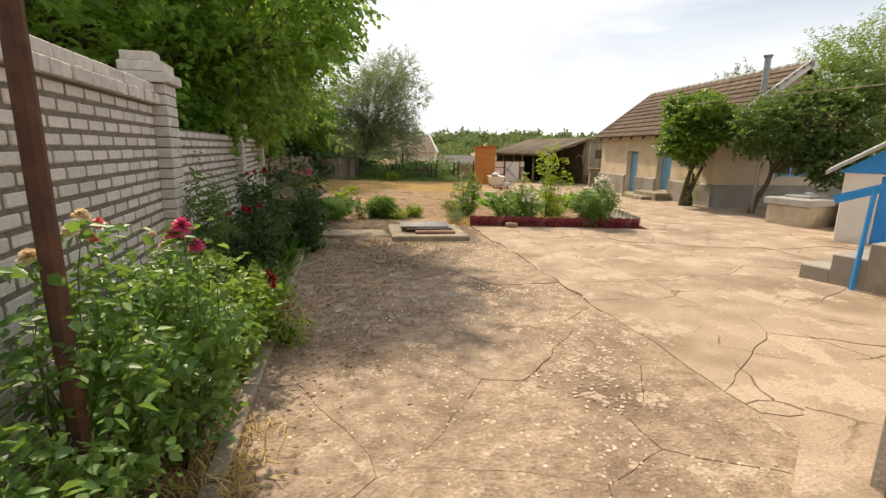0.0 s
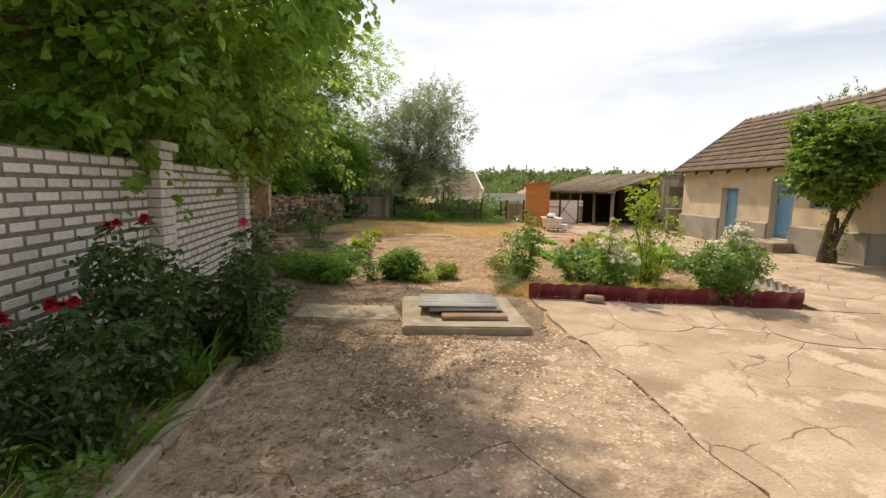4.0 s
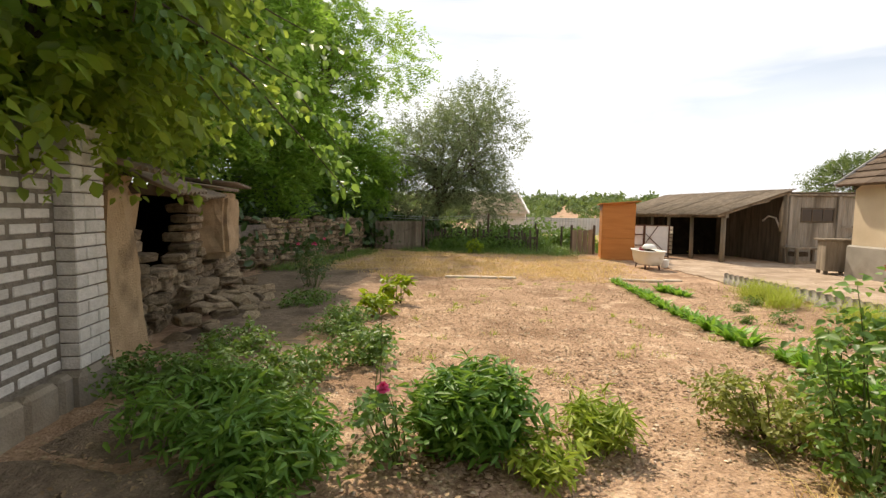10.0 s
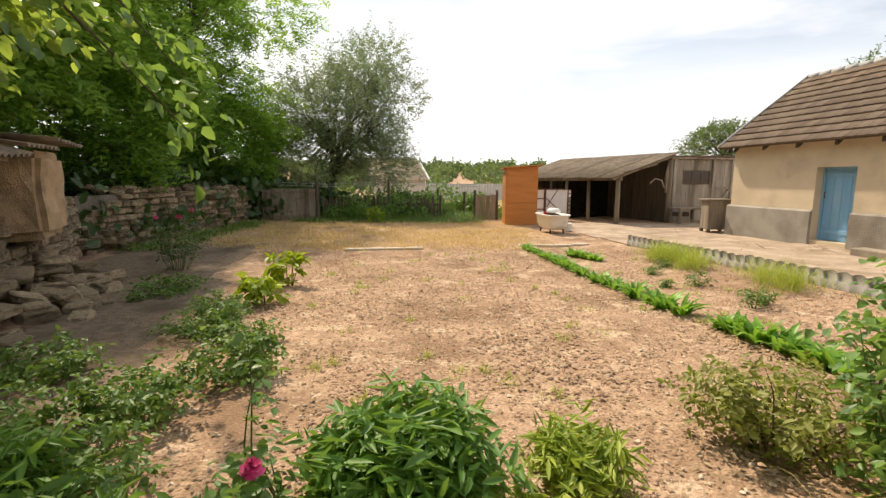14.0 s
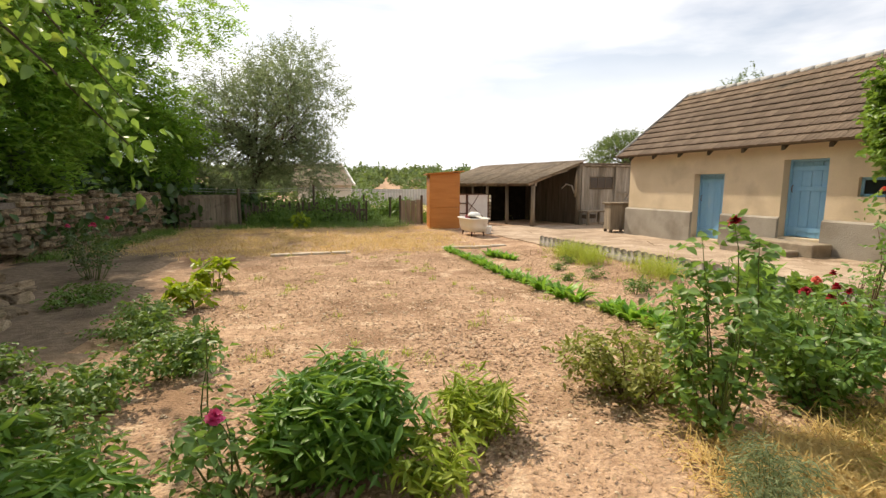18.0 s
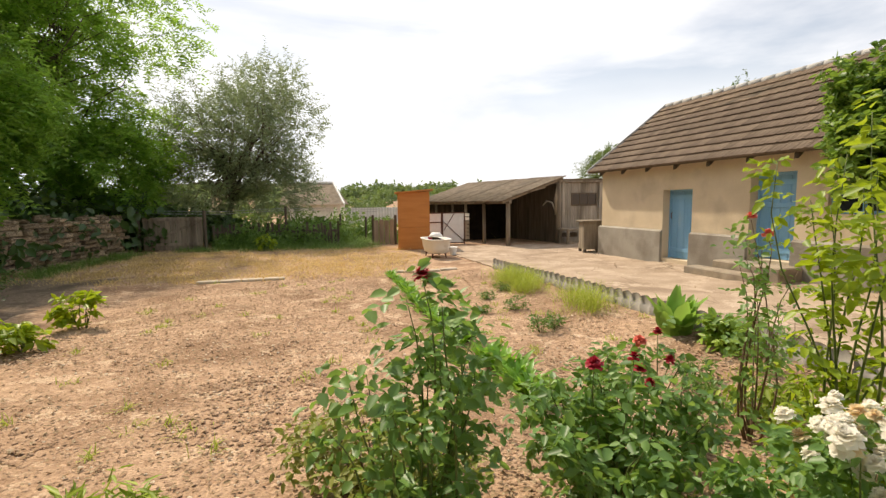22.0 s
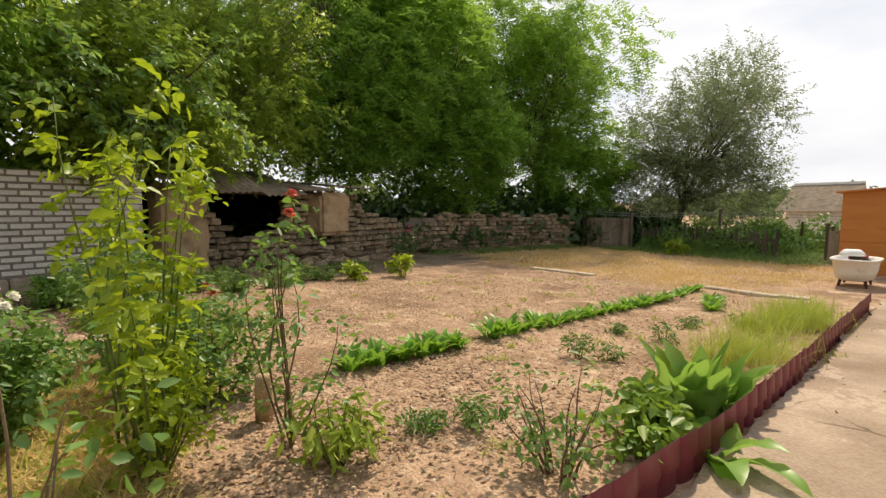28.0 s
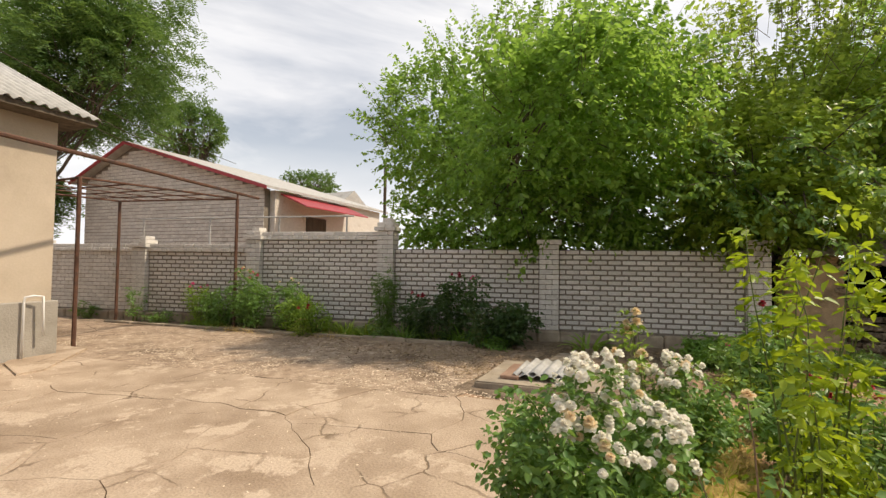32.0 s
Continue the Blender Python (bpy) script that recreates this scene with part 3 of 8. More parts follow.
def brick_face(parent, a, yaw, length, z0, courses, material, rnd, single=True, joined=None, start=0.0):
    """Courses of bricks on the face that starts at a and runs at the angle yaw."""
    base = Matrix.Translation(a) @ Matrix.Rotation(yaw, 4, "Z") @ Matrix.Rotation(math.pi, 4, "Z")
    # bricks are laid from the far end back, with their faces to the yard
    for c in range(courses):
        x = -(BL / 2) * (c % 2) - start
        while x < length - 0.03:
            x0, x1 = max(x, 0), min(x + BL, length)
            if x1 - x0 > 0.04:
                m = base @ Matrix.Translation((-x1, 0, z0 + c * BH))
                if joined is None:
                    lay(parent, m, x1 - x0, material, rnd=rnd)
                else:
                    joined.m = m
                    joined.box(0.005, -BT, 0.005, x1 - x0 - 0.005, 0.0, BH - 0.007, 0.006)
            x += BL


def bay(name, a, b, top, label, single=True, coping=True, seed=1):
    """A stretch of brick wall between pillars, on a rubble footing."""
    rnd = random.Random(seed)
    d = (b - a).length
    yaw = math.atan2(b.y - a.y, b.x - a.x)
    core = MB(Matrix.Translation(a) @ Matrix.Rotation(yaw, 4, "Z"))
    courses = int((top - 0.25) / BH)
    core.box(0, 0.006, 0.0, d, 0.24, 0.25 + courses * BH)
    w = solo(name, core, M_MORTAR, label, kind="structure")
    # footing of rough stone
    joined = None if single else MB()
    brick_face(w, a, yaw, d, 0.25, courses, M_BRICK if single else M_BRICKJ, rnd, single, joined)
    if joined:
        tagged(part("brick", joined, M_BRICKJ, w), kind="stuff")
    x = 0.0
    while x < d:
        s = min(rnd.uniform(0.3, 0.55), d - x)
        if s > 0.08:
            mbs = MB(Matrix.Translation(a) @ Matrix.Rotation(yaw, 4, "Z"))
            mbs.box(x + 0.01, -0.07 - rnd.uniform(0, 0.03), -0.05, x + s - 0.01, 0.1, 0.245 - rnd.uniform(0, 0.03), 0.03)
            part("footing_stone", mbs, M_GREYC, w)
        x += s
    if coping:
        # a header course that juts out, and a flat course over it
        z = 0.25 + courses * BH
        for row, (out, step, h, dep) in enumerate(((0.06, 0.13, 0.098, 0.36), (0.03, BL, 0.09, 0.30))):
            x = 0.0
            while x < d - 0.03:
                s = min(step, d - x)
                mbs = MB(Matrix.Translation(a) @ Matrix.Rotation(yaw, 4, "Z"))
                k = rnd.uniform(-0.012, 0.012)
                mbs.box(x + 0.004, -out + k, z + 0.004, x + s - 0.004, dep - out, z + h - 0.004, 0.007)
                part("brick", mbs, M_BRICK, w)
                x += s
            z += h
    return w


def pillar(name, c, top, label, seed, caps=2):
    """A pillar of bricks that stands proud of the wall."""
    rnd = random.Random(seed)
    yaw = math.atan2(WD.y, WD.x)
    fr = Matrix.Translation(c) @ Matrix.Rotation(yaw, 4, "Z")
    core = MB(fr)
    core.box(-0.19 + 0.02, -0.12 + 0.02, 0, 0.19 - 0.02, 0.24, top)
    w = solo(name, core, M_MORTAR, label, kind="structure")
    mbs = MB(fr)
    mbs.box(-0.22, -0.16, -0.05, 0.22, 0.1, 0.245, 0.04)
    part("footing_stone", mbs, M_GREYC, w)
    z, c_ = 0.25, 0
    while z + BH <= top + 0.01:
        cuts = ((-0.19, 0.06), (0.06, 0.19)) if c_ % 2 else ((-0.19, -0.06), (-0.06, 0.19))
        for x0, x1 in cuts:
            mbs = MB(fr)
            mbs.box(x0 + 0.004, -0.12 + rnd.uniform(-0.003, 0.003), z + 0.005, x1 - 0.004, 0.25, z + BH - 0.005, 0.007)
            part("brick", mbs, M_BRICK, w)
        z += BH
        c_ += 1
    for k in range(caps):
        grow = 0.05 if k == 0 else (0.0 if k == 1 else -0.09)
        for x0, x1 in ((-0.19 - grow, 0.0), (0.0, 0.19 + grow)):
            mbs = MB(fr)
            mbs.box(x0 + 0.004, -0.12 - grow, z + 0.004, x1 - 0.004, 0.26, z + BH - 0.005, 0.008)
            part("brick", mbs, M_BRICK, w)
        z += BH
    return w


bay("wall_1", P0 + WD * 0.19, P1 - WD * 0.19, 2.06, "grey silicate brick boundary wall with header coping", seed=2)
bay("wall_2", P1 + WD * 0.19, P2 - WD * 0.19, 1.88, "grey silicate brick boundary wall in the tree's shade", coping=False, seed=3)
bay("wall_3", P2 + WD * 0.19, P3 - WD * 0.19, 1.88, "grey silicate brick boundary wall in the tree's shade", coping=False, seed=4)
pillar("wall_pillar_1", P0, 2.05, "square brick wall pillar with loose bricks on top", 5, 3)
pillar("wall_pillar_2", P1, 2.23, "square brick wall pillar with stepped cap", 6, 3)
pillar("wall_pillar_3", P2, 1.95, "square brick wall pillar", 7, 1)
pillar("wall_pillar_4", P3, 1.95, "square brick wall pillar at the end of the wall", 8, 1)
PM, PN = P0 - WD * 3.2, P0 - WD * 6.5
bay("wall_4", PM + WD * 0.19, P0 - WD * 0.19, 1.75, "grey silicate brick boundary wall behind the pergola", single=True, seed=9)
bay("wall_5", PN + WD * 0.19, PM - WD * 0.19, 1.75, "grey silicate brick boundary wall near the street", single=False, seed=10)
pillar("wall_pillar_5", PM, 1.85, "square brick wall pillar with loose bricks on top", 11, 3)
pillar("wall_pillar_6", PN, 1.85, "square brick wall pillar near the street", 12, 2)
bay("wall_6", PN - WD * 9.0, PN - WD * 0.19, 1.75, "grey silicate brick boundary wall near the street", single=False, coping=False, seed=13)

# ---------------------------------------------------------------- house with tiled roof
HA, HB = Vector((6.80, 22.85, 0)), Vector((7.95, 15.0, 0))   # facade corners
HLEN = (HB - HA).length
HM = wallm(HA, HB)                                            # x along the facade, y into the house
HW = 4.8
doors = [(2.45, 3.35, 0.02, 1.66), (4.78, 5.68, 0.28, 1.92)]  # along, along, foot, top
win = (6.22, 7.2, 1.17, 1.53)
house = thing("house", (HA.x, HA.y, 0), "long low plastered farmhouse with brown tiled roof", "house")


def hpart(name, boxes, material, parent=house, label="", c=0.0):
    mb = MB(HM)
    for b in boxes:
        mb.box(*b, c)
    return part(name, mb, material, parent, label)


T = 0.34
cuts, x = [], 0.0
for a, b, z0, z1 in doors + [win]:
    cuts.append((x, a))
    x = b
cuts.append((x, HLEN))
boxes = [(a, 0, -0.3, b, T, 2.42) for a, b in cuts]
boxes += [(d[0], 0, d[3], d[1], T, 2.42) for d in doors] + [(win[0], 0, -0.3, win[1], T, win[2]), (win[0], 0, win[3], win[1], T, 2.42)]
boxes += [(d[0], 0, -0.3, d[1], T, d[2]) for d in doors]
for b in boxes:
    hpart("facade_wall", [b], M_PLASTER)
mb = MB(HM)
mb.box(HLEN - T, T, -0.3, HLEN, 2.05, 2.42).box(HLEN - T, 3.1, -0.3, HLEN, HW, 2.42).box(HLEN - T, 2.05, -0.3, HLEN, 3.1, 0.95).box(HLEN - T, 2.05, 1.75, HLEN, 3.1, 2.42)
for x0, x1 in ((HLEN - T, HLEN), (0, T)):
    mb.add([(x0, 0, 2.42), (x0, HW, 2.42), (x0, HW / 2, 4.12), (x1, 0, 2.42), (x1, HW, 2.42), (x1, HW / 2, 4.12)],
           [(0, 2, 1), (3, 4, 5), (0, 3, 5, 2), (1, 2, 5, 4), (0, 1, 4, 3)])
mb.box(0, T, -0.3, T, HW, 2.42).box(T, HW - T, -0.3, HLEN - T, HW, 2.42)
part("gable_wall", mb, M_PLASTER, house)
mb = MB(HM)
mb.box(T, 1.2, 0, HLEN - T, 1.3, 2.4)
part("inner_wall", mb, M_DARK, house)
# rendered plinth, proud of the wall, with sloped top
for a, b in ((-0.07, doors[0][0]), (doors[0][1], doors[1][0]), (doors[1][1], HLEN + 0.07)):
    mb = MB(HM)
    mb.add([(a, -0.075, -0.3), (b, -0.075, -0.3), (b, -0.065, 0.66), (a, -0.065, 0.66), (a, 0, -0.3), (b, 0, -0.3), (b, 0, 0.70), (a, 0, 0.70)],
           [(0, 1, 2, 3), (3, 2, 6, 7), (1, 5, 6, 2), (0, 3, 7, 4)])
    part("plinth", mb, M_PLINTH, house, "grey rendered plinth")
mb = MB(HM)
mb.box(HLEN, -0.065, -0.3, HLEN + 0.07, HW, 0.68, 0.02)
part("plinth", mb, M_PLINTH, house, "grey rendered plinth")
part("plinth", MB(HM).box(-0.07, -0.065, -0.3, 0, HW, 0.68, 0.02), M_PLINTH, house, "grey rendered plinth")

# plank doors set back in the wall
for (a, b, z0, z1), label in zip(doors, ("closed blue plank door", "closed blue panelled door with worn paint")):
    fr = MB(HM)
    fr.box(a, 0.19, z0, a + 0.05, 0.27, z1, 0.006).box(b - 0.05, 0.19, z0, b, 0.27, z1, 0.006).box(a + 0.05, 0.19, z1 - 0.05, b - 0.05, 0.27, z1, 0.006)
    dr = part("door", fr, M_BLUE, house, label)
    n = 4
    for i in range(n):
        x0 = a + 0.052 + (b - a - 0.104) * i / n
        mb = MB(HM)
        mb.box(x0 + 0.003, 0.215, z0 + 0.01, x0 + (b - a - 0.104) / n - 0.003, 0.24, z1 - 0.053, 0.004)
        part("plank", mb, M_BLUE, dr)
    for zz in ((z0 + 0.12, z0 + 0.98, z1 - 0.24) if z0 > 0.2 else (z0 + 0.16, z1 - 0.22)):
        mb = MB(HM)
        mb.box(a + 0.055, 0.195, zz, b - 0.055, 0.2145, zz + 0.1, 0.005)
        part("rail", mb, M_BLUE, dr)
    mb = MB(HM)
    mb.tube([(a + 0.1, 0.19, z0 + 0.95), (a + 0.1, 0.16, z0 + 0.98), (a + 0.1, 0.16, z0 + 1.07), (a + 0.1, 0.19, z0 + 1.1)], 0.009, 6)
    part("handle", mb, M_RUST, dr, "small dark iron pull handle")
# window in the facade
mb = MB(HM)
a, b, z0, z1 = win
mb.box(a, 0.08, z0, a + 0.05, 0.14, z1).box(b - 0.05, 0.08, z0, b, 0.14, z1).box(a, 0.08, z0, b, 0.14, z0 + 0.05).box(a, 0.08, z1 - 0.05, b, 0.14, z1).box((a + b) / 2 - 0.025, 0.075, z0, (a + b) / 2 + 0.025, 0.14, z1)
wf = part("window", mb, M_BLUE, house, "low two-pane window with pale blue frame")
for x0, x1 in ((a + 0.05, (a + b) / 2 - 0.025), ((a + b) / 2 + 0.025, b - 0.05)):
    mb = MB(HM)
    mb.box(x0, 0.1, z0 + 0.05, x1, 0.106, z1 - 0.05)
    part("pane", mb, M_GLASS, wf)
mb = MB(HM)
mb.box(HLEN - 0.1, 2.05, 0.95, HLEN - 0.04, 2.12, 1.75).box(HLEN - 0.1, 3.03, 0.95, HLEN - 0.04, 3.1, 1.75).box(HLEN - 0.1, 2.12, 1.68, HLEN - 0.04, 3.03, 1.75).box(HLEN - 0.1, 2.12, 0.95, HLEN - 0.04, 3.03, 1.02).box(HLEN - 0.1, 2.55, 1.02, HLEN - 0.04, 2.61, 1.68)
wf = part("window", mb, M_BLUE, house, "gable window with blue frame")
mb = MB(HM)
mb.box(HLEN - 0.08, 2.12, 1.02, HLEN - 0.075, 2.55, 1.68).box(HLEN - 0.08, 2.61, 1.02, HLEN - 0.075, 3.03, 1.68)
part("pane", mb, M_GLASS, wf)
# roof: sheathing, verge boards, rows of tiles
RISE, RUN, OVER = 1.80, HW / 2, 0.32
SL = math.hypot(RISE, RUN)
sx, sz = RUN / SL, RISE / SL
EZ = 2.40
def roofp(x, s, up=0.0):
    """A point of the front slope: x along, s from the wall line up the slope."""
    return (x, s * sx - up * sz, EZ + s * sz + up * sx)
mb = MB(HM)
x0, x1 = -0.28, HLEN + 0.28
for s0, s1, side in ((-OVER, SL, 1), (-OVER, SL, -1)):
    p = [roofp(x0, s0), roofp(x1, s0), roofp(x1, s1), roofp(x0, s1)]
    q = [roofp(x0, s0, 0.03), roofp(x1, s0, 0.03), roofp(x1, s1, 0.03), roofp(x0, s1, 0.03)]
    if side < 0:
        p, q = [(a_, HW - b_, c_) for a_, b_, c_ in p], [(a_, HW - b_, c_) for a_, b_, c_ in q]
    mb.add(p + q, [(0, 1, 2, 3), (7, 6, 5, 4), (0, 4, 5, 1), (1, 5, 6, 2), (2, 6, 7, 3), (3, 7, 4, 0)])
roof = part("roof", mb, M_WOODD, house, "brown tiled gable roof")
for xx, m_ in ((-0.31, M_SLATEG), (HLEN + 0.28, M_WHITEPAINT)):
    for side in (1, -1):
        mb = MB(HM)
        low = -0.02 if xx < 0 else -0.1
        a_, b_ = roofp(0, -OVER - 0.02, low), roofp(0, SL + 0.04, low)
        c_, d_ = roofp(0, SL + 0.04, 0.12), roofp(0, -OVER - 0.02, 0.12)
        pts = [(xx, p[1] if side > 0 else HW - p[1], p[2]) for p in (a_, b_, c_, d_)] + [(xx + 0.03, p[1] if side > 0 else HW - p[1], p[2]) for p in (a_, b_, c_, d_)]
        mb.add(pts, [(0, 1, 2, 3), (7, 6, 5, 4), (0, 4, 5, 1), (1, 5, 6, 2), (2, 6, 7, 3), (3, 7, 4, 0)])
        part("verge_board", mb, m_, house, "pale verge board along the roof edge")
for i in range(9):
    xx = 0.25 + i * (HLEN - 0.5) / 8
    mb = MB(HM)
    mb.add([(xx - 0.04, -OVER * sx + 0.02, EZ - OVER * sz - 0.10), (xx + 0.04, -OVER * sx + 0.02, EZ - OVER * sz - 0.10), (xx + 0.04, 0.1, EZ + 0.0), (xx - 0.04, 0.1, EZ + 0.0),
            (xx - 0.04, -OVER * sx + 0.02, EZ - OVER * sz - 0.01), (xx + 0.04, -OVER * sx + 0.02, EZ - OVER * sz - 0.01)], [(0, 3, 2, 1), (0, 1, 5, 4), (0, 4, 3), (1, 2, 5)])
    part("rafter_end", mb, M_WOODD, roof)
# one tile: a tapered plate with two rolls
def tile_geo(mb):
    w, ln = 0.232, 0.40
    prof = [(0, 0.014), (0.02, 0.026), (0.04, 0.026), (0.058, 0.015), (0.11, 0.013), (0.123, 0.020), (0.14, 0.020), (0.155, 0.013), (0.21, 0.014), (0.232, 0.02)]
    k = len(prof)
    pts = [(x, 0.0, z + 0.018) for x, z in prof] + [(x, ln, z - 0.004) for x, z in prof] + [(0, 0, -0.006), (w, 0, -0.006)]
    mb.add(pts, [(i, i + 1, k + i + 1, k + i) for i in range(k - 1)] + [tuple([2 * k] + [2 * k + 1] + list(range(k - 1, -1, -1)))])


tile_mesh = MB()
tile_geo(tile_mesh)
tile_mesh = tile_mesh.mesh("tile", M_TILE)
rnd = random.Random(21)
rest = MB()
rows, cols, step = 11, 37, 0.303
slope = Matrix(((1, 0, 0, 0), (0, sx, -sz, 0), (0, sz, sx, 0), (0, 0, 0, 1)))
for r in range(rows):
    for c in range(cols):
        x = -0.27 + c * 0.2325
        s = -OVER - 0.03 + r * step
        m = HM @ Matrix.Translation(roofp(x, s, 0.055)) @ slope @ Matrix.Rotation(radians(-3.4 + rnd.uniform(-0.7, 0.7)), 4, "X") @ Matrix.Rotation(rnd.uniform(-0.012, 0.012), 4, "Z")
        if r < 8:
            ob = new("tile", tile_mesh)
            ob.parent = roof
            ob.matrix_basis = Matrix.Translation(-base_of(roof)) @ m
        else:
            rest.m = m
            tile_geo(rest)
tagged(part("tile", rest, M_TILEJ, roof), kind="stuff")
for i in range(24):
    xx = -0.3 + i * (HLEN + 0.6) / 24
    mb = MB(HM)
    mb.tube([(xx, RUN, EZ + RISE + 0.045), (xx + (HLEN + 0.6) / 24 + 0.02, RUN, EZ + RISE + 0.055)], [0.085, 0.075], 10)
    part("ridge_cap", mb, M_SLATEG, roof, "pale mortared ridge cap", smooth=True)

# flue pipe
mb = MB(HM)
mb.tube([(HLEN + 0.12, 1.15, 1.5), (HLEN + 0.12, 1.15, 4.35)], 0.085, 14).tube([(HLEN + 0.12, 1.15, 4.35), (HLEN + 0.12, 1.15, 4.42)], [0.1, 0.13], 14)
mb.tube([(HLEN - 0.05, 1.15, 1.5), (HLEN + 0.13, 1.15, 1.5)], 0.085, 14)
part("flue_pipe", mb, M_ZINC, house, "grey metal flue pipe", smooth=False)
# steps before the second door
mb = MB(HM)
mb.box(4.55, -0.62, -0.15, 5.95, -0.078, 0.24, 0.02)
part("step", mb, M_GREYC, house, "worn concrete door step")
mb = MB(HM)
mb.box(4.2, -0.98, -0.2, 5.7, -0.622, 0.10, 0.02)
part("step", mb, M_GREYC, house, "worn concrete door step")

# ---------------------------------------------------------------- yard floor
floor = tagged(new("pavement"), "cracked tan concrete yard floor", "pavement", kind="structure")
broken_slabs([(2.3, 3), (13, 3), (13, 10.36), (0.55, 10.36)], 48, M_CONC, floor, 3)
broken_slabs([(2.3, -9), (13, -9), (13, 3), (2.3, 3)], 40, M_CONC, floor, 4)
broken_slabs([(4.35, 10.36), (13, 10.36), (13, 26.5), (2.2, 26.5), (3.08, 20.0), (3.98, 13.5)], 110, M_CONC, floor, 5)
broken_slabs([(-0.05, -9), (2.3, -9), (2.3, 0.4), (-0.45, 0.4), (-0.1, -1)], 24, M_ROUGHC, floor, 6, gap=0.002)
broken_slabs([(-0.45, 0.4), (2.36, 0.4), (2.36, 3), (1.76, 5.2), (-1.6, 5.2)], 16, M_ROUGHC, floor, 8, gap=0.002, wob=0.07, lift=0.014)
broken_slabs([(-1.6, 5.2), (1.76, 5.2), (0.96, 8.6), (-2.3, 8.6)], 12, M_ROUGHC, floor, 9, gap=0.002, wob=0.07, lift=0.014)

# ---------------------------------------------------------------- kerb and beds
KA, KB = Vector((0.12, -1.5, 0)), Vector((-2.13, 7.35, 0))
kerb = tagged(new("kerb"), "low worn concrete kerb along the flower bed", "kerb", kind="structure")
rnd = random.Random(31)
kd = (KB - KA).normalized()
s, L = 0.0, (KB - KA).length
while s < L - 0.3:
    ln = min(rnd.uniform(0.85, 1.05), L - s)
    mb = MB(wallm(KA + kd * s, KA + kd * (s + ln)) @ Matrix.Rotation(rnd.uniform(-0.012, 0.012), 4, "Z"))
    mb.box(0.008, -0.02, -0.05, ln - 0.008, 0.085, 0.075 + rnd.uniform(-0.012, 0.012), 0.014)
    part("kerb_stone", mb, M_GREYC, kerb)
    s += ln


def sheet(name, ring, material, label, lift=0.012, step=0.22, rough=0.02, kind="structure", category="ground"):
    """An uneven thin cover of the ground, cut to a ring."""
    xs, ys = [p[0] for p in ring], [p[1] for p in ring]
    nx, ny = int((max(xs) - min(xs)) / step) + 2, int((max(ys) - min(ys)) / step) + 2
    mb = MB()
    ids = {}
    for j in range(ny):
        for i in range(nx):
            x, y = min(xs) + i * step, min(ys) + j * step
            ids[i, j] = len(mb.v)
            k = noise.noise((x * 1.7, y * 1.7, 7)) + 0.6 * noise.noise((x * 5, y * 5, 2))
            mb.v.append(Vector((x + 0.3 * step * noise.noise((x, y, 1)), y, gz(x, y) + lift + rough * k)))
    for j in range(ny - 1):
        for i in range(nx - 1):
            x, y = min(xs) + (i + 0.5) * step, min(ys) + (j + 0.5) * step
            w = 0.35 * noise.noise((x * 1.3, y * 1.3, 4))
            if inside((x + w, y + w), ring):
                mb.f.append((ids[i, j], ids[i + 1, j], ids[i + 1, j + 1], ids[i, j + 1]))
    used = sorted({i for f in mb.f for i in f})
    count = {}
    for f in mb.f:
        for i in f:
            count[i] = count.get(i, 0) + 1
    for i in used:
        if count[i] < 4:
            mb.v[i].z -= lift + 0.05
    remap = {o: k for k, o in enumerate(used)}
    mb.v = [mb.v[i] for i in used]
    mb.f = [tuple(remap[i] for i in f) for f in mb.f]
    return solo(name, mb, material, label, category, kind=kind, smooth=True)


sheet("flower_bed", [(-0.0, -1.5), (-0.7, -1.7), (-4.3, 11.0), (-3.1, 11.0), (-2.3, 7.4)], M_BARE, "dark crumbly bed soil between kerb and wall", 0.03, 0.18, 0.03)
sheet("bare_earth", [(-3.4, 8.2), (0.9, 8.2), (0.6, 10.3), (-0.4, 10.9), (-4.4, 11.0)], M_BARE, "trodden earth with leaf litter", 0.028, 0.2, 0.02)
# darker sheet over the garden soil that paints the trees' shade
sheet("shady_earth", [(-8.3, 19.2), (-7.2, 16.7), (-4.9, 12.4), (-4.2, 11.0), (-3.2, 10.8), (-3.6, 14.0), (-4.8, 17.5), (-5.2, 21.0), (-7.8, 21.5)], M_BARE, "earth with the trees' shade put into its dark colour", 0.02, 0.25, 0.02)

# hatch slab with sheets of roofing and a board on it
hatch = thing("hatch", (-0.3, 9.2, 0), "low grey concrete hatch slab flush in the yard", "hatch")
mb = MB()
mb.prism([(-0.88, 8.40), (0.50, 8.60), (0.20, 10.0), (-1.19, 9.78)], -0.05, 0.105)
bm = bmesh.new()
vs = [bm.verts.new(v) for v in mb.v]
for f in mb.f:
    bm.faces.new([vs[i] for i in f])
bmesh.ops.bevel(bm, geom=bm.edges[:], offset=0.018, segments=2, affect="EDGES")
part("slab", MB().take(bm), M_GREYC, hatch)


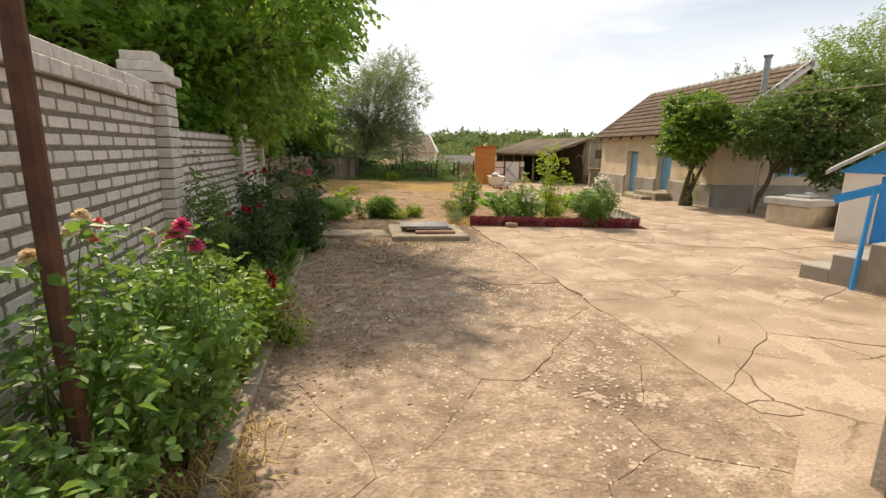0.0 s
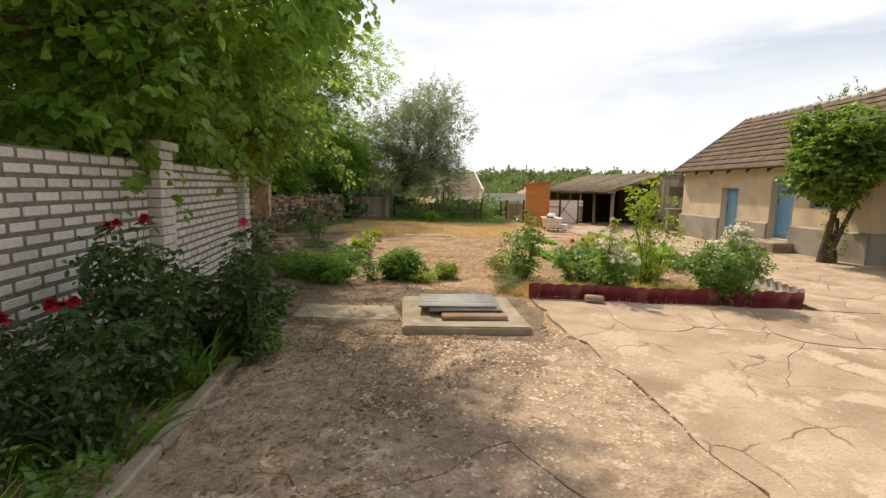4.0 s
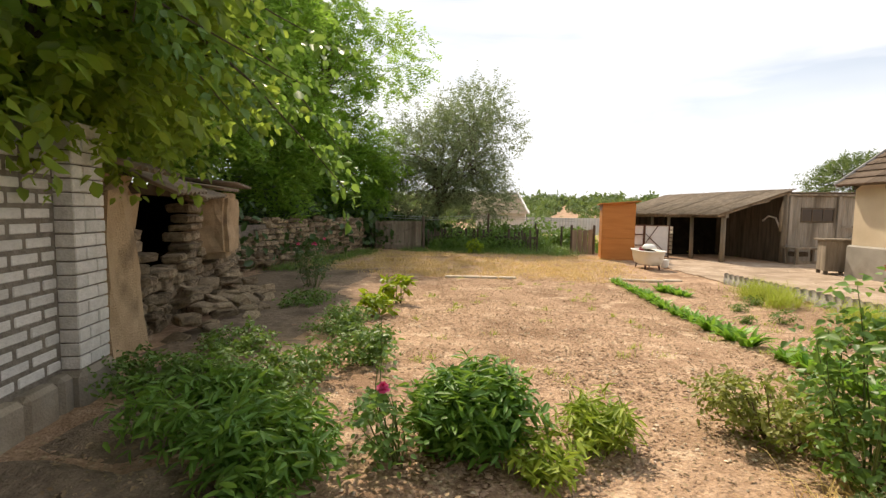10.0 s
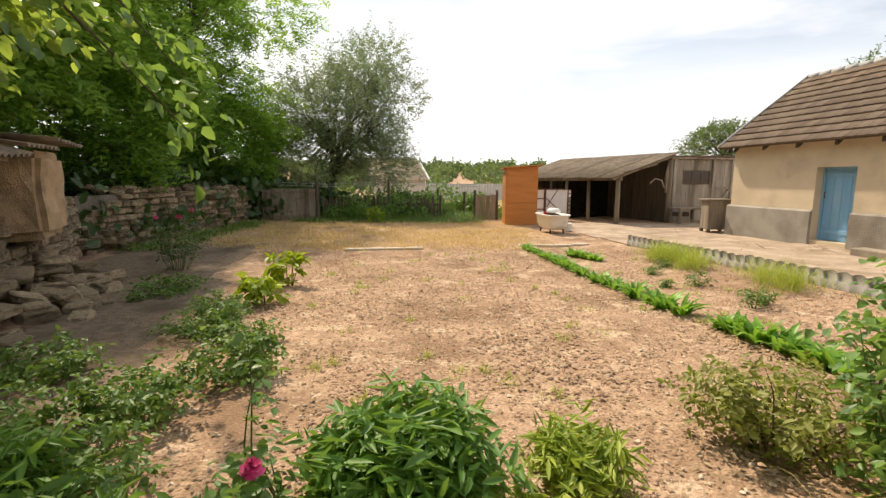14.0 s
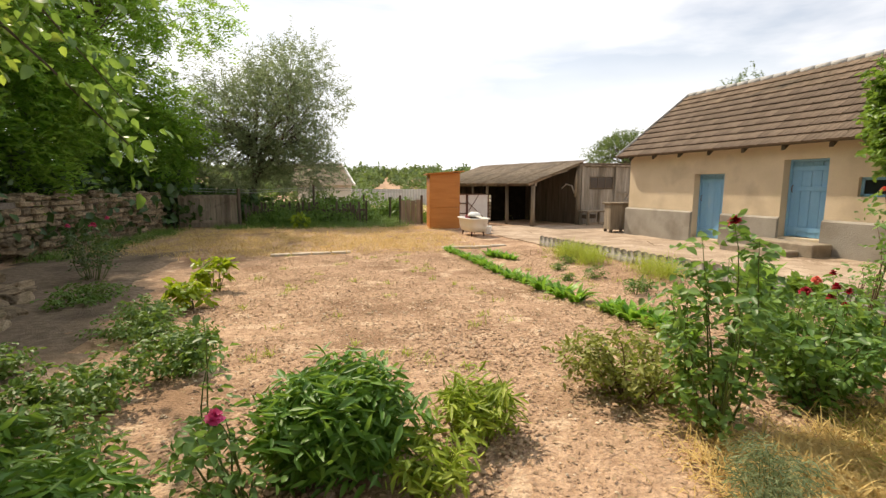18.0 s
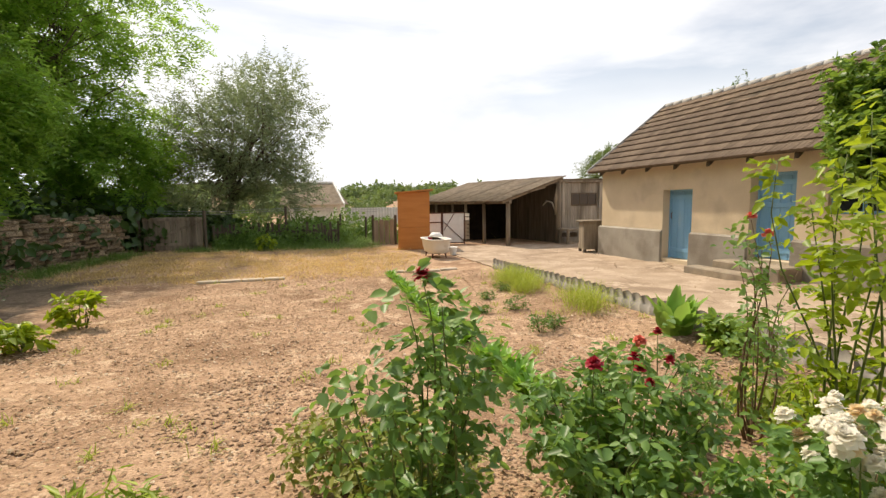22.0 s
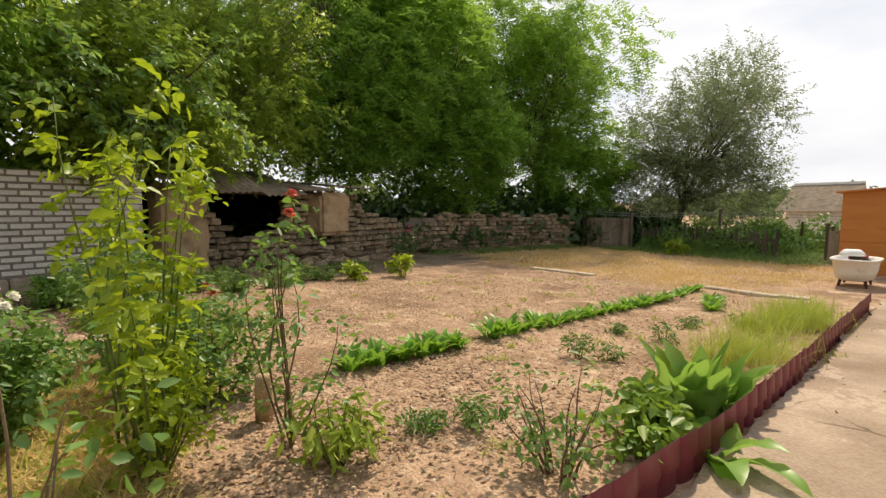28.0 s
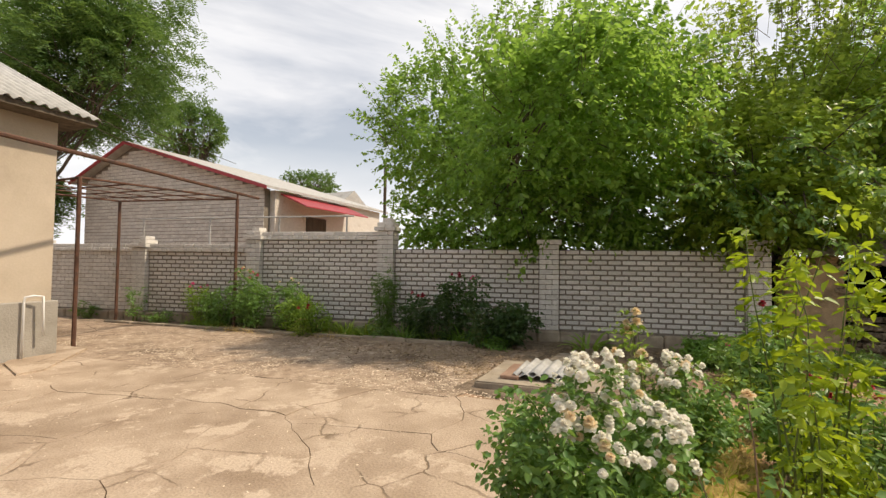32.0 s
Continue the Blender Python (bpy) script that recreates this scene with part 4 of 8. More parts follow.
def corrugated(m, w, ln, pitch=0.15, amp=0.025, thick=0.007, n=8):
    """A wavy sheet: waves across x, ln along y."""
    mb = MB(m)
    k = int(w / pitch * n)
    top = [(w * i / k, amp * math.cos(2 * math.pi * i / n)) for i in range(k + 1)]
    pts = []
    for y in (0, ln):
        pts += [(x, y, z + thick) for x, z in top] + [(x, y, z) for x, z in top]
    c = k + 1
    f = []
    for i in range(k):
        f += [(i, i + 1, 2 * c + i + 1, 2 * c + i), (c + i + 1, c + i, 3 * c + i, 3 * c + i + 1), (c + i, c + i + 1, i + 1, i), (2 * c + i, 2 * c + i + 1, 3 * c + i + 1, 3 * c + i)]
    f += [(0, 2 * c, 3 * c, c), (k, c + k, 3 * c + k, 2 * c + k)]
    return mb.add(pts, f)


hr = math.atan2(0.2, 1.38)
base = Matrix.Translation((-0.3, 9.2, 0)) @ Matrix.Rotation(hr, 4, "Z")
solo("roofing_sheet", corrugated(base @ Matrix.Translation((0.38, -0.22, 0.185)) @ Matrix.Rotation(math.pi / 2, 4, "Z"), 0.62, 0.92, 0.15, 0.017), M_SLATEG, "grey wavy asbestos sheet lying on the hatch", "roofing sheet", smooth=True)
solo("roofing_sheet", corrugated(base @ Matrix.Translation((0.44, -0.30, 0.16)) @ Matrix.Rotation(math.pi / 2 + 0.03, 4, "Z"), 0.62, 0.85, 0.15, 0.018), M_SLATEG, "grey wavy asbestos sheet lying under another", "roofing sheet", smooth=True)
solo("board", MB(base @ Matrix.Rotation(0.03, 4, "Z")).box(-0.28, -0.47, 0.107, 0.46, -0.24, 0.155, 0.01), M_BOARD, "short weathered board on the hatch slab", "board")
solo("concrete_slab", MB().prism([(-2.30, 8.78), (-0.98, 8.86), (-1.25, 9.52), (-1.8, 9.40), (-2.40, 9.42)], -0.03, 0.035), M_GREYC, "flat cracked concrete slab in the earth", "slab")
solo("broken_brick", MB(Matrix.Translation((1.42, 10.26, 0.02)) @ Matrix.Rotation(-0.25, 4, "Z")).box(-0.13, -0.06, 0, 0.13, 0.06, 0.095, 0.02), M_RUBBLE, "pale chipped brick lying before the bed border", "brick")

# ---------------------------------------------------------------- metal border of the garden bed
EDGE = [(0.53, 10.43), (1.45, 10.45), (2.4, 10.46), (3.3, 10.48), (4.2, 10.52)]
EDGE2 = [(4.22, 10.54), (4.22, 11.3), (4.12, 12.1), (3.95, 12.9), (3.88, 13.8), (3.75, 14.9), (3.60, 16.0), (3.43, 17.1), (3.27, 18.2), (3.10, 19.3), (2.93, 20.4)]


def border(points, height, wave, group, label):
    for a, b in zip(points, points[1:]):
        ln = math.dist(a, b)
        n = max(8, int(ln / 0.02))
        th = thing("bed_border", (a[0], a[1], gz(*a)), label, "border", group)
        for name, off, m_ in (("painted_face", -0.0015, M_WINE), ("back", 0.0015, M_EDGE)):
            mb = MB(wallm(a, b, gz(*a)))
            pts = []
            for i in range(n + 1):
                x = ln * i / n
                ph = (x / wave) % 1.0
                w = 0.034 * (1 - (2 * ph - 1) ** 2) ** 0.5 if wave else 0
                tip = 0.026 * math.sin(ph * math.pi)
                h = height + tip + 0.02 * noise.noise((a[0] + x * 2, a[1], 0))
                for z, o in ((-0.06, 0.0), (height * 0.48, 0.006), (height * 0.5, -0.012), (h, -0.004)):
                    pts.append((x, off - w + o, z))
            mb.add(pts, [(4 * i + k, 4 * i + 4 + k, 4 * i + 5 + k, 4 * i + 1 + k) for i in range(n) for k in range(3)])
            part(name, mb, m_, th, "burgundy painted face" if m_ is M_WINE else "bare grey back", smooth=True)


border(EDGE, 0.21, 0.185, "border sheets along the yard", "low burgundy metal tile sheet edging the bed")
border(EDGE2[:5], 0.22, 0.185, "border sheets along the path", "burgundy metal tile sheet edging the bed")
border(EDGE2[4:], 0.2, 0.185, "border sheets along the path", "burgundy metal tile sheet edging the bed")

# ---------------------------------------------------------------- privy
privy = thing("privy", (1.5, 26.5, gz(1.6, 26.4)), "narrow orange board privy with flat roof", "privy")
fr = Matrix.Translation((1.0, 25.98, gz(1.6, 26.4) - 0.02)) @ Matrix.Rotation(-0.04, 4, "Z") @ Matrix.Diagonal((1.1, 1.1, 1.03, 1))
def pp(name, b, material, label="", c=0.006):
    return part(name, MB(fr).box(*b, c), material, privy, label)
for z0, z1 in ((0.0, 0.74), (0.745, 1.93)):
    pp("front_panel", (0.0, 0, z0, 0.97, 0.03, z1), M_ORANGE)
for i in range(13):
    z = 0.0 + i * 0.145
    pp("side_board", (-0.012, 0.03, z, 0.012, 1.0, z + 0.141), M_ORANGE)
    pp("side_board", (0.958, 0.03, z, 0.982, 1.0, z + 0.141), M_ORANGE)
pp("back_panel", (0.0, 0.98, 0, 0.97, 1.0, 1.88), M_ORANGE)
mb = MB(fr)
mb.add([(-0.10, -0.10, 1.88), (1.10, -0.10, 1.975), (1.10, 1.12, 1.955), (-0.10, 1.12, 1.86), (-0.10, -0.10, 1.915), (1.10, -0.10, 2.01), (1.10, 1.12, 1.99), (-0.10, 1.12, 1.895)],
       [(0, 3, 2, 1), (4, 5, 6, 7), (0, 1, 5, 4), (1, 2, 6, 5), (2, 3, 7, 6), (3, 0, 4, 7)])
part("roof", mb, M_ORANGE, privy, "thin flat roof sheet with pale edge")

# ---------------------------------------------------------------- old bathtub
def bathtub(at, yaw):
    th = thing("bathtub", at, "old chipped white enamel bathtub standing outdoors", "bathtub")
    m = Matrix.Translation(at) @ Matrix.Rotation(yaw, 4, "Z")
    def ring(l, w, z, n=28):
        out = []
        for i in range(n):
            t = 2 * math.pi * i / n
            c, s_ = math.cos(t), math.sin(t)
            out.append((l * abs(c) ** 0.6 * (1 if c > 0 else -1), w * abs(s_) ** 0.6 * (1 if s_ > 0 else -1), z))
        return out
    levels = [(0.42, 0.2, 0.12), (0.54, 0.28, 0.16), (0.60, 0.32, 0.30), (0.63, 0.345, 0.50), (0.68, 0.385, 0.52), (0.68, 0.385, 0.545), (0.605, 0.325, 0.545), (0.57, 0.30, 0.42), (0.48, 0.24, 0.22)]
    pts, f, n = [], [], 28
    for l, w, z in levels:
        pts += ring(l, w, z)
    for k in range(len(levels) - 1):
        f += [(k * n + i, k * n + (i + 1) % n, (k + 1) * n + (i + 1) % n, (k + 1) * n + i) for i in range(n)]
    f += [tuple(range(n - 1, -1, -1)), tuple(range((len(levels) - 1) * n, len(levels) * n))]
    part("basin", MB(m).add(pts, f), M_ENAMEL, th, smooth=True)
    for x in (-0.35, 0.35):
        for y in (-0.18, 0.18):
            part("foot", MB(m).tube([(x, y, 0.16), (x * 1.08, y * 1.15, 0.0)], [0.03, 0.022], 6), M_RUST, th, "rusty iron foot")
    return m


tm = bathtub((1.98, 23.5, gz(2, 23.3)), 1.72)
def bowl(name, m, r, h, material, label, category="bowl"):
    prof = [(0.02, 0), (r * 0.6, 0.0), (r * 0.85, h * 0.4), (r, h), (r + 0.012, h), (r * 0.86, h * 0.42), (r * 0.6, 0.012), (0.02, 0.012)]
    n, pts, f = 20, [], []
    for rr, z in prof:
        pts += [(rr * math.cos(2 * math.pi * i / n), rr * math.sin(2 * math.pi * i / n), z) for i in range(n)]
    for k in range(len(prof) - 1):
        f += [(k * n + i, k * n + (i + 1) % n, (k + 1) * n + (i + 1) % n, (k + 1) * n + i) for i in range(n)]
    return solo(name, MB(m).add(pts, f), material, label, category, smooth=True)


bowl("washbowl", tm @ Matrix.Translation((-0.2, 0.05, 0.60)) @ Matrix.Rotation(math.pi, 4, "X") @ Matrix.Translation((0, 0, -0.12)), 0.2, 0.12, M_WHITEPAINT, "white enamel bowl upside down in the bathtub", "bowl")
bowl("black_basin", tm @ Matrix.Translation((-0.02, -0.03, 0.40)) @ Matrix.Rotation(0.35, 4, "X"), 0.2, 0.16, M_DARK, "black basin leaning in the bathtub", "basin")
bowl("red_bowl", tm @ Matrix.Translation((0.33, 0.0, 0.42)) @ Matrix.Rotation(-0.5, 4, "Y"), 0.15, 0.13, M_REDROOF, "small red bowl in the bathtub", "bowl")
solo("bucket", MB(Matrix.Translation((2.55, 23.9, gz(2.5, 23.9)))).tube([(0, 0, 0), (0, 0, 0.24)], [0.10, 0.14], 16), M_WHITEPAINT, "white plastic bucket beside the bathtub", "bucket", smooth=False)

# ---------------------------------------------------------------- lean-to shed
SA = Vector((4.90, 26.15, 0))
SU, SV = Vector((-0.36, 0.933, 0)), Vector((0.933, 0.36, 0))
sz0 = -0.19
shed = thing("shed", (SA.x, SA.y, sz0), "open weathered timber lean-to shed with sheet roof", "shed")
def sp(u, v, z):
    p = SA + SU * u + SV * v
    return (p.x, p.y, z)
for u, r, lean in ((0, 0.085, 0.0), (1.5, 0.07, 0.03), (2.9, 0.06, -0.03), (3.9, 0.06, 0.02), (5.4, 0.06, 0.0)):
    part("post", MB().tube([sp(u, 0, sz0), sp(u + lean, 0.01, 0.6), sp(u + lean * 1.5, 0, 1.36)], [r, r * 0.94, r * 0.9], 9), M_WOOD, shed, smooth=True)
part("post", MB().tube([sp(0, 2.35, sz0), sp(-0.02, 2.33, 1.0), sp(0, 2.35, 2.12)], [0.09, 0.085, 0.08], 9), M_WOOD, shed, smooth=True)
def beam(a, b, w, h, material, name="beam", label="", parent=shed):
    a, b = Vector(a), Vector(b)
    d = (b - a).normalized()
    sd = d.cross(Vector((0, 0, 1))).normalized()
    up = sd.cross(d)
    pts = [p + sd * x + up * z for p in (a, b) for x, z in ((-w / 2, -h / 2), (w / 2, -h / 2), (w / 2, h / 2), (-w / 2, h / 2))]
    return part(name, MB().add(pts, [(3, 2, 1, 0), (4, 5, 6, 7), (0, 1, 5, 4), (1, 2, 6, 5), (2, 3, 7, 6), (3, 0, 4, 7)]), material, parent, label)
beam(sp(-0.15, 0, 1.40), sp(6.6, 0, 1.36), 0.1, 0.11, M_WOOD)
beam(sp(-0.1, 2.35, 2.13), sp(6.6, 2.35, 2.1), 0.1, 0.11, M_WOOD)
for u in (-0.05, 1.3, 2.7, 4.0, 5.3, 6.5):
    beam(sp(u, -0.28, 1.40), sp(u, 2.5, 2.27), 0.07, 0.09, M_WOOD, "rafter")
beam(sp(-0.12, 0.1, 1.62), sp(-0.12, 1.6, 1.93), 0.03, 0.07, M_WOOD, "brace")
for i in range(7):
    a, b = Vector(sp(-0.25 + i * 0.99, -0.38, 1.415)), Vector(sp(-0.25 + i * 0.99, 2.55, 2.33))
    d = (b - a).normalized()
    m = Matrix((( SU.x, d.x, 0, a.x), (SU.y, d.y, 0, a.y), (SU.z, d.z, 1, a.z), (0, 0, 0, 1)))
    m.col[2] = Vector((*Vector((SU.x, SU.y, 0)).cross(d).normalized(), 0)) * -1
    if m.col[2].z < 0:
        m.col[2] = -m.col[2]
    part("roof_sheet", corrugated(m @ Matrix.Translation((0, 0, 0.02 + 0.006 * (i % 2))), 1.05, (b - a).length, 0.15, 0.022), M_SLATE, shed, smooth=True)
# walls at the back and far end, with boards darkened in colour for the inner shade
for i in range(16):
    u0 = 0.15 + i * 0.41
    mb = MB(Matrix(((SU.x, SV.x, 0, SA.x), (SU.y, SV.y, 0, SA.y), (0, 0, 1, 0), (0, 0, 0, 1))))
    mb.box(u0, 2.42, sz0 - 0.05, u0 + 0.405, 2.46, 2.12)
    part("board", mb, M_WOODD, shed)
mbx = Matrix(((SU.x, SV.x, 0, SA.x), (SU.y, SV.y, 0, SA.y), (0, 0, 1, 0), (0, 0, 0, 1)))
for i in range(6):
    part("board", MB(mbx).box(6.5, 0.05 + i * 0.4, sz0 - 0.05, 6.54, 0.44 + i * 0.4, 1.36 + i * 0.13), M_WOODD, shed)
# inner door, shade painted near-black, and a pale leaf of boards on the open side
part("inner_partition", MB(mbx).box(3.2, 0.1, sz0, 3.25, 2.4, 1.6), M_INSHADE, shed)
for i in range(7):
    part("slat", MB(mbx).box(2.55, -0.05, sz0 + 0.1 + i * 0.155, 3.0, -0.02, sz0 + 0.225 + i * 0.155), M_WHITE if i > 4 else M_WOOD, shed)
part("arch_frame", MB().tube([sp(0.9, 2.38, 1.25 + 0.0), sp(0.65, 2.36, 1.42), sp(0.35, 2.36, 1.36), sp(0.2, 2.38, 1.05)], 0.03, 7), M_WHITE, shed, "curved pale rim hanging on the wall", smooth=True)
part("hanging_cloth", MB().tube([sp(0.02, 2.28, 1.95), sp(0.02, 2.24, 1.5), sp(0.03, 2.26, 0.9)], [0.02, 0.07, 0.05], 7), M_GREYC, shed, "pale rag hanging on the post", smooth=True)

# plank wall with window at the shed's side
plank_wall = thing("plank_shed", (SA.x + 2.4, SA.y + 1.0, sz0), "weathered plank shed wall with a small window", "shed")
PA = Vector(sp(0, 2.45, 0))
PB = PA + Vector((3.3, 0.75, 0))
pm = wallm(PA, PB)
for i in range(20):
    x = i * 0.165
    zt = 2.12 - 0.01 * (i % 3)
    if 3 <= i <= 9:
        part("plank", MB(pm).box(x, 0, sz0 - 0.05, x + 0.16, 0.03, 1.22, 0.004), M_WOODG, plank_wall)
        part("plank", MB(pm).box(x, 0, 1.72, x + 0.16, 0.03, zt, 0.004), M_WOODG, plank_wall)
    else:
        part("plank", MB(pm).box(x, 0, sz0 - 0.05, x + 0.16, 0.03, zt, 0.004), M_WOODG, plank_wall)
for x in (0.05, 1.75, 2.6):
    part("post", MB(pm).box(x, -0.06, sz0 - 0.05, x + 0.12, -0.001, 2.2, 0.012), M_WOODG, plank_wall)
part("top_board", MB(pm).box(-0.1, -0.1, 2.13, 3.3, 0.06, 2.2, 0.01), M_WOODG, plank_wall)
part("roof_sheet", MB(pm).add([(-0.1, -0.15, 2.21), (3.4, -0.15, 2.25), (3.4, 3.0, 2.05), (-0.1, 3.0, 2.01), (-0.1, -0.15, 2.24), (3.4, -0.15, 2.28), (3.4, 3.0, 2.08), (-0.1, 3.0, 2.04)], [(0, 3, 2, 1), (4, 5, 6, 7), (0, 1, 5, 4), (1, 2, 6, 5), (2, 3, 7, 6), (3, 0, 4, 7)]), M_SLATE, plank_wall)
wf = part("window", MB(pm).box(0.48, -0.02, 1.22, 1.66, 0.02, 1.27).box(0.48, -0.02, 1.67, 1.66, 0.02, 1.72).box(0.48, -0.02, 1.27, 0.52, 0.02, 1.67).box(1.62, -0.02, 1.27, 1.66, 0.02, 1.67).box(0.86, -0.015, 1.27, 0.89, 0.02, 1.67).box(1.25, -0.015, 1.27, 1.28, 0.02, 1.67), M_WOODD, plank_wall, "small dark-framed window")
for x0, x1 in ((0.52, 0.86), (0.89, 1.25), (1.28, 1.62)):
    part("pane", MB(pm).box(x0, -0.003, 1.27, x1, 0.003, 1.67), M_GLASS, wf)
part("rail", MB(pm).box(1.9, -0.09, 1.05, 2.55, -0.062, 1.12), M_WOODG, plank_wall)
beam(pm @ Vector((1.95, -0.08, 0.3)), pm @ Vector((2.5, -0.08, 1.0)), 0.05, 0.07, M_WOODG, "brace", "", plank_wall)

# old table, block pile and chest beside the shed
table = thing("work_table", (7.55, 26.55, sz0), "rough old wooden work table by the shed", "table")
tmx = Matrix.Translation((7.55, 26.5, sz0 - 0.02)) @ Matrix.Rotation(0.18, 4, "Z")
part("tabletop", MB(tmx).box(-0.52, -0.3, 0.55, 0.52, 0.3, 0.61, 0.01), M_WOOD, table)
for x in (-0.44, 0.44):
    for y in (-0.24, 0.24):
        part("leg", MB(tmx).box(x - 0.045, y - 0.045, 0, x + 0.045, y + 0.045, 0.55, 0.008), M_WOOD, table)
part("stretcher", MB(tmx).box(-0.42, -0.27, 0.1, 0.42, -0.22, 0.17), M_WOOD, table)
part("stretcher", MB(tmx).box(-0.42, -0.05, 0.3, 0.1, 0.2, 0.45, 0.02), M_WOODD, table, "dark box under the tabletop")

chest = thing("chest", (6.78, 23.5, -0.15), "tall grey wooden chest with an overhanging lid", "chest")
cm = Matrix.Translation((6.78, 23.5, -0.17)) @ Matrix.Rotation(-0.12, 4, "Z")
part("body", MB(cm).box(-0.3, -0.26, 0.12, 0.3, 0.26, 0.95, 0.01), M_WOOD, chest)
part("lid", MB(cm).box(-0.38, -0.33, 0.95, 0.38, 0.33, 1.0, 0.012), M_WOOD, chest)
for x in (-0.26, 0.26):
    for y in (-0.22, 0.22):
        part("foot", MB(cm).box(x - 0.04, y - 0.04, 0, x + 0.04, y + 0.04, 0.12), M_WOODD, chest)
for i in range(2):
    part("panel", MB(cm).box(-0.27 + i * 0.28, -0.268, 0.18, -0.01 + i * 0.28, -0.26, 0.89, 0.003), M_WOOD, chest)


def stone_geo(rnd, lx, ly, lz):
    """A rough block: a box with pushed corners."""
    bm = bmesh.new()
    bmesh.ops.create_cube(bm, size=1)
    for v in bm.verts:
        v.co = Vector((v.co.x * lx * rnd.uniform(0.82, 1.05), v.co.y * ly * rnd.uniform(0.82, 1.05), v.co.z * lz * rnd.uniform(0.8, 1.05)))
    bmesh.ops.bevel(bm, geom=bm.edges[:], offset=min(lx, ly, lz) * 0.16, segments=1, affect="EDGES")
    for v in bm.verts:
        v.co += Vector((rnd.uniform(-1, 1), rnd.uniform(-1, 1), rnd.uniform(-1, 1))) * min(lx, ly, lz) * 0.06
    return MB().take(bm)


rnd = random.Random(41)
STONES = [stone_geo(rnd, 1, rnd.uniform(0.7, 1.1), rnd.uniform(0.55, 0.9)).mesh("stone", M_RUBBLE) for _ in range(9)]


def stone(parent, at, size, yaw=0.0, tilt=0.0, name="stone"):
    ob = new(name, STONES[rnd.randrange(len(STONES))])
    ob.parent = parent
    o = base_of(parent) if parent else Vector()
    ob.matrix_basis = Matrix.Translation(Vector(at) - o) @ Matrix.Rotation(yaw, 4, "Z") @ Matrix.Rotation(tilt, 4, "X") @ Matrix.Rotation(rnd.choice((0, math.pi)), 4, "Z") @ Matrix.Diagonal((size[0], size[1], size[2], 1))
    return ob


pile = thing("stone_pile", (8.35, 26.35, sz0), "small pile of pale building stones", "stones")
for i in range(16):
    a = rnd.uniform(0, 6.28)
    d = rnd.uniform(0, 0.38)
    stone(pile, (8.35 + d * math.cos(a), 26.35 + 0.7 * d * math.sin(a), sz0 + 0.06 + max(0, 0.26 - d * 0.7) * rnd.random()), (0.24, 0.16, 0.14), rnd.uniform(0, 3), rnd.uniform(-0.3, 0.3))

# ---------------------------------------------------------------- gate beside the privy
gz0 = -0.19
for x0, x1, label in ((1.9, 2.72, "white sheet metal gate leaf with bars"), (2.75, 3.6, "white sheet metal gate leaf with cross braces")):
    g = thing("gate_leaf", (x0, 27.65, gz0), label, "gate", "leaves of the yard gate")
    part("sheet", MB().box(x0 + 0.03, 27.66, gz0 + 0.06, x1 - 0.03, 27.668, gz0 + 1.2), M_WHITEPAINT, g)
    for z in (0.06, 0.45, 0.85, 1.2) if x0 < 2.5 else (0.06, 1.2):
        part("bar", MB().tube([(x0, 27.64, gz0 + z), (x1, 27.64, gz0 + z)], 0.02, 6), M_RUST, g)
    for x in (x0, x1):
        part("upright", MB().tube([(x, 27.64, gz0), (x, 27.64, gz0 + 1.22)], 0.025, 6), M_RUST, g)
    if x0 > 2.5:
        part("brace", MB().tube([(x0, 27.635, gz0 + 0.9), (x1, 27.635, gz0 + 0.1)], 0.014, 5), M_RUST, g)
        part("brace", MB().tube([(x0 + 0.05, 27.635, gz0 + 0.55), (x0 + 0.45, 27.635, gz0 + 1.18)], 0.014, 5), M_RUST, g)
g = thing("plank_hurdle", (0.5, 28.1, gz0), "short grey plank fence piece beside the privy", "fence")
for i in range(4):
    part("plank", MB().box(0.15 + i * 0.2, 28.1, gz0, 0.33 + i * 0.2, 28.125, gz0 + 0.95 + 0.03 * (i % 2), 0.004), M_WOOD, g)
for x in (0.12, 0.98):
    part("post", MB().tube([(x, 28.14, gz0 - 0.1), (x, 28.14, gz0 + 1.15)], 0.05, 7), M_WOODD, g)

# ---------------------------------------------------------------- far fences
fence = thing("sheet_fence", (0.0, 44.0, gz(0, 44)), "light grey metal sheet fence far behind", "fence")
for i in range(9):
    x = -2.6 + i * 1.02
    part("sheet", corrugated(Matrix.Translation((x, 44, gz(x, 44) + 0.05)) @ Matrix.Rotation(math.pi / 2, 4, "X"), 1.02, 1.2, 0.2, 0.018, 0.004, 6), M_PALESHEET, fence)
fence = thing("picket_fence", (-5.2, 28.2, gz0), "dark overgrown wooden fence before the trees", "fence")
rnd = random.Random(43)
for i in range(40):
    x = -5.75 + i * 0.115
    part("picket", MB(Matrix.Translation((x, 28.3 + 0.05 * math.sin(i), gz0)) @ Matrix.Rotation(rnd.uniform(-0.05, 0.05), 4, "Y")).box(0, 0, 0, 0.085, 0.02, 0.85 + rnd.uniform(-0.25, 0.1), 0.003), M_WOODD, fence)
part("rail", MB().box(-5.8, 28.33, gz0 + 0.55, -1.2, 28.37, gz0 + 0.62), M_WOODD, fence)
gate = thing("plank_gate", (-7.0, 27.6, gz0), "grey plank gate in the shade of the trees", "gate")
for i in range(11):
    part("plank", MB().box(-7.85 + i * 0.18, 27.6, gz0 + 0.04, -7.68 + i * 0.18, 27.625, gz0 + 1.2, 0.004), M_WOOD, gate)
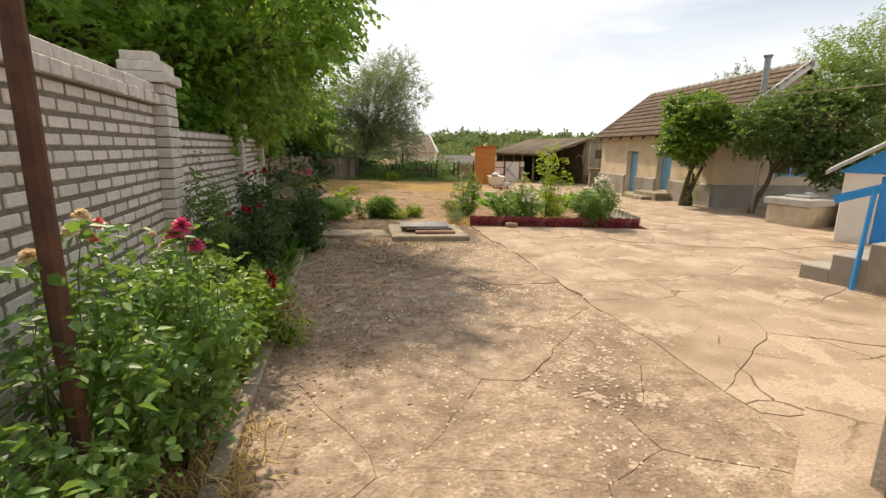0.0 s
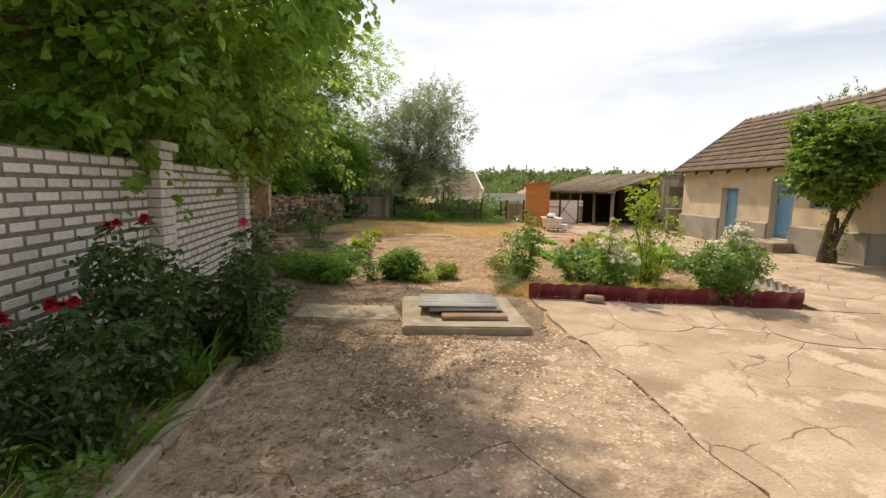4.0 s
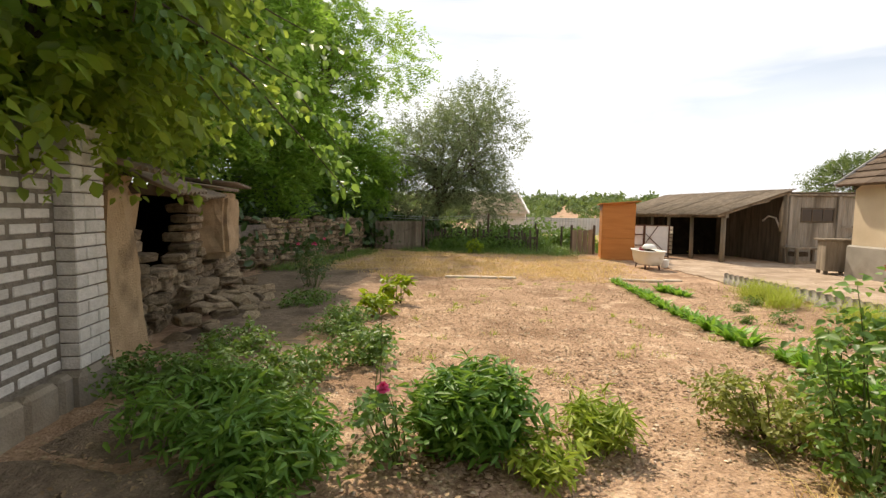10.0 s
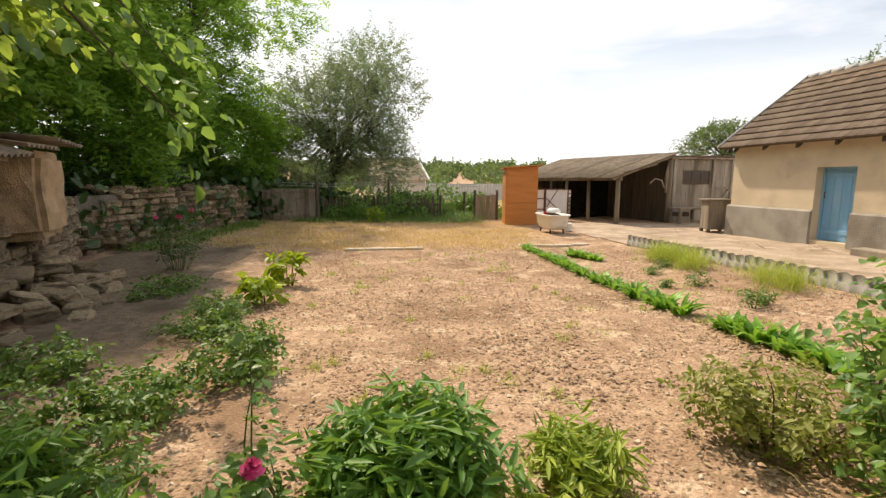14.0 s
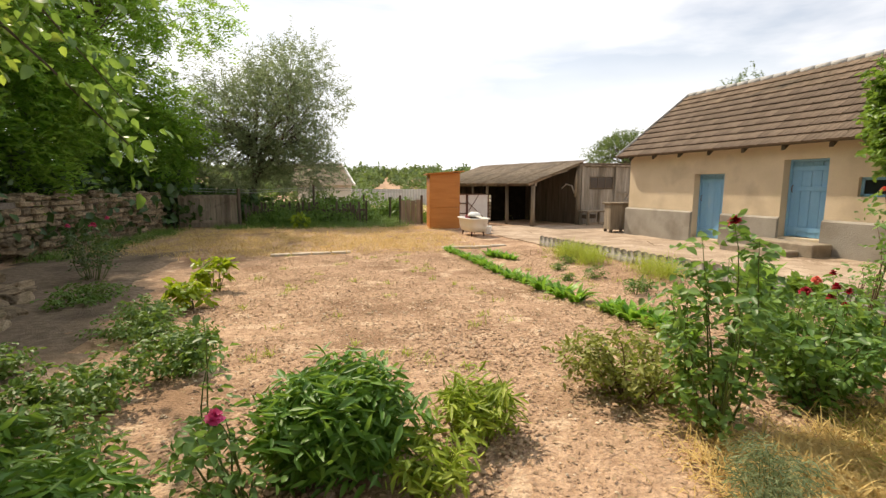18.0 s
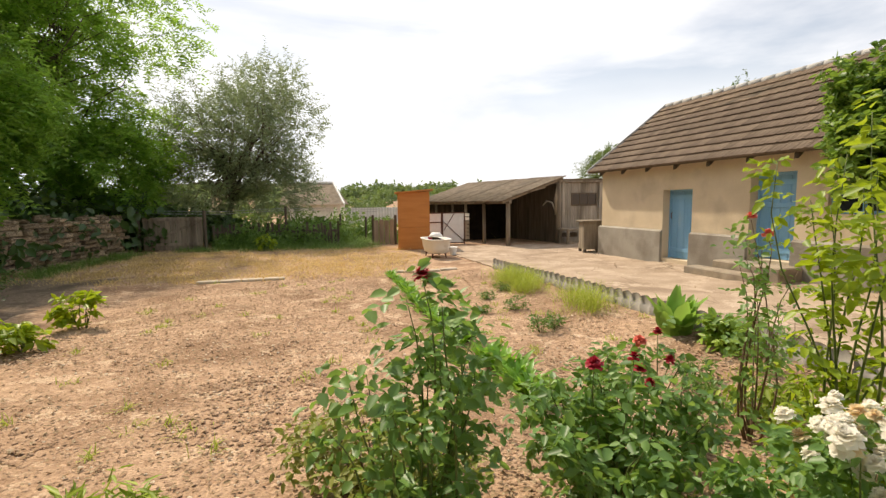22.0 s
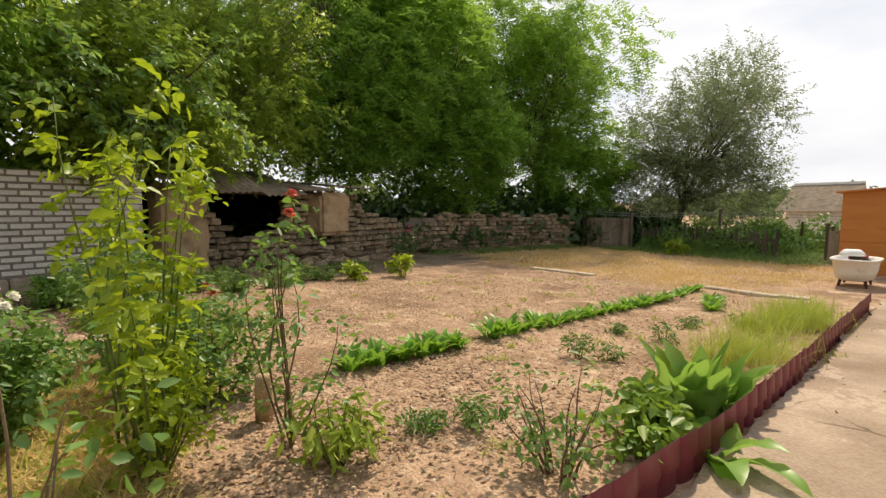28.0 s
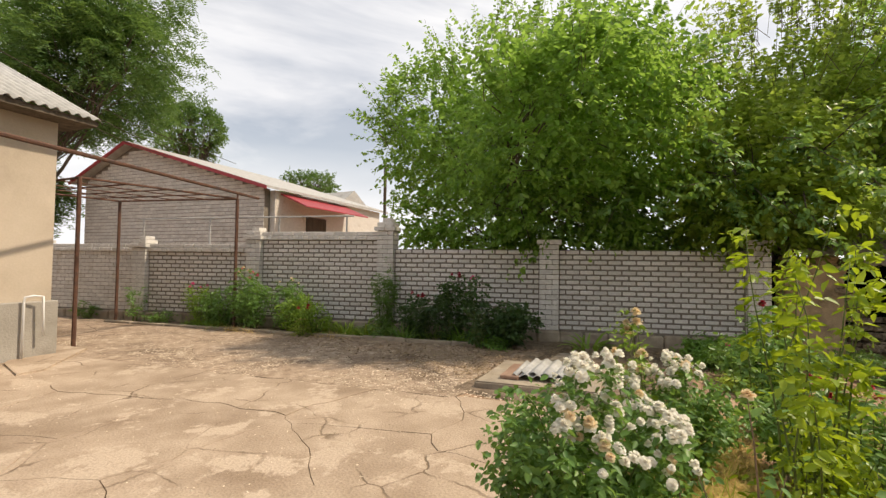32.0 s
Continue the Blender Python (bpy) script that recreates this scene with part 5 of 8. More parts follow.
for z in (0.2, 1.08):
    part("rail", MB().box(-7.85, 27.56, gz0 + z, -5.87, 27.598, gz0 + z + 0.09), M_WOOD, gate)
beam((-7.8, 27.57, gz0 + 0.3), (-5.95, 27.57, gz0 + 1.05), 0.03, 0.08, M_WOOD, "brace", "", gate)
for x in (-8.0, -5.8):
    part("post", MB().tube([(x, 27.62, gz0 - 0.1), (x, 27.62, gz0 + 1.42)], 0.06, 8), M_WOODD, gate)
posts = []
for x, y, h in ((-3.3, 29.1, 1.55), (-1.3, 30.5, 1.15), (-0.2, 29.6, 1.05)):
    fp = thing("fence_post", (x, y, gz0), "thin dark fence post", "post", "wire fence posts")
    part("shaft", MB().tube([(x, y, gz0 - 0.1), (x + 0.02, y, gz0 + h)], 0.045, 7), M_WOODD, fp)
for z0_, z1_ in ((1.45, 1.36), (1.35, 1.28)):
    w = solo("fence_wire", MB().tube([(-8.0, 27.6, z0_ - 0.19), (-5.6, 28.4, z0_ - 0.28), (-3.3, 29.1, z1_ - 0.1), (0.3, 29.0, z1_ - 0.2)], 0.008, 5), M_ZINC, "thin slack wire between posts", "wire")

# small white house far behind
cot = thing("cottage", (-4.5, 40.0, gz(-4, 40)), "small white cottage with brown roof behind the fence", "house")
cz = gz(-4, 40) - 0.2
part("wall", MB().box(-5.2, 40, cz, -2.0, 44, 1.38), M_WHITE, cot)
part("roof", MB().add([(-5.6, 39.6, 1.34), (-1.75, 39.6, 1.34), (-2.6, 42, 2.75), (-5.6, 42, 2.75), (-5.6, 44.4, 1.34), (-1.75, 44.4, 1.34)], [(0, 1, 2, 3), (3, 2, 5, 4), (1, 5, 2), (0, 3, 4), (0, 4, 5, 1)]), M_SLATE, cot)
for a, b in (((-1.72, 39.58, 1.36), (-2.58, 42, 2.79)), ((-5.6, 42, 2.79), (-2.58, 42, 2.79))):
    beam(a, b, 0.1, 0.12, M_WHITEPAINT, "trim_board", "", cot)
part("window", MB().box(-3.6, 39.97, 0.0, -3.0, 39.99, 0.6), M_GLASS, cot)

# ---------------------------------------------------------------- dry stone wall and ruined hut
rnd = random.Random(47)
rwall = solo("wall_stone", MB(wallm((-8.42, 19.3), (-8.15, 26.9))).box(0, 0.12, -0.3, 7.6, 0.42, 1.0), M_MORTAR, "dry rubble limestone boundary wall, top uneven", kind="structure")
wmx = wallm((-8.42, 19.3), (-8.15, 26.9))
z = -0.2
k = 0
while z < 1.2:
    h = rnd.uniform(0.10, 0.17)
    x = rnd.uniform(-0.1, 0.1)
    while x < 7.6:
        ln = rnd.uniform(0.16, 0.42)
        lim = 1.12 + 0.16 * noise.noise((x * 1.3, 0, 0)) - (0.45 * smooth01((1.3 - x) / 1.3))
        if z + h < lim:
            p = wmx @ Vector((x + ln / 2, 0.1 + rnd.uniform(-0.04, 0.06), z + h / 2))
            stone(rwall, p, (ln * 0.98, 0.3, h * 1.25), math.atan2(7.6, 0.27) + rnd.uniform(-0.12, 0.12), rnd.uniform(-0.08, 0.08))
        x += ln
    z += h
for i in range(16):
    x = rnd.uniform(0.2, 7.4)
    p = wmx @ Vector((x, rnd.uniform(0.1, 0.35), 1.1 + 0.16 * noise.noise((x * 1.3, 0, 0))))
    stone(rwall, p, (rnd.uniform(0.25, 0.45), 0.25, rnd.uniform(0.08, 0.2)), rnd.uniform(0, 3), rnd.uniform(-0.5, 0.5))
for i in range(22):
    p = wmx @ Vector((rnd.uniform(-0.6, 1.6), rnd.uniform(-0.5, 0.1), -0.05 + 0.3 * rnd.random()))
    stone(rwall, p, (rnd.uniform(0.18, 0.4), 0.24, rnd.uniform(0.08, 0.2)), rnd.uniform(0, 3), rnd.uniform(-0.5, 0.5))

hut = thing("ruined_hut", (-6.6, 14.6, -0.1), "collapsed stone and clay hut with sagging slate roof", "hut")
HF0, HF1 = Vector((-5.02, 12.15, 0)), Vector((-7.1, 16.9, 0))
hm = wallm(HF0, HF1)                               # x along the front, y into the hut (to the left of the way)
hl = (HF1 - HF0).length
def lump(m, x0, y0, z0, x1, y1, z1, amp=0.06):
    """A worn block of clay with rounded, uneven sides."""
    bm = bmesh.new()
    bmesh.ops.create_cube(bm, size=1)
    bmesh.ops.bevel(bm, geom=bm.edges[:], offset=0.09, segments=2, affect="EDGES")
    bmesh.ops.subdivide_edges(bm, edges=bm.edges[:], cuts=3, use_grid_fill=True)
    for q in bm.verts:
        p = Vector(((x0 + x1) / 2 + q.co.x * (x1 - x0), (y0 + y1) / 2 + q.co.y * (y1 - y0), (z0 + z1) / 2 + q.co.z * (z1 - z0)))
        k = noise.noise(p * 3.1) + 0.5 * noise.noise(p * 7.3)
        q.co = p + Vector((q.co.x, q.co.y, q.co.z * 0.5)) * k * amp * 2
    return MB(m).take(bm)


part("clay_wall", lump(hm, 0.0, -0.1, -0.25, 0.92, 0.5, 1.74, 0.09), M_CLAY, hut, "crumbling clay wall end")
part("clay_wall", lump(hm, 3.62, -0.33, 0.62, 4.62, 0.3, 1.68), M_CLAY, hut, "ochre clay plaster above the stones")
part("clay_wall", MB(hm).box(4.95, 0.6, -0.2, 5.15, 2.4, 1.5, 0.05), M_CLAY, hut, "crumbling clay side wall")
# inner faces of the hut, its darkness painted on as near-black
part("dark_side", MB(hm).box(4.7, 0.52, -0.2, 4.94, 2.6, 1.6), M_INSHADE, hut)
part("dark_back", MB(hm).box(0.3, 2.6, -0.2, 5.0, 2.7, 1.75), M_INSHADE, hut, "back wall with the hut's inner shade painted near-black")
# unseen deck under the sheets, added to keep daylight out of the hut
part("roof_deck", MB(hm).box(0.2, 0.5, 1.60, 5.0, 2.75, 1.64), M_INSHADE, hut)
part("dark_side", MB(hm).box(0.1, 0.5, -0.2, 0.2, 2.6, 1.6), M_INSHADE, hut)
part("beam", MB(hm).box(0.4, 0.15, 1.58, 4.9, 0.3, 1.70), M_WOODD, hut)
z = -0.22
while z < 1.75:
    h = rnd.uniform(0.10, 0.18)
    x = 0.0
    while x < hl:
        ln = rnd.uniform(0.18, 0.42)
        low = 0.6 + 0.3 * noise.noise((x * 2, 3, 0))
        jamb = 1.25 + 0.3 * noise.noise((z * 3, 1, 0)), 2.85 + 0.35 * noise.noise((z * 3, 7, 0)) - 0.25 * smooth01((0.9 - z))
        solid = x + ln / 2 < jamb[0] and z < 1.15 or x + ln / 2 > jamb[1] or z < low
        if solid and not (3.7 < x + ln / 2 < 4.55 and z > 0.7) and not (x + ln / 2 < 0.75 and z > 0.55) and z < 1.55:
            stone(hut, hm @ Vector((x + ln / 2, 0.14 + rnd.uniform(-0.05, 0.1), z + h / 2)), (ln, 0.34, h * 1.25), math.atan2(HF1.y - HF0.y, HF1.x - HF0.x) + rnd.uniform(-0.15, 0.15), rnd.uniform(-0.1, 0.1))
        x += ln
    z += h
for i in range(70):
    x = rnd.uniform(0.9, 4.6)
    d = rnd.uniform(-0.95, 0.2)
    stone(hut, hm @ Vector((x, d, -0.08 + max(0, 0.55 + d * 0.6) * rnd.random())), (rnd.uniform(0.16, 0.42), rnd.uniform(0.2, 0.3), rnd.uniform(0.09, 0.2)), rnd.uniform(0, 3.1), rnd.uniform(-0.5, 0.5))
z = -0.2
while z < 1.35:                                    # stones of the side that runs on to the boundary wall
    h = rnd.uniform(0.1, 0.18)
    u = 0.0
    while u < 2.5:
        ln = rnd.uniform(0.2, 0.45)
        if z < 1.3 - 0.25 * u + 0.1 * noise.noise((u * 3, z, 0)):
            p = HF1.lerp(Vector((-8.45, 19.2, 0)), (u + ln / 2) / 2.65)
            stone(hut, (p.x - 0.15, p.y, z + h / 2), (ln, 0.34, h * 1.25), math.atan2(2.3, -1.35) + rnd.uniform(-0.2, 0.2), rnd.uniform(-0.1, 0.1))
        u += ln
    z += h
for x0, ln, zz, tilt, drop in ((-0.2, 1.2, 1.76, 0.30, 0.0), (0.9, 1.15, 1.62, 0.42, -0.05), (2.0, 1.1, 1.60, 0.32, -0.06), (3.0, 1.15, 1.72, 0.14, -0.02), (4.1, 1.25, 1.82, 0.08, 0.02)):
    m = hm @ Matrix.Translation((x0, -0.42, zz + drop)) @ Matrix.Rotation(tilt, 4, "X") @ Matrix.Rotation(drop, 4, "Y")
    part("roof_sheet", corrugated(m, ln, 1.9, 0.15, 0.02, 0.012), M_SLATE, hut, smooth=True)

# ---------------------------------------------------------------- strip of paving stones across the garden
for a, b in (((-3.42, 20.0), (-1.70, 20.25)), ((0.5, 20.66), (2.15, 20.7))):
    n = 4
    for i in range(n):
        x0, y0 = a[0] + (b[0] - a[0]) * i / n, a[1] + (b[1] - a[1]) * i / n
        ln = math.dist(a, b) / n
        solo("paving_stone", MB(wallm((x0, y0), b, gz(x0, y0))).box(0.01, -0.09, -0.04, ln - 0.01, 0.09, 0.04, 0.012), M_PALE, "pale flat stone edging laid in the soil", "paving stone", "edging stones")

# ---------------------------------------------------------------- cement well box
well = thing("well_box", (8.2, 11.4, 0), "square cement rendered well box with grey lid", "well")
wm = wallm((8.05, 10.92), (9.4, 11.52))
part("body", MB(wm).box(0, 0, -0.1, 1.45, 0.95, 0.48, 0.02), M_PALE, well, "cement rendered side walls")
part("lid", MB(wm).box(-0.06, -0.06, 0.48, 1.51, 1.01, 0.64, 0.015), M_SLATEG, well, "thick pale concrete lid")
part("hatch_cover", MB(wm).box(0.35, 0.25, 0.64, 1.05, 0.8, 0.70, 0.01), M_SLATEG, well, "flat square hatch cover")
solo("enamel_dish", MB(wm).tube([(0.75, 0.5, 0.70), (0.75, 0.5, 0.74), (0.75, 0.5, 0.76)], [0.09, 0.10, 0.05], 12), M_WHITEPAINT, "small white dish on the well lid", "dish")

# ---------------------------------------------------------------- cellar entrance with blue gable
cel = thing("cellar_house", (7.6, 9.2, 0), "low whitewashed cellar entrance with bright blue gable", "cellar")
ca = Vector((7.46, 9.36, 0))
cmx = Matrix.Translation(ca) @ Matrix.Rotation(math.atan2(-0.61, 0.79), 4, "Z")   # x to the side, y inwards
part("wall", MB(cmx).box(0, 0, -0.1, 0.52, 0.25, 1.32, 0.01), M_WHITE, cel)
part("wall", MB(cmx).box(1.5, 0, -0.1, 2.3, 0.25, 1.32, 0.01), M_WHITE, cel)
part("wall", MB(cmx).box(0, 0.25, -0.1, 0.25, 2.6, 1.32), M_WHITE, cel)
part("wall", MB(cmx).box(2.05, 0.25, -0.1, 2.3, 2.6, 1.32), M_WHITE, cel)
for i in range(6):
    part("door_plank", MB(cmx).box(0.53 + i * 0.16, 0.08, 0.0, 0.685 + i * 0.16, 0.11, 1.27, 0.004), M_BRIGHTBLUE, cel)
part("pediment", MB(cmx).add([(-0.1, -0.02, 1.32), (2.4, -0.02, 1.32), (1.15, -0.02, 2.2), (-0.1, 0.05, 1.32), (2.4, 0.05, 1.32), (1.15, 0.05, 2.2)], [(0, 1, 2), (5, 4, 3), (0, 3, 4, 1), (1, 4, 5, 2), (2, 5, 3, 0)]), M_BRIGHTBLUE, cel, "bright blue boarded gable")
for s_ in (0, 1):
    p = [(-0.28, 1.27), (1.15, 2.27)] if s_ == 0 else [(2.58, 1.27), (1.15, 2.27)]
    (xa, za), (xb, zb) = p
    part("roof_slope", MB(cmx).add([(xa, -0.25, za), (xb, -0.25, zb), (xb, 2.7, zb), (xa, 2.7, za), (xa, -0.25, za + 0.07), (xb, -0.25, zb + 0.07), (xb, 2.7, zb + 0.07), (xa, 2.7, za + 0.07)], [(0, 1, 2, 3), (7, 6, 5, 4), (0, 4, 5, 1), (1, 5, 6, 2), (2, 6, 7, 3), (3, 7, 4, 0)]), M_SLATEG, cel, "grey sheet roof slope")

# ---------------------------------------------------------------- house at the yard's corner, with stairs
CU = Vector((0.98, 0.19, 0))
ch = thing("corner_house", (2.45, 2.57, 0), "tall beige plastered house on a grey plinth", "house")
chm = wallm((2.47, 2.25), (2.47 + CU.x, 2.25 + CU.y))
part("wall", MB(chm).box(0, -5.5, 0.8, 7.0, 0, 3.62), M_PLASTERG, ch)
part("plinth", MB(chm).box(-0.07, -5.55, -0.1, 7.0, 0.07, 0.86, 0.015), M_PLINTH, ch, "grey rendered plinth")
part("eave_board", MB(chm).box(-0.34, -5.9, 3.62, 7.2, 0.4, 3.70), M_WOODD, ch)
part("roof_sheet", corrugated(chm @ Matrix.Translation((-0.38, 0.46, 3.72)) @ Matrix.Rotation(-0.45, 4, "X") @ Matrix.Rotation(math.pi, 4, "X"), 7.7, 3.7, 0.15, 0.025, 0.01, 6), M_SLATEG, ch, "wavy grey asbestos roof", smooth=True)
part("roof_sheet", corrugated(chm @ Matrix.Translation((-0.38, -5.96, 3.72)) @ Matrix.Rotation(0.45, 4, "X"), 7.7, 3.7, 0.15, 0.025, 0.01, 6), M_SLATEG, ch, "wavy grey asbestos roof", smooth=True)
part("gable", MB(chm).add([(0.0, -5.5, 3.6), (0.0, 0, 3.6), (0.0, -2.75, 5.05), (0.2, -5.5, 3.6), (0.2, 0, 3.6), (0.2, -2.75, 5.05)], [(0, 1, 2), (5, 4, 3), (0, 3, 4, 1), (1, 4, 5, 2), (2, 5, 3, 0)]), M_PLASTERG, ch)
tap = thing("water_tap", (2.75, 2.75, 0), "white bent water pipe on the plinth", "tap")
part("pipe", MB(chm).tube([(0.42, 0.12, 0.0), (0.42, 0.12, 0.86), (0.42, 0.14, 0.93), (0.34, 0.18, 0.95), (0.22, 0.2, 0.94), (0.2, 0.2, 0.35)], 0.018, 8), M_WHITEPAINT, tap, smooth=True)
solo("concrete_apron", MB().prism([(2.15, 1.0), (3.1, 2.6), (3.25, 3.55), (2.95, 3.5), (1.95, 2.2)], 0.0, 0.045), M_CONC, "pale concrete apron at the house corner", "slab")
st = thing("stairs", (5.2, 6.0, 0), "grey concrete entrance stairs with blue handrail", "stairs")
smx = Matrix.Translation((4.90, 6.52, 0)) @ Matrix.Rotation(math.atan2(-0.83, 0.46), 4, "Z")  # x climbs towards the house, y to its left
for i, (x0, x1, h) in enumerate(((0, 0.34, 0.21), (0.34, 0.70, 0.41), (0.70, 2.2, 0.61))):
    part("step", MB(smx).box(x0, 0, -0.05, x1, 1.3, h, 0.012), M_PLINTH, st)
rl = part("handrail", MB(smx).box(0, -0.05, 0, 0.001, -0.049, 0.001), M_BRIGHTBLUE, st, "bright blue flat handrail")
part("post", MB(smx).tube([(0.62, -0.05, 0.0), (0.66, -0.05, 1.28)], 0.028, 8), M_BRIGHTBLUE, rl)
part("post", MB(smx).tube([(2.0, -0.05, 0.3), (2.0, -0.05, 1.75)], 0.028, 8), M_BRIGHTBLUE, rl)
beam(smx @ Vector((0.28, -0.05, 1.10)), smx @ Vector((2.1, -0.05, 1.80)), 0.05, 0.1, M_BRIGHTBLUE, "rail", "", rl)

# ---------------------------------------------------------------- pergola of pipes
per = thing("pergola", (0.5, 1.5, 0), "rusty pipe pergola frame over the yard", "pergola")
pt = {"a": (1.95, 1.72, 2.90), "b": (-1.09, 1.71, 2.92), "c": (-0.09, -1.4, 2.92), "d": (2.2, -1.2, 2.90)}
for k in "abc":
    x, y, z = pt[k]
    part("post", MB().tube([(x, y, -0.05), (x, y, z)], 0.036, 8), M_RUST, per)
def pipe(a, b, r=0.022, name="pipe"):
    part(name, MB().tube([a, b], r, 7), M_RUST, per)
pipe((4.4, 4.22, 2.96), (-1.95, 1.32, 3.06), 0.032)
pipe((-1.09, 1.71, 2.9), (-1.09, 1.71, 3.02))
pipe(pt["a"], pt["b"])
pipe(pt["c"], pt["d"])
pipe(pt["a"], pt["d"])
pipe(pt["b"], pt["c"])
for i in range(1, 4):
    t = i / 4
    a = Vector(pt["a"]).lerp(Vector(pt["b"]), t)
    b = Vector(pt["d"]).lerp(Vector(pt["c"]), t)
    pipe(a, b, 0.014, "rod")
for i in range(1, 4):
    t = i / 4
    pipe(Vector(pt["a"]).lerp(Vector(pt["d"]), t), Vector(pt["b"]).lerp(Vector(pt["c"]), t), 0.012, "rod")
for dz in (0.0, 0.35, 0.75):
    solo("power_line", MB().tube([(-12, -14, 6.6 + dz), (-3, -7, 5.6 + dz), (6, 1.0, 5.2 + dz)], 0.012, 5), M_DARK, "thin overhead power line", "cable")
solo("power_line", MB().tube([(6.6, 14.2, 2.95), (9, 9.0, 3.0), (13, 6.0, 3.15)], 0.012, 5), M_WOOD, "pale slack cable across the yard", "cable")

gas = thing("gas_pipe", (P0.x - 0.57, P0.y - 0.19, 0), "thin pale pipe on posts behind the brick wall", "pipe")
g0, g1 = P0 - WD * 4.0 + Vector((-0.571, -0.185, 0)), P0 + WD * 2.2 + Vector((-0.571, -0.185, 0))
part("pipe", MB().tube([g0 + Vector((0, 0, 2.6)), g1 + Vector((0, 0, 2.62))], 0.02, 7), M_SLATEG, gas)
for t in (0.03, 0.36, 0.68, 0.97):
    p = g0.lerp(g1, t)
    part("post", MB().tube([p + Vector((0, 0, -0.1)), p + Vector((0, 0, 2.6))], 0.022, 7), M_SLATEG, gas)

# ---------------------------------------------------------------- neighbour's house behind the wall
nb = thing("neighbour_house", (-6, -8, 0), "grey brick house with red edged roof behind the wall", "house")
na, nb_ = Vector((-4.6, -14.6, 0)), Vector((-6.35, -4.1, 0))
nm = wallm(na, nb_)                                # x along the gable wall, y away from the yard
nlen = (nb_ - na).length
AP = 3.2
part("gable_wall", MB(nm).add([(0, 0, 0), (nlen, 0, 0), (nlen, 0, 4.35), (AP, 0, 6.6), (0, 0, 5.2), (0, 0.3, 0), (nlen, 0.3, 0), (nlen, 0.3, 4.35), (AP, 0.3, 6.6), (0, 0.3, 5.2)],
     [(0, 1, 2, 3, 4), (9, 8, 7, 6, 5), (1, 6, 7, 2), (2, 7, 8, 3), (3, 8, 9, 4), (4, 9, 5, 0)]), M_MORTAR, nb)
mb = MB(nm)
for c in range(34):
    z = 1.4 + c * 0.15
    x = 0.0 if c % 2 else -0.13
    while x < nlen:
        top = min(6.6 - (x - AP) * 0.301 if x > AP else 5.2 + x * 0.4375, 6.5)
        if z + 0.15 < top:
            mb.box(max(0, x) + 0.012, -0.03, z + 0.012, min(nlen, x + 0.27) - 0.004, 0.0, z + 0.14)
        x += 0.272
tagged(part("brick", mb, M_BRICKJ, nb), kind="stuff")
mb = MB(nm)
mb.box(nlen - 0.02, 0.3, 0, nlen + 0.25, 8.5, 4.3)
part("side_wall", mb, M_BRICKJ, nb)
for (xa, za), (xb, zb), nme in (((AP, 6.62), (nlen + 0.5, 4.28), "roof"), ((AP, 6.62), (-0.5, 5.0), "roof")):
    part(nme, MB(nm).add([(xa, -0.45, za), (xb, -0.45, zb), (xb, 9, zb), (xa, 9, za), (xa, -0.45, za + 0.1), (xb, -0.45, zb + 0.1), (xb, 9, zb + 0.1), (xa, 9, za + 0.1)], [(0, 3, 2, 1), (4, 5, 6, 7), (0, 1, 5, 4), (1, 2, 6, 5), (2, 3, 7, 6), (3, 0, 4, 7)]), M_SLATEG, nb, "grey sheet roof")
    beam(nm @ Vector((xa, -0.48, za + 0.02)), nm @ Vector((xb, -0.48, zb + 0.02)), 0.05, 0.13, M_REDROOF, "fascia_board", "dark red fascia board", nb)
part("canopy", MB(nm).add([(nlen + 0.2, 0.6, 4.2), (nlen + 0.2, 5.2, 4.2), (nlen + 1.5, 5.2, 3.65), (nlen + 1.5, 0.6, 3.65), (nlen + 0.2, 0.6, 4.25), (nlen + 0.2, 5.2, 4.25), (nlen + 1.5, 5.2, 3.7), (nlen + 1.5, 0.6, 3.7)], [(0, 1, 2, 3), (7, 6, 5, 4), (0, 4, 5, 1), (1, 5, 6, 2), (2, 6, 7, 3), (3, 7, 4, 0)]), M_REDROOF, nb, "red sheet canopy over the door")
part("door", MB(nm).box(nlen + 0.24, 2.2, 0.9, nlen + 0.28, 3.6, 3.45), M_WOODD, nb, "brown entrance door")
solo("street_fence", MB(wallm((-1.0, -22), (9, -20))).box(0, 0, 0, 10, 0.06, 2.3), M_WHITEPAINT, "pale sheet fence beyond the brick wall", "fence")
far_h = thing("far_house", (-17, -12.5, 0), "distant house roof with pale gable", "house")
part("wall", MB().box(-20, -15.5, 0, -16, -10.5, 4.6), M_WHITE, far_h)
part("roof", MB().add([(-20.5, -16.0, 4.5), (-15.5, -16.0, 4.5), (-15.5, -10.0, 4.5), (-20.5, -10.0, 4.5), (-18, -16.0, 6.3), (-18, -10.0, 6.3)], [(0, 1, 4), (1, 2, 5, 4), (2, 3, 5), (3, 0, 4, 5), (3, 2, 1, 0)]), M_SLATEG, far_h)
up = thing("utility_pole", (-11.75, -2.5, 0), "thin dark pole beyond the wall", "pole")
part("shaft", MB().tube([(-11.75, -2.5, 0), (-11.75, -2.5, 6.1)], 0.07, 8), M_WOODD, up)

# ---------------------------------------------------------------- plants: leaf and blade clouds
def unit(a):
    return a / np.maximum(np.linalg.norm(a, axis=-1, keepdims=True), 1e-9)


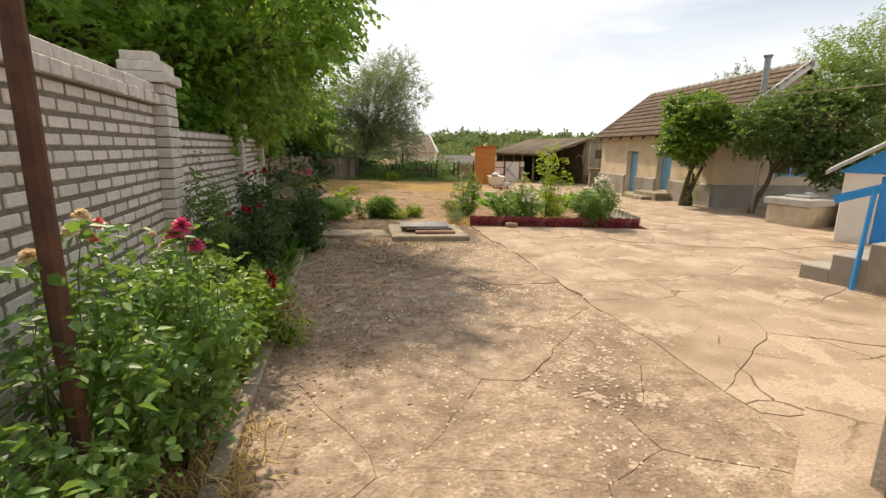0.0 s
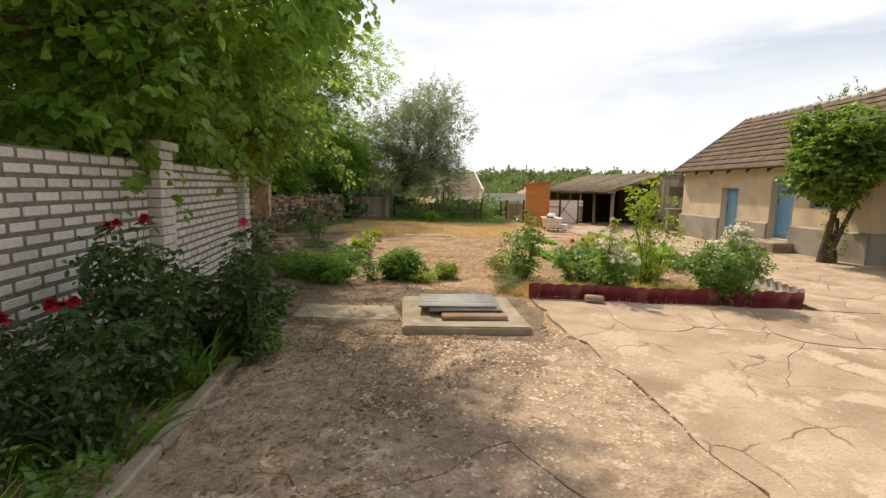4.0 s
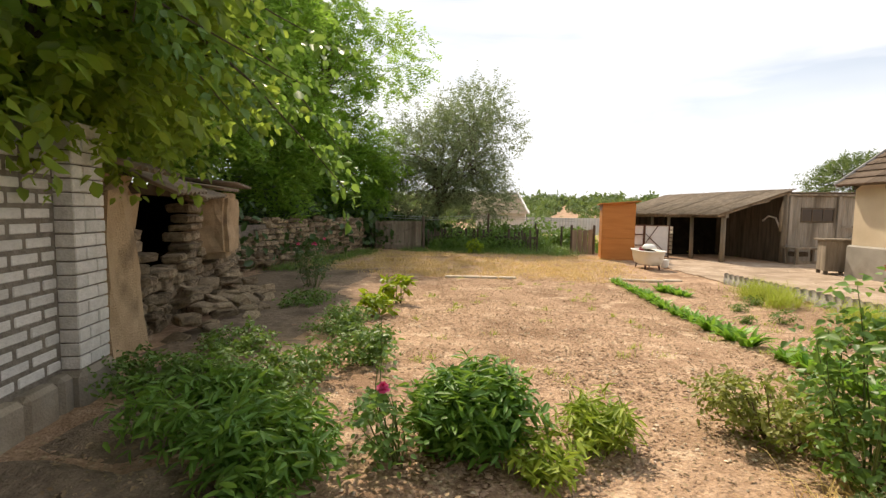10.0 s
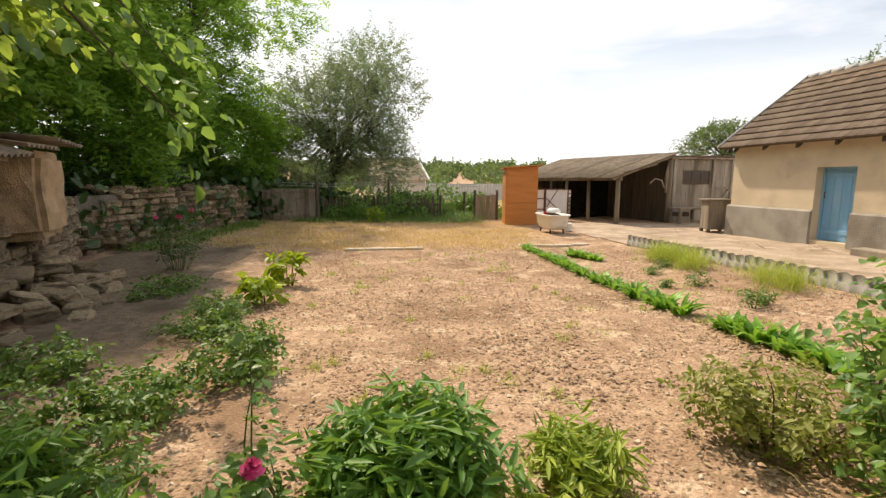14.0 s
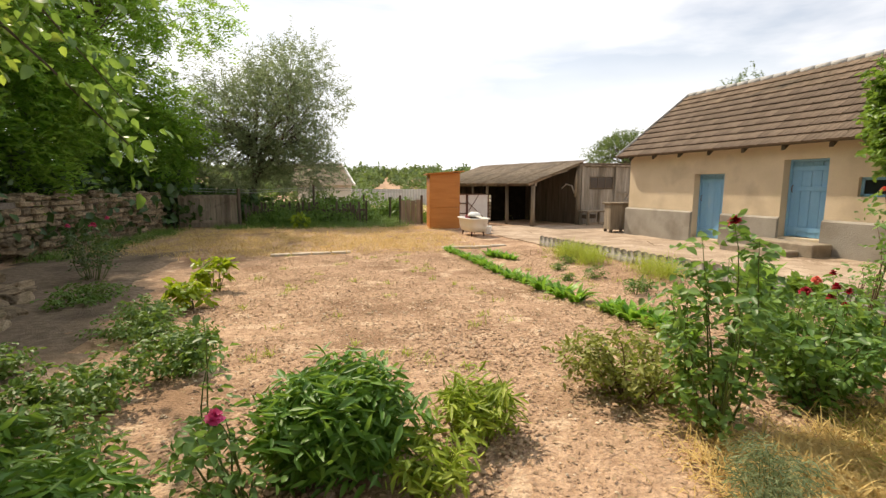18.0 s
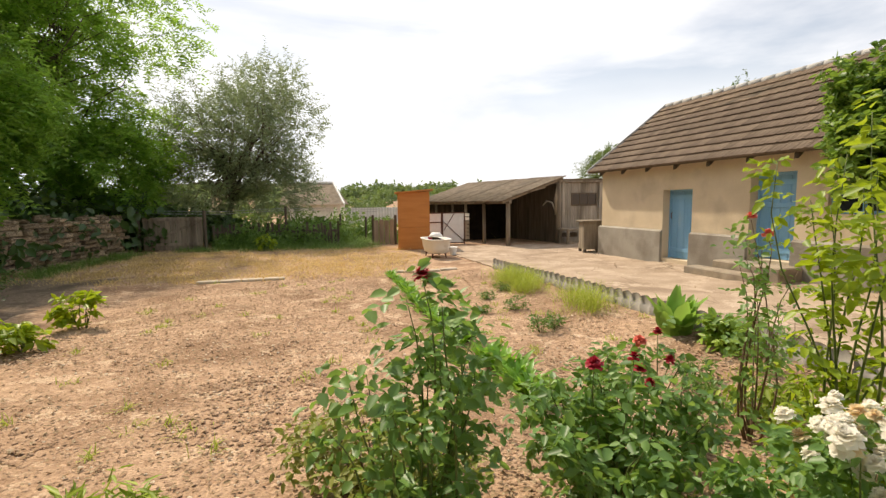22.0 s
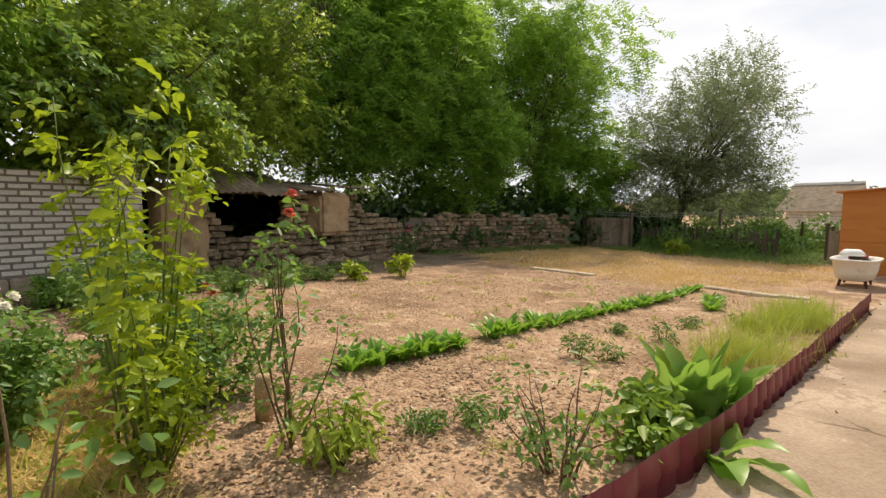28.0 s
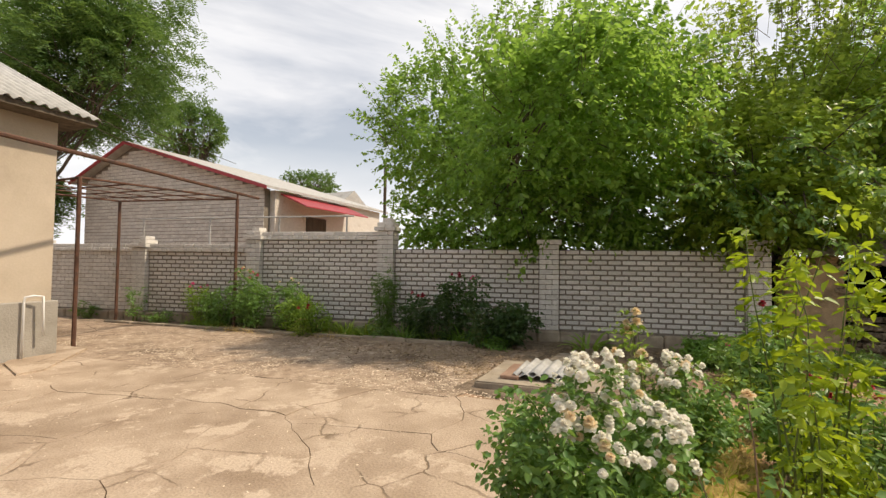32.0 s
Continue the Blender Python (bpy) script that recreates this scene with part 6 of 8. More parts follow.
def raw_mesh(name, verts, quads, material, at=(0, 0, 0), smooth=False):
    """A mesh out of arrays of corners and four-cornered faces."""
    me = bpy.data.meshes.new(name)
    v = (verts - np.array(at)).astype(np.float32)
    me.vertices.add(len(v))
    me.vertices.foreach_set("co", v.ravel())
    me.loops.add(quads.size)
    me.loops.foreach_set("vertex_index", quads.astype(np.int32).ravel())
    me.polygons.add(len(quads))
    me.polygons.foreach_set("loop_start", np.arange(0, quads.size, 4, dtype=np.int32))
    if smooth:
        me.polygons.foreach_set("use_smooth", np.ones(len(quads), dtype=bool))
    me.materials.append(material)
    me.update(calc_edges=True)
    return me


def leaf_mesh(name, cloud, material, at=(0, 0, 0), curl=0.14):
    """Folded pointed leaves from (place, direction, normal, length, width)."""
    pos, d, nrm, ln, wd = cloud
    d = unit(d)
    s = unit(np.cross(d, nrm))
    n = np.cross(s, d)
    ln, wd = ln[:, None], wd[:, None]
    a, b = d * ln * 0.30, d * ln * 0.70 - n * ln * curl * 0.4
    v = np.stack([pos, pos + a - s * wd * 0.48 + n * wd * 0.13, pos + b - s * wd * 0.36 + n * wd * 0.10, pos + d * ln - n * ln * curl,
                  pos + b + s * wd * 0.36 + n * wd * 0.10, pos + a + s * wd * 0.48 + n * wd * 0.13], 1).reshape(-1, 3)
    k = np.arange(len(pos))[:, None] * 6
    q = np.concatenate([k + np.array([[0, 3, 2, 1]]), k + np.array([[0, 5, 4, 3]])], 0)
    return raw_mesh(name, v, q, material, at)


def blade_mesh(name, rng, pos, heading, elev, ln, wd, bend, material, at=(0, 0, 0), segs=4, shape=0.35, wavy=0.0):
    """Arching blades: elev is the angle at the foot, bend what it loses on the way."""
    n = len(pos)
    t = np.linspace(0, 1, segs + 1)
    e = elev[:, None] - bend[:, None] * (t[None] ** 1.3)
    st = ln[:, None] / segs
    dx = np.cumsum(np.cos(e) * st, 1) - np.cos(e[:, :1]) * st
    dz = np.cumsum(np.sin(e) * st, 1) - np.sin(e[:, :1]) * st
    hx, hy = np.cos(heading)[:, None], np.sin(heading)[:, None]
    p = np.stack([pos[:, :1] + hx * dx, pos[:, 1:2] + hy * dx, pos[:, 2:3] + dz], -1)
    prof = np.maximum(0.04, np.sin(np.pi * (shape * 0.5 + (1 - shape * 0.5) * t)) ** 0.8)
    prof[0] = max(prof[0], 0.25 if shape < 0.6 else 0.5)
    w = wd[:, None] * prof[None] * 0.5
    s = np.stack([-hy * w, hx * w, np.zeros_like(w)], -1)
    up = np.stack([-hx * np.sin(e), -hy * np.sin(e), np.cos(e)], -1) * w[..., None]
    wv = up * wavy * rng.uniform(-1, 1, w.shape)[..., None]
    v = np.stack([p - s + up * 0.35 + wv, p, p + s + up * 0.35 - wv], 2).reshape(-1, 3)
    q = []
    base = np.arange(n)[:, None] * (segs + 1) * 3
    for i in range(segs):
        k = i * 3
        q += [base + np.array([[k, k + 1, k + 4, k + 3]]), base + np.array([[k + 1, k + 2, k + 5, k + 4]])]
    return raw_mesh(name, v, np.concatenate(q, 0), material, at, smooth=True)


def sprays(rng, base, axis, ln, k, leaf, ratio, sag=0.25, pend=0.25, side=0.8, flat=0.8):
    """Leaves set in turn along twigs."""
    n = len(base)
    axis = unit(axis)
    s = np.clip(np.linspace(0.12, 1, k)[None] + rng.uniform(-0.06, 0.06, (n, k)), 0.02, 1)
    p = base[:, None] + axis[:, None] * (ln[:, None] * s)[..., None]
    p[..., 2] -= sag * ln[:, None] * s ** 2
    p += rng.normal(0, 0.03, p.shape) * ln[:, None, None]
    h = unit(np.cross(axis, np.array([0, 0, 1.0]) + rng.normal(0, 0.35, (n, 3))))
    sign = np.where(np.arange(k) % 2, 1.0, -1.0)[None, :, None]
    d = axis[:, None] * 0.5 + h[:, None] * sign * side + rng.normal(0, 0.28, p.shape)
    d[..., 2] -= pend
    nr = rng.normal(0, 0.5, p.shape)
    nr[..., 2] += flat
    lf = leaf * rng.uniform(0.6, 1.25, (n, k))
    return p.reshape(-1, 3), d.reshape(-1, 3), nr.reshape(-1, 3), lf.ravel(), (lf * ratio * rng.uniform(0.8, 1.15, (n, k))).ravel()


def join(clouds):
    return tuple(np.concatenate([c[i] for c in clouds], 0) for i in range(5))


def ferny(rng, base, axis, ln, k, leaf, ratio):
    """Feathered leaves: pairs of leaflets in one plane along a stalk."""
    n = len(base)
    axis = unit(axis)
    s = np.repeat(np.linspace(0.2, 1, k // 2), 2)[None] * np.ones((n, 1))
    p = base[:, None] + axis[:, None] * (ln[:, None] * s)[..., None]
    p[..., 2] -= 0.3 * ln[:, None] * s ** 2
    h = unit(np.cross(axis, np.array([0, 0, 1.0]) + rng.normal(0, 0.3, (n, 3))))
    sign = np.where(np.arange(s.shape[1]) % 2, 1.0, -1.0)[None, :, None]
    d = axis[:, None] * 0.35 + h[:, None] * sign + rng.normal(0, 0.12, p.shape)
    nr = np.cross(h, axis)[:, None] + rng.normal(0, 0.35, p.shape)
    lf = leaf * rng.uniform(0.75, 1.15, s.shape)
    return p.reshape(-1, 3), d.reshape(-1, 3), nr.reshape(-1, 3), lf.ravel(), (lf * ratio).ravel()


def crown_pts(rng, centre, r, n, inner=0.5, lobes=13, amp=0.4, keep=None):
    """Twig feet in a lumpy crown, with the way outward."""
    d = unit(rng.normal(0, 1, (n, 3)))
    lob = unit(rng.normal(0, 1, (lobes, 3)))
    bump = np.exp(-(1 - d @ lob.T) * 14).max(1)
    rad = (inner + (1 - inner) * rng.uniform(0, 1, n) ** 0.55) * (1 - amp + amp * bump)
    p = np.array(centre) + d * rad[:, None] * np.array(r)
    if keep is not None:
        ok = keep(p)
        p, d = p[ok], d[ok]
    return p, d


def leafpart(name, me, parent, label=""):
    ob = new(name, me)
    ob.parent = parent
    return tagged(ob, label)


def limb_path(rng, a, b, bow=0.18, n=6):
    a, b = np.array(a, float), np.array(b, float)
    ln = np.linalg.norm(b - a)
    w1, w2 = rng.normal(0, bow * ln * 0.4, 3), rng.normal(0, bow * ln * 0.25, 3)
    out = []
    for i in range(n + 1):
        t = i / n
        q = a + (b - a) * t + w1 * math.sin(math.pi * t) + w2 * math.sin(2 * math.pi * t)
        q[2] += bow * ln * 0.5 * math.sin(math.pi * t)
        out.append(q)
    return out


def tree(seed, name, label, foot, fork, tr, crowns, cloud, material, limbs=7, keep=None, bark=None, lr=0.4, stems=1):
    """Trunk, limbs that reach into the crown, and the crown of leaves. cloud(rng, feet, outward) gives leaves."""
    rng = np.random.default_rng(seed)
    bark = bark or M_BARK
    th = thing(name, tuple(foot), label, "tree")
    at = base_of(th)
    for s in range(stems):
        f = np.array(foot, float) + (rng.normal(0, tr * 1.6, 3) * (1, 1, 0) if stems > 1 else 0)
        p = limb_path(rng, f - np.array((0, 0, 0.15)), np.array(fork) + (rng.normal(0, 0.2, 3) if stems > 1 else 0), 0.08, 7)
        rr = [tr * (1.35 if i == 0 else 1 - 0.45 * i / 7) for i in range(8)]
        part("trunk", MB().tube(p, rr, 10), bark, th, smooth=True)
    clouds, feet = [], []
    for c, r, n in crowns:
        p, d = crown_pts(rng, c, r, n, keep=keep)
        feet.append(p)
        clouds.append(cloud(rng, p, d))
    allp = np.concatenate(feet, 0)
    pick = allp[rng.choice(len(allp), limbs, replace=False)]
    for q in pick:
        q = np.array(fork) + (q - np.array(fork)) * 0.85
        path = limb_path(rng, np.array(fork) - np.array((0, 0, 0.25)) * rng.uniform(0, 1), q, 0.14, 6)
        part("limb", MB().tube(path, [tr * lr * (1 - 0.82 * i / 6) for i in range(7)], 7), bark, th, smooth=True)
    tw = MB()
    for q in allp[rng.choice(len(allp), min(160, len(allp)), replace=False)]:
        o = pick[np.argmin(np.linalg.norm(pick - q, axis=1))]
        m = np.array(fork) + (o - np.array(fork)) * rng.uniform(0.4, 0.85)
        tw.tube(limb_path(rng, m, q, 0.12, 3), [tr * 0.13, tr * 0.1, tr * 0.07, tr * 0.03], 4, False)
    part("twig_work", tw, bark, th)
    leafpart("crown", leaf_mesh("crown", join(clouds), material, at), th)
    return th


def lobed(seed, c, r, k, n):
    """A crown split into k uneven lobes round a core."""
    rng = np.random.default_rng(seed)
    c, r = np.array(c, float), np.array(r, float)
    out = [(tuple(c), tuple(r * 0.68), int(n * 0.22))]
    for i in range(k):
        a = 2 * math.pi * (i + rng.uniform(-0.3, 0.3)) * 0.618
        z = -0.75 + 1.6 * (i + 0.5) / k
        q = math.sqrt(max(0.05, 1 - z * z))
        s = rng.uniform(0.36, 0.52)
        out.append((tuple(c + r * np.array((q * math.cos(a * 2), q * math.sin(a * 2), z)) * 0.62), tuple(r * s * np.array((1.05, 1.05, 0.72))), int(n * 0.78 / k)))
    return out


def wall_x(y):
    return -1.42 - 0.325 * (y - 1.78)


def over_wall(p):
    """Keeps the mulberries behind the wall, but for boughs that hang over it."""
    x, y, z = p[:, 0], p[:, 1], p[:, 2]
    reach = np.clip((y - 5.2) / 2.4, 0, 1) * np.clip((z - 1.45) * 1.1, 0, 1.9) + np.clip((z - 2.3) * 0.3, 0, 0.9) * np.clip((y - 4.6) / 3.4, 0.25, 1) + np.clip((z - 3.9) * 2.0, 0, 1.8) * np.clip((y - 6.5) / 1.5, 0, 1)
    lit = (x + 0.4 * (z - 0.8) > -2.25) & (y - 0.7 * (z - 0.8) < 4.3)   # gap through which the sun falls on the front bed
    return ~lit & (x < wall_x(y) - 0.45 + reach) & (z > 1.35) & ((z > 1.8) | (y < 11.8) | (x < -7.5))


def mulberry_twigs(rng, p, d):
    n = len(p)
    ax = d * np.array((0.75, 0.75, 0.35)) + rng.normal(0, 0.35, (n, 3))
    ax[:, 2] += np.where(d[:, 2] > 0.35, 0.75, -0.12)
    return sprays(rng, p, ax, rng.uniform(0.3, 0.8, n), 13, 0.125, 0.66, 0.22, 0.35)


# the last lobe is an unseen overhang, added to cast shade on the yard
mul_a = tree(101, "mulberry_tree", "large leafy mulberry tree behind the brick wall", (-5.9, 6.4, 0), (-5.8, 6.4, 2.2), 0.17,
     lobed(301, (-6.3, 6.4, 4.6), (3.4, 4.3, 3.4), 18, 1450) + [((-4.6, 6.8, 2.5), (1.3, 4.2, 0.9), 650), ((-5.8, 10.0, 2.6), (1.4, 1.9, 1.1), 500)] + [((-5.9, 3.9, 5.5), (2.1, 2.2, 2.2), 520), ((-5.9, 8.4, 5.7), (2.3, 2.4, 2.1), 620), ((-3.1, 8.5, 4.1), (2.1, 2.5, 1.8), 820), ((-3.3, 8.8, 2.4), (1.0, 2.2, 0.9), 430), ((-2.8, 9.2, 4.9), (1.5, 2.0, 0.9), 320)], mulberry_twigs, M_MULB, 9, over_wall)
mul_b = tree(102, "mulberry_tree", "large yellow-green mulberry tree overhanging the end of the brick wall", (-7.2, 12.0, 0), (-6.9, 12.0, 2.2), 0.17,
     lobed(302, (-7.5, 12.7, 4.4), (3.4, 3.2, 3.6), 12, 2100) + [((-4.9, 11.6, 3.2), (1.5, 2.0, 1.5), 620), ((-4.7, 12.2, 2.5), (1.2, 1.7, 0.8), 360)], mulberry_twigs, M_MULBY, 9, over_wall)
# upright shoots that break the crowns' outline
def crown_shoots(seed, parent, c, r, n, material, leaf=0.118):
    rng = np.random.default_rng(seed)
    d = unit(rng.normal(0, 1, (n * 3, 3)))
    d = d[d[:, 2] > 0.12][:n]
    p = np.array(c) + d * np.array(r) * rng.uniform(0.86, 1.02, (len(d), 1))
    ok = over_wall(p)
    p, d = p[ok], d[ok]
    ax = d * np.array((0.75, 0.75, 0.5)) + rng.normal(0, 0.2, d.shape) + np.array((0, 0, 0.62))
    ln = rng.uniform(0.45, 1.25, len(d))
    tw = MB()
    for q, a, k in zip(p, unit(ax), ln):
        tw.tube([q - a * 0.4, q + a * k * 0.5, q + a * k], [0.006, 0.004, 0.002], 4, False)
    tagged(part("shoot", tw, M_BARK, parent), kind="stuff")
    leafpart("shoot_foliage", leaf_mesh("shoot_foliage", sprays(rng, p, ax, ln, 17, leaf, 0.66, 0.1, 0.35, 1.0, 0.5), material, base_of(parent)), parent)


crown_shoots(105, mul_a, (-6.3, 6.4, 4.5), (3.3, 4.2, 3.3), 560, M_MULB)
crown_shoots(106, mul_a, (-3.4, 8.6, 4.2), (1.9, 2.4, 1.7), 70, M_MULB)
crown_shoots(107, mul_b, (-7.5, 12.7, 4.3), (3.2, 3.1, 3.3), 340, M_MULBY)
# long low boughs that reach out over the bed
rng = np.random.default_rng(103)
bough = thing("mulberry_branches", (-5.2, 10.4, 3.0), "drooping mulberry branches reaching over the bed", "branches")
cl = []
for tip in ((-2.35, 11.4, 2.95), (-2.75, 12.3, 3.2), (-2.5, 10.6, 2.75), (-2.9, 9.4, 2.2), (-2.75, 8.3, 2.15), (-2.4, 7.4, 2.3), (-3.3, 10.2, 2.4), (-3.05, 13.2, 3.9), (-2.95, 12.8, 1.6), (-3.6, 12.4, 2.0), (-3.3, 13.6, 2.0), (-2.9, 11.9, 2.3), (-3.1, 12.9, 2.9), (-3.6, 11.2, 2.5)):
    path = limb_path(rng, (-5.2, 10.4 * 0.4 + tip[1] * 0.6, 3.4), tip, 0.16, 6)
    part("bough", MB().tube(path, [0.03, 0.024, 0.019, 0.014, 0.010, 0.007, 0.003], 6), M_BARK, bough)
    pts = np.array([path[i] + (path[i + 1] - path[i]) * rng.uniform() for i in (1, 1, 2, 2, 2, 3, 3, 3, 3, 4, 4, 4, 4, 5, 5, 5, 5, 5)])
    ax = unit((np.array(tip) - np.array(path[2])) * np.array((1, 1, 0.3))) * np.ones((len(pts), 1)) * 0.8 + rng.normal(0, 0.5, pts.shape)
    cl.append(sprays(rng, pts, ax, rng.uniform(0.25, 0.5, len(pts)), 9, 0.10, 0.64, 0.35, 0.5))
leafpart("foliage", leaf_mesh("foliage", join(cl), M_ROSE, base_of(bough)), bough)


def acacia_twigs(rng, p, d):
    n = len(p)
    ax = d * np.array((0.9, 0.9, 0.3)) + rng.normal(0, 0.4, (n, 3))
    ax[:, 2] -= 0.1
    stalk = sprays(rng, p, ax, rng.uniform(0.35, 0.7, n), 5, 0.26, 0.3, 0.3, 0.25)
    return ferny(rng, stalk[0], stalk[1], stalk[3], 6, 0.15, 0.42)


def hut_clear(p):
    x, y, z = p[:, 0], p[:, 1], p[:, 2]
    return (z > 2.5) | ((x < -9.0) & (z > 0.9)) | ((y > 17.5) & (x < -7.6) & (z > 1.3))


tree(111, "acacia_tree", "tall feathery acacia tree behind the ruined hut", (-11.2, 17, 0), (-11.0, 17, 3.2), 0.19,
     lobed(311, (-10.8, 17, 7.2), (4.9, 4.9, 6.8), 13, 3000) + [((-9.0, 17.5, 3.9), (2.2, 2.8, 2.0), 750)], acacia_twigs, M_ACACIA, 9, hut_clear)
tree(112, "acacia_tree", "tall feathery acacia tree over the dry stone wall", (-11.8, 22.3, 0), (-11.6, 22.3, 3.2), 0.19,
     lobed(312, (-11.2, 22.3, 7.3), (4.9, 5.0, 7.0), 13, 3000) + [((-9.6, 22.0, 3.4), (2.4, 3.4, 2.3), 850)], acacia_twigs, M_ACACIA, 9, hut_clear)
tree(113, "acacia_tree", "tall feathery acacia tree by the plank gate", (-11.6, 28.4, 0), (-11.4, 28.3, 3.2), 0.19,
     lobed(313, (-10.8, 28.6, 7.0), (4.8, 4.8, 6.8), 13, 2900) + [((-9.4, 28.4, 3.0), (2.4, 2.6, 2.3), 800)], acacia_twigs, M_ACACIA, 9, hut_clear)


def thin_twigs(leaf, ratio, k, lo, hi, up=0.3):
    def f(rng, p, d):
        n = len(p)
        ax = d + rng.normal(0, 0.35, (n, 3))
        ax[:, 2] += up
        return sprays(rng, p, ax, rng.uniform(lo, hi, n), k, leaf, ratio, 0.15, 0.15)
    return f


tree(121, "silver_tree", "silvery grey-leaved oleaster tree behind the fence", (-6.4, 31.6, -0.2), (-6.0, 31.6, 1.6), 0.2,
     lobed(321, (-5.3, 31.6, 4.5), (3.6, 3.4, 4.0), 14, 3000) + [((-6.8, 31.0, 2.2), (2.2, 1.8, 1.8), 900), ((-3.8, 31.2, 2.1), (1.6, 1.5, 1.4), 500)], thin_twigs(0.14, 0.30, 14, 0.4, 0.95, 0.45), M_OLIVE, 10, None)
tree(122, "round_tree", "small round-headed tree with an ivy-clad trunk", (7.42, 15.2, 0), (7.45, 15.3, 1.25), 0.07,
     [((7.42, 15.3, 2.45), (1.28, 1.25, 1.12), 1900), ((7.0, 15.2, 2.0), (0.7, 0.7, 0.6), 300)], thin_twigs(0.105, 0.7, 9, 0.12, 0.3), M_ROUND, 7, None, None, 0.5, 5)
rng = np.random.default_rng(123)
ivy_p = np.array([(7.42 + 0.14 * math.cos(a), 15.22 + 0.14 * math.sin(a), z) for a, z in zip(rng.uniform(0, 6.28, 160), rng.uniform(0.1, 1.5, 160))])
ivy = thing("ivy", (7.42, 15.2, 0), "ivy leaves climbing a small tree trunk", "ivy")
leafpart("foliage", leaf_mesh("foliage", sprays(rng, ivy_p, (ivy_p - np.array((7.42, 15.22, 0))) * np.array((1, 1, 0)) + np.array((0, 0, 0.1)), np.full(160, 0.1), 3, 0.055, 0.8), M_SAPL, base_of(ivy)), ivy)
tree(124, "apricot_tree", "leaning apricot tree with a spreading dark crown", (8.25, 13.4, 0), (8.6, 13.3, 1.3), 0.085,
     [((9.5, 13.2, 2.45), (1.6, 1.6, 1.25), 1300), ((8.3, 13.3, 2.3), (0.95, 0.95, 0.65), 520), ((9.7, 12.7, 1.5), (0.8, 0.8, 0.6), 380), ((9.9, 13.0, 3.3), (1.0, 1.0, 0.7), 380)], thin_twigs(0.095, 0.66, 9, 0.2, 0.42, 0.0), M_APRI, 9)
tree(125, "willow_tree", "large pale willow tree behind the house", (14.5, 17.5, 0), (14.3, 17.4, 2.4), 0.2,
     [((14.2, 17.3, 3.6), (3.2, 3.2, 2.4), 2600)], thin_twigs(0.13, 0.26, 16, 0.4, 0.9, 0.2), M_WILLOW, 8)
tree(126, "far_tree", "tree whose top shows over the tiled roof", (16.5, 28, 0), (16.4, 28, 2), 0.2, [((16.3, 28, 4.3), (2.5, 2.2, 2.1), 1100)], thin_twigs(0.13, 0.4, 14, 0.4, 0.8), M_FARGREEN, 6)
tree(127, "far_tree", "round tree behind the plank shed", (13.3, 34, -0.2), (13.2, 34, 1.2), 0.16, [((13.0, 34, 2.9), (2.0, 1.8, 1.8), 1100)], thin_twigs(0.12, 0.4, 14, 0.35, 0.7), M_FARGREEN, 6)
solo("prop_pole", MB().tube([(8.18, 13.24, -0.1), (8.24, 13.27, 1.2), (8.33, 13.3, 2.5)], [0.042, 0.04, 0.034], 8), M_WOODG, "pale weathered pole leaning by the apricot tree", "pole", smooth=True)
# trees of the street side
tree(131, "street_tree", "tall acacia tree beyond the corner house", (-2.8, -17, 0), (-3.0, -16.9, 4.0), 0.24,
     lobed(331, (-5.0, -14.6, 10.6), (6.8, 6.4, 6.2), 14, 3900) + [((-2.4, -16.8, 4.8), (2.6, 2.6, 2.6), 700)], acacia_twigs, M_STREET, 9)
tree(132, "street_tree", "smaller tree behind the neighbour's roof", (-14.7, -23.4, 0), (-14.7, -23.3, 6.0), 0.2,
     [((-14.7, -23.2, 11.4), (3.2, 3.2, 2.6), 900)], thin_twigs(0.2, 0.45, 14, 0.4, 0.8), M_STREET, 7)
tree(133, "street_tree", "distant tree over the neighbours' roofs", (-25, -22, 0), (-25, -21.8, 5.0), 0.25,
     [((-25, -21.8, 8.4), (3.2, 3.2, 1.9), 600)], thin_twigs(0.2, 0.45, 14, 0.4, 0.8), M_STREET, 6)

# ---------------------------------------------------------------- woods and scrub of the distance
def scrub(name, label, seed, n, box, size, leaf, material, per=150, dense=None):
    rng = np.random.default_rng(seed)
    x0, y0, x1, y1 = box
    cl = []
    for _ in range(n):
        x, y = rng.uniform(x0, x1), y0 + (y1 - y0) * rng.uniform() ** 1.15
        r = rng.uniform(*size) * (0.7 + 0.5 * (y - y0) / max(1, y1 - y0))
        k = per
        d = unit(rng.normal(0, 1, (k, 3)))
        d[:, 2] = np.abs(d[:, 2])
        lob = unit(rng.normal(0, 1, (5, 3)))
        rad = rng.uniform(0.6, 1.0, k) * (0.72 + 0.36 * np.exp(-(1 - d @ lob.T) * 5).max(1))
        p = np.array((x, y, gz(x, y) + 0.1 * r)) + d * rad[:, None] * np.array((r, r, r * rng.uniform(0.75, 1.25)))
        nr = d + rng.normal(0, 0.5, d.shape)
        cl.append((p, rng.normal(0, 1, d.shape), nr, leaf * r * rng.uniform(0.6, 1.2, k), leaf * r * 0.62 * rng.uniform(0.7, 1.2, k)))
    solo_ob = new(name, leaf_mesh(name, join(cl), material))
    return tagged(solo_ob, label, "woods", kind="stuff")


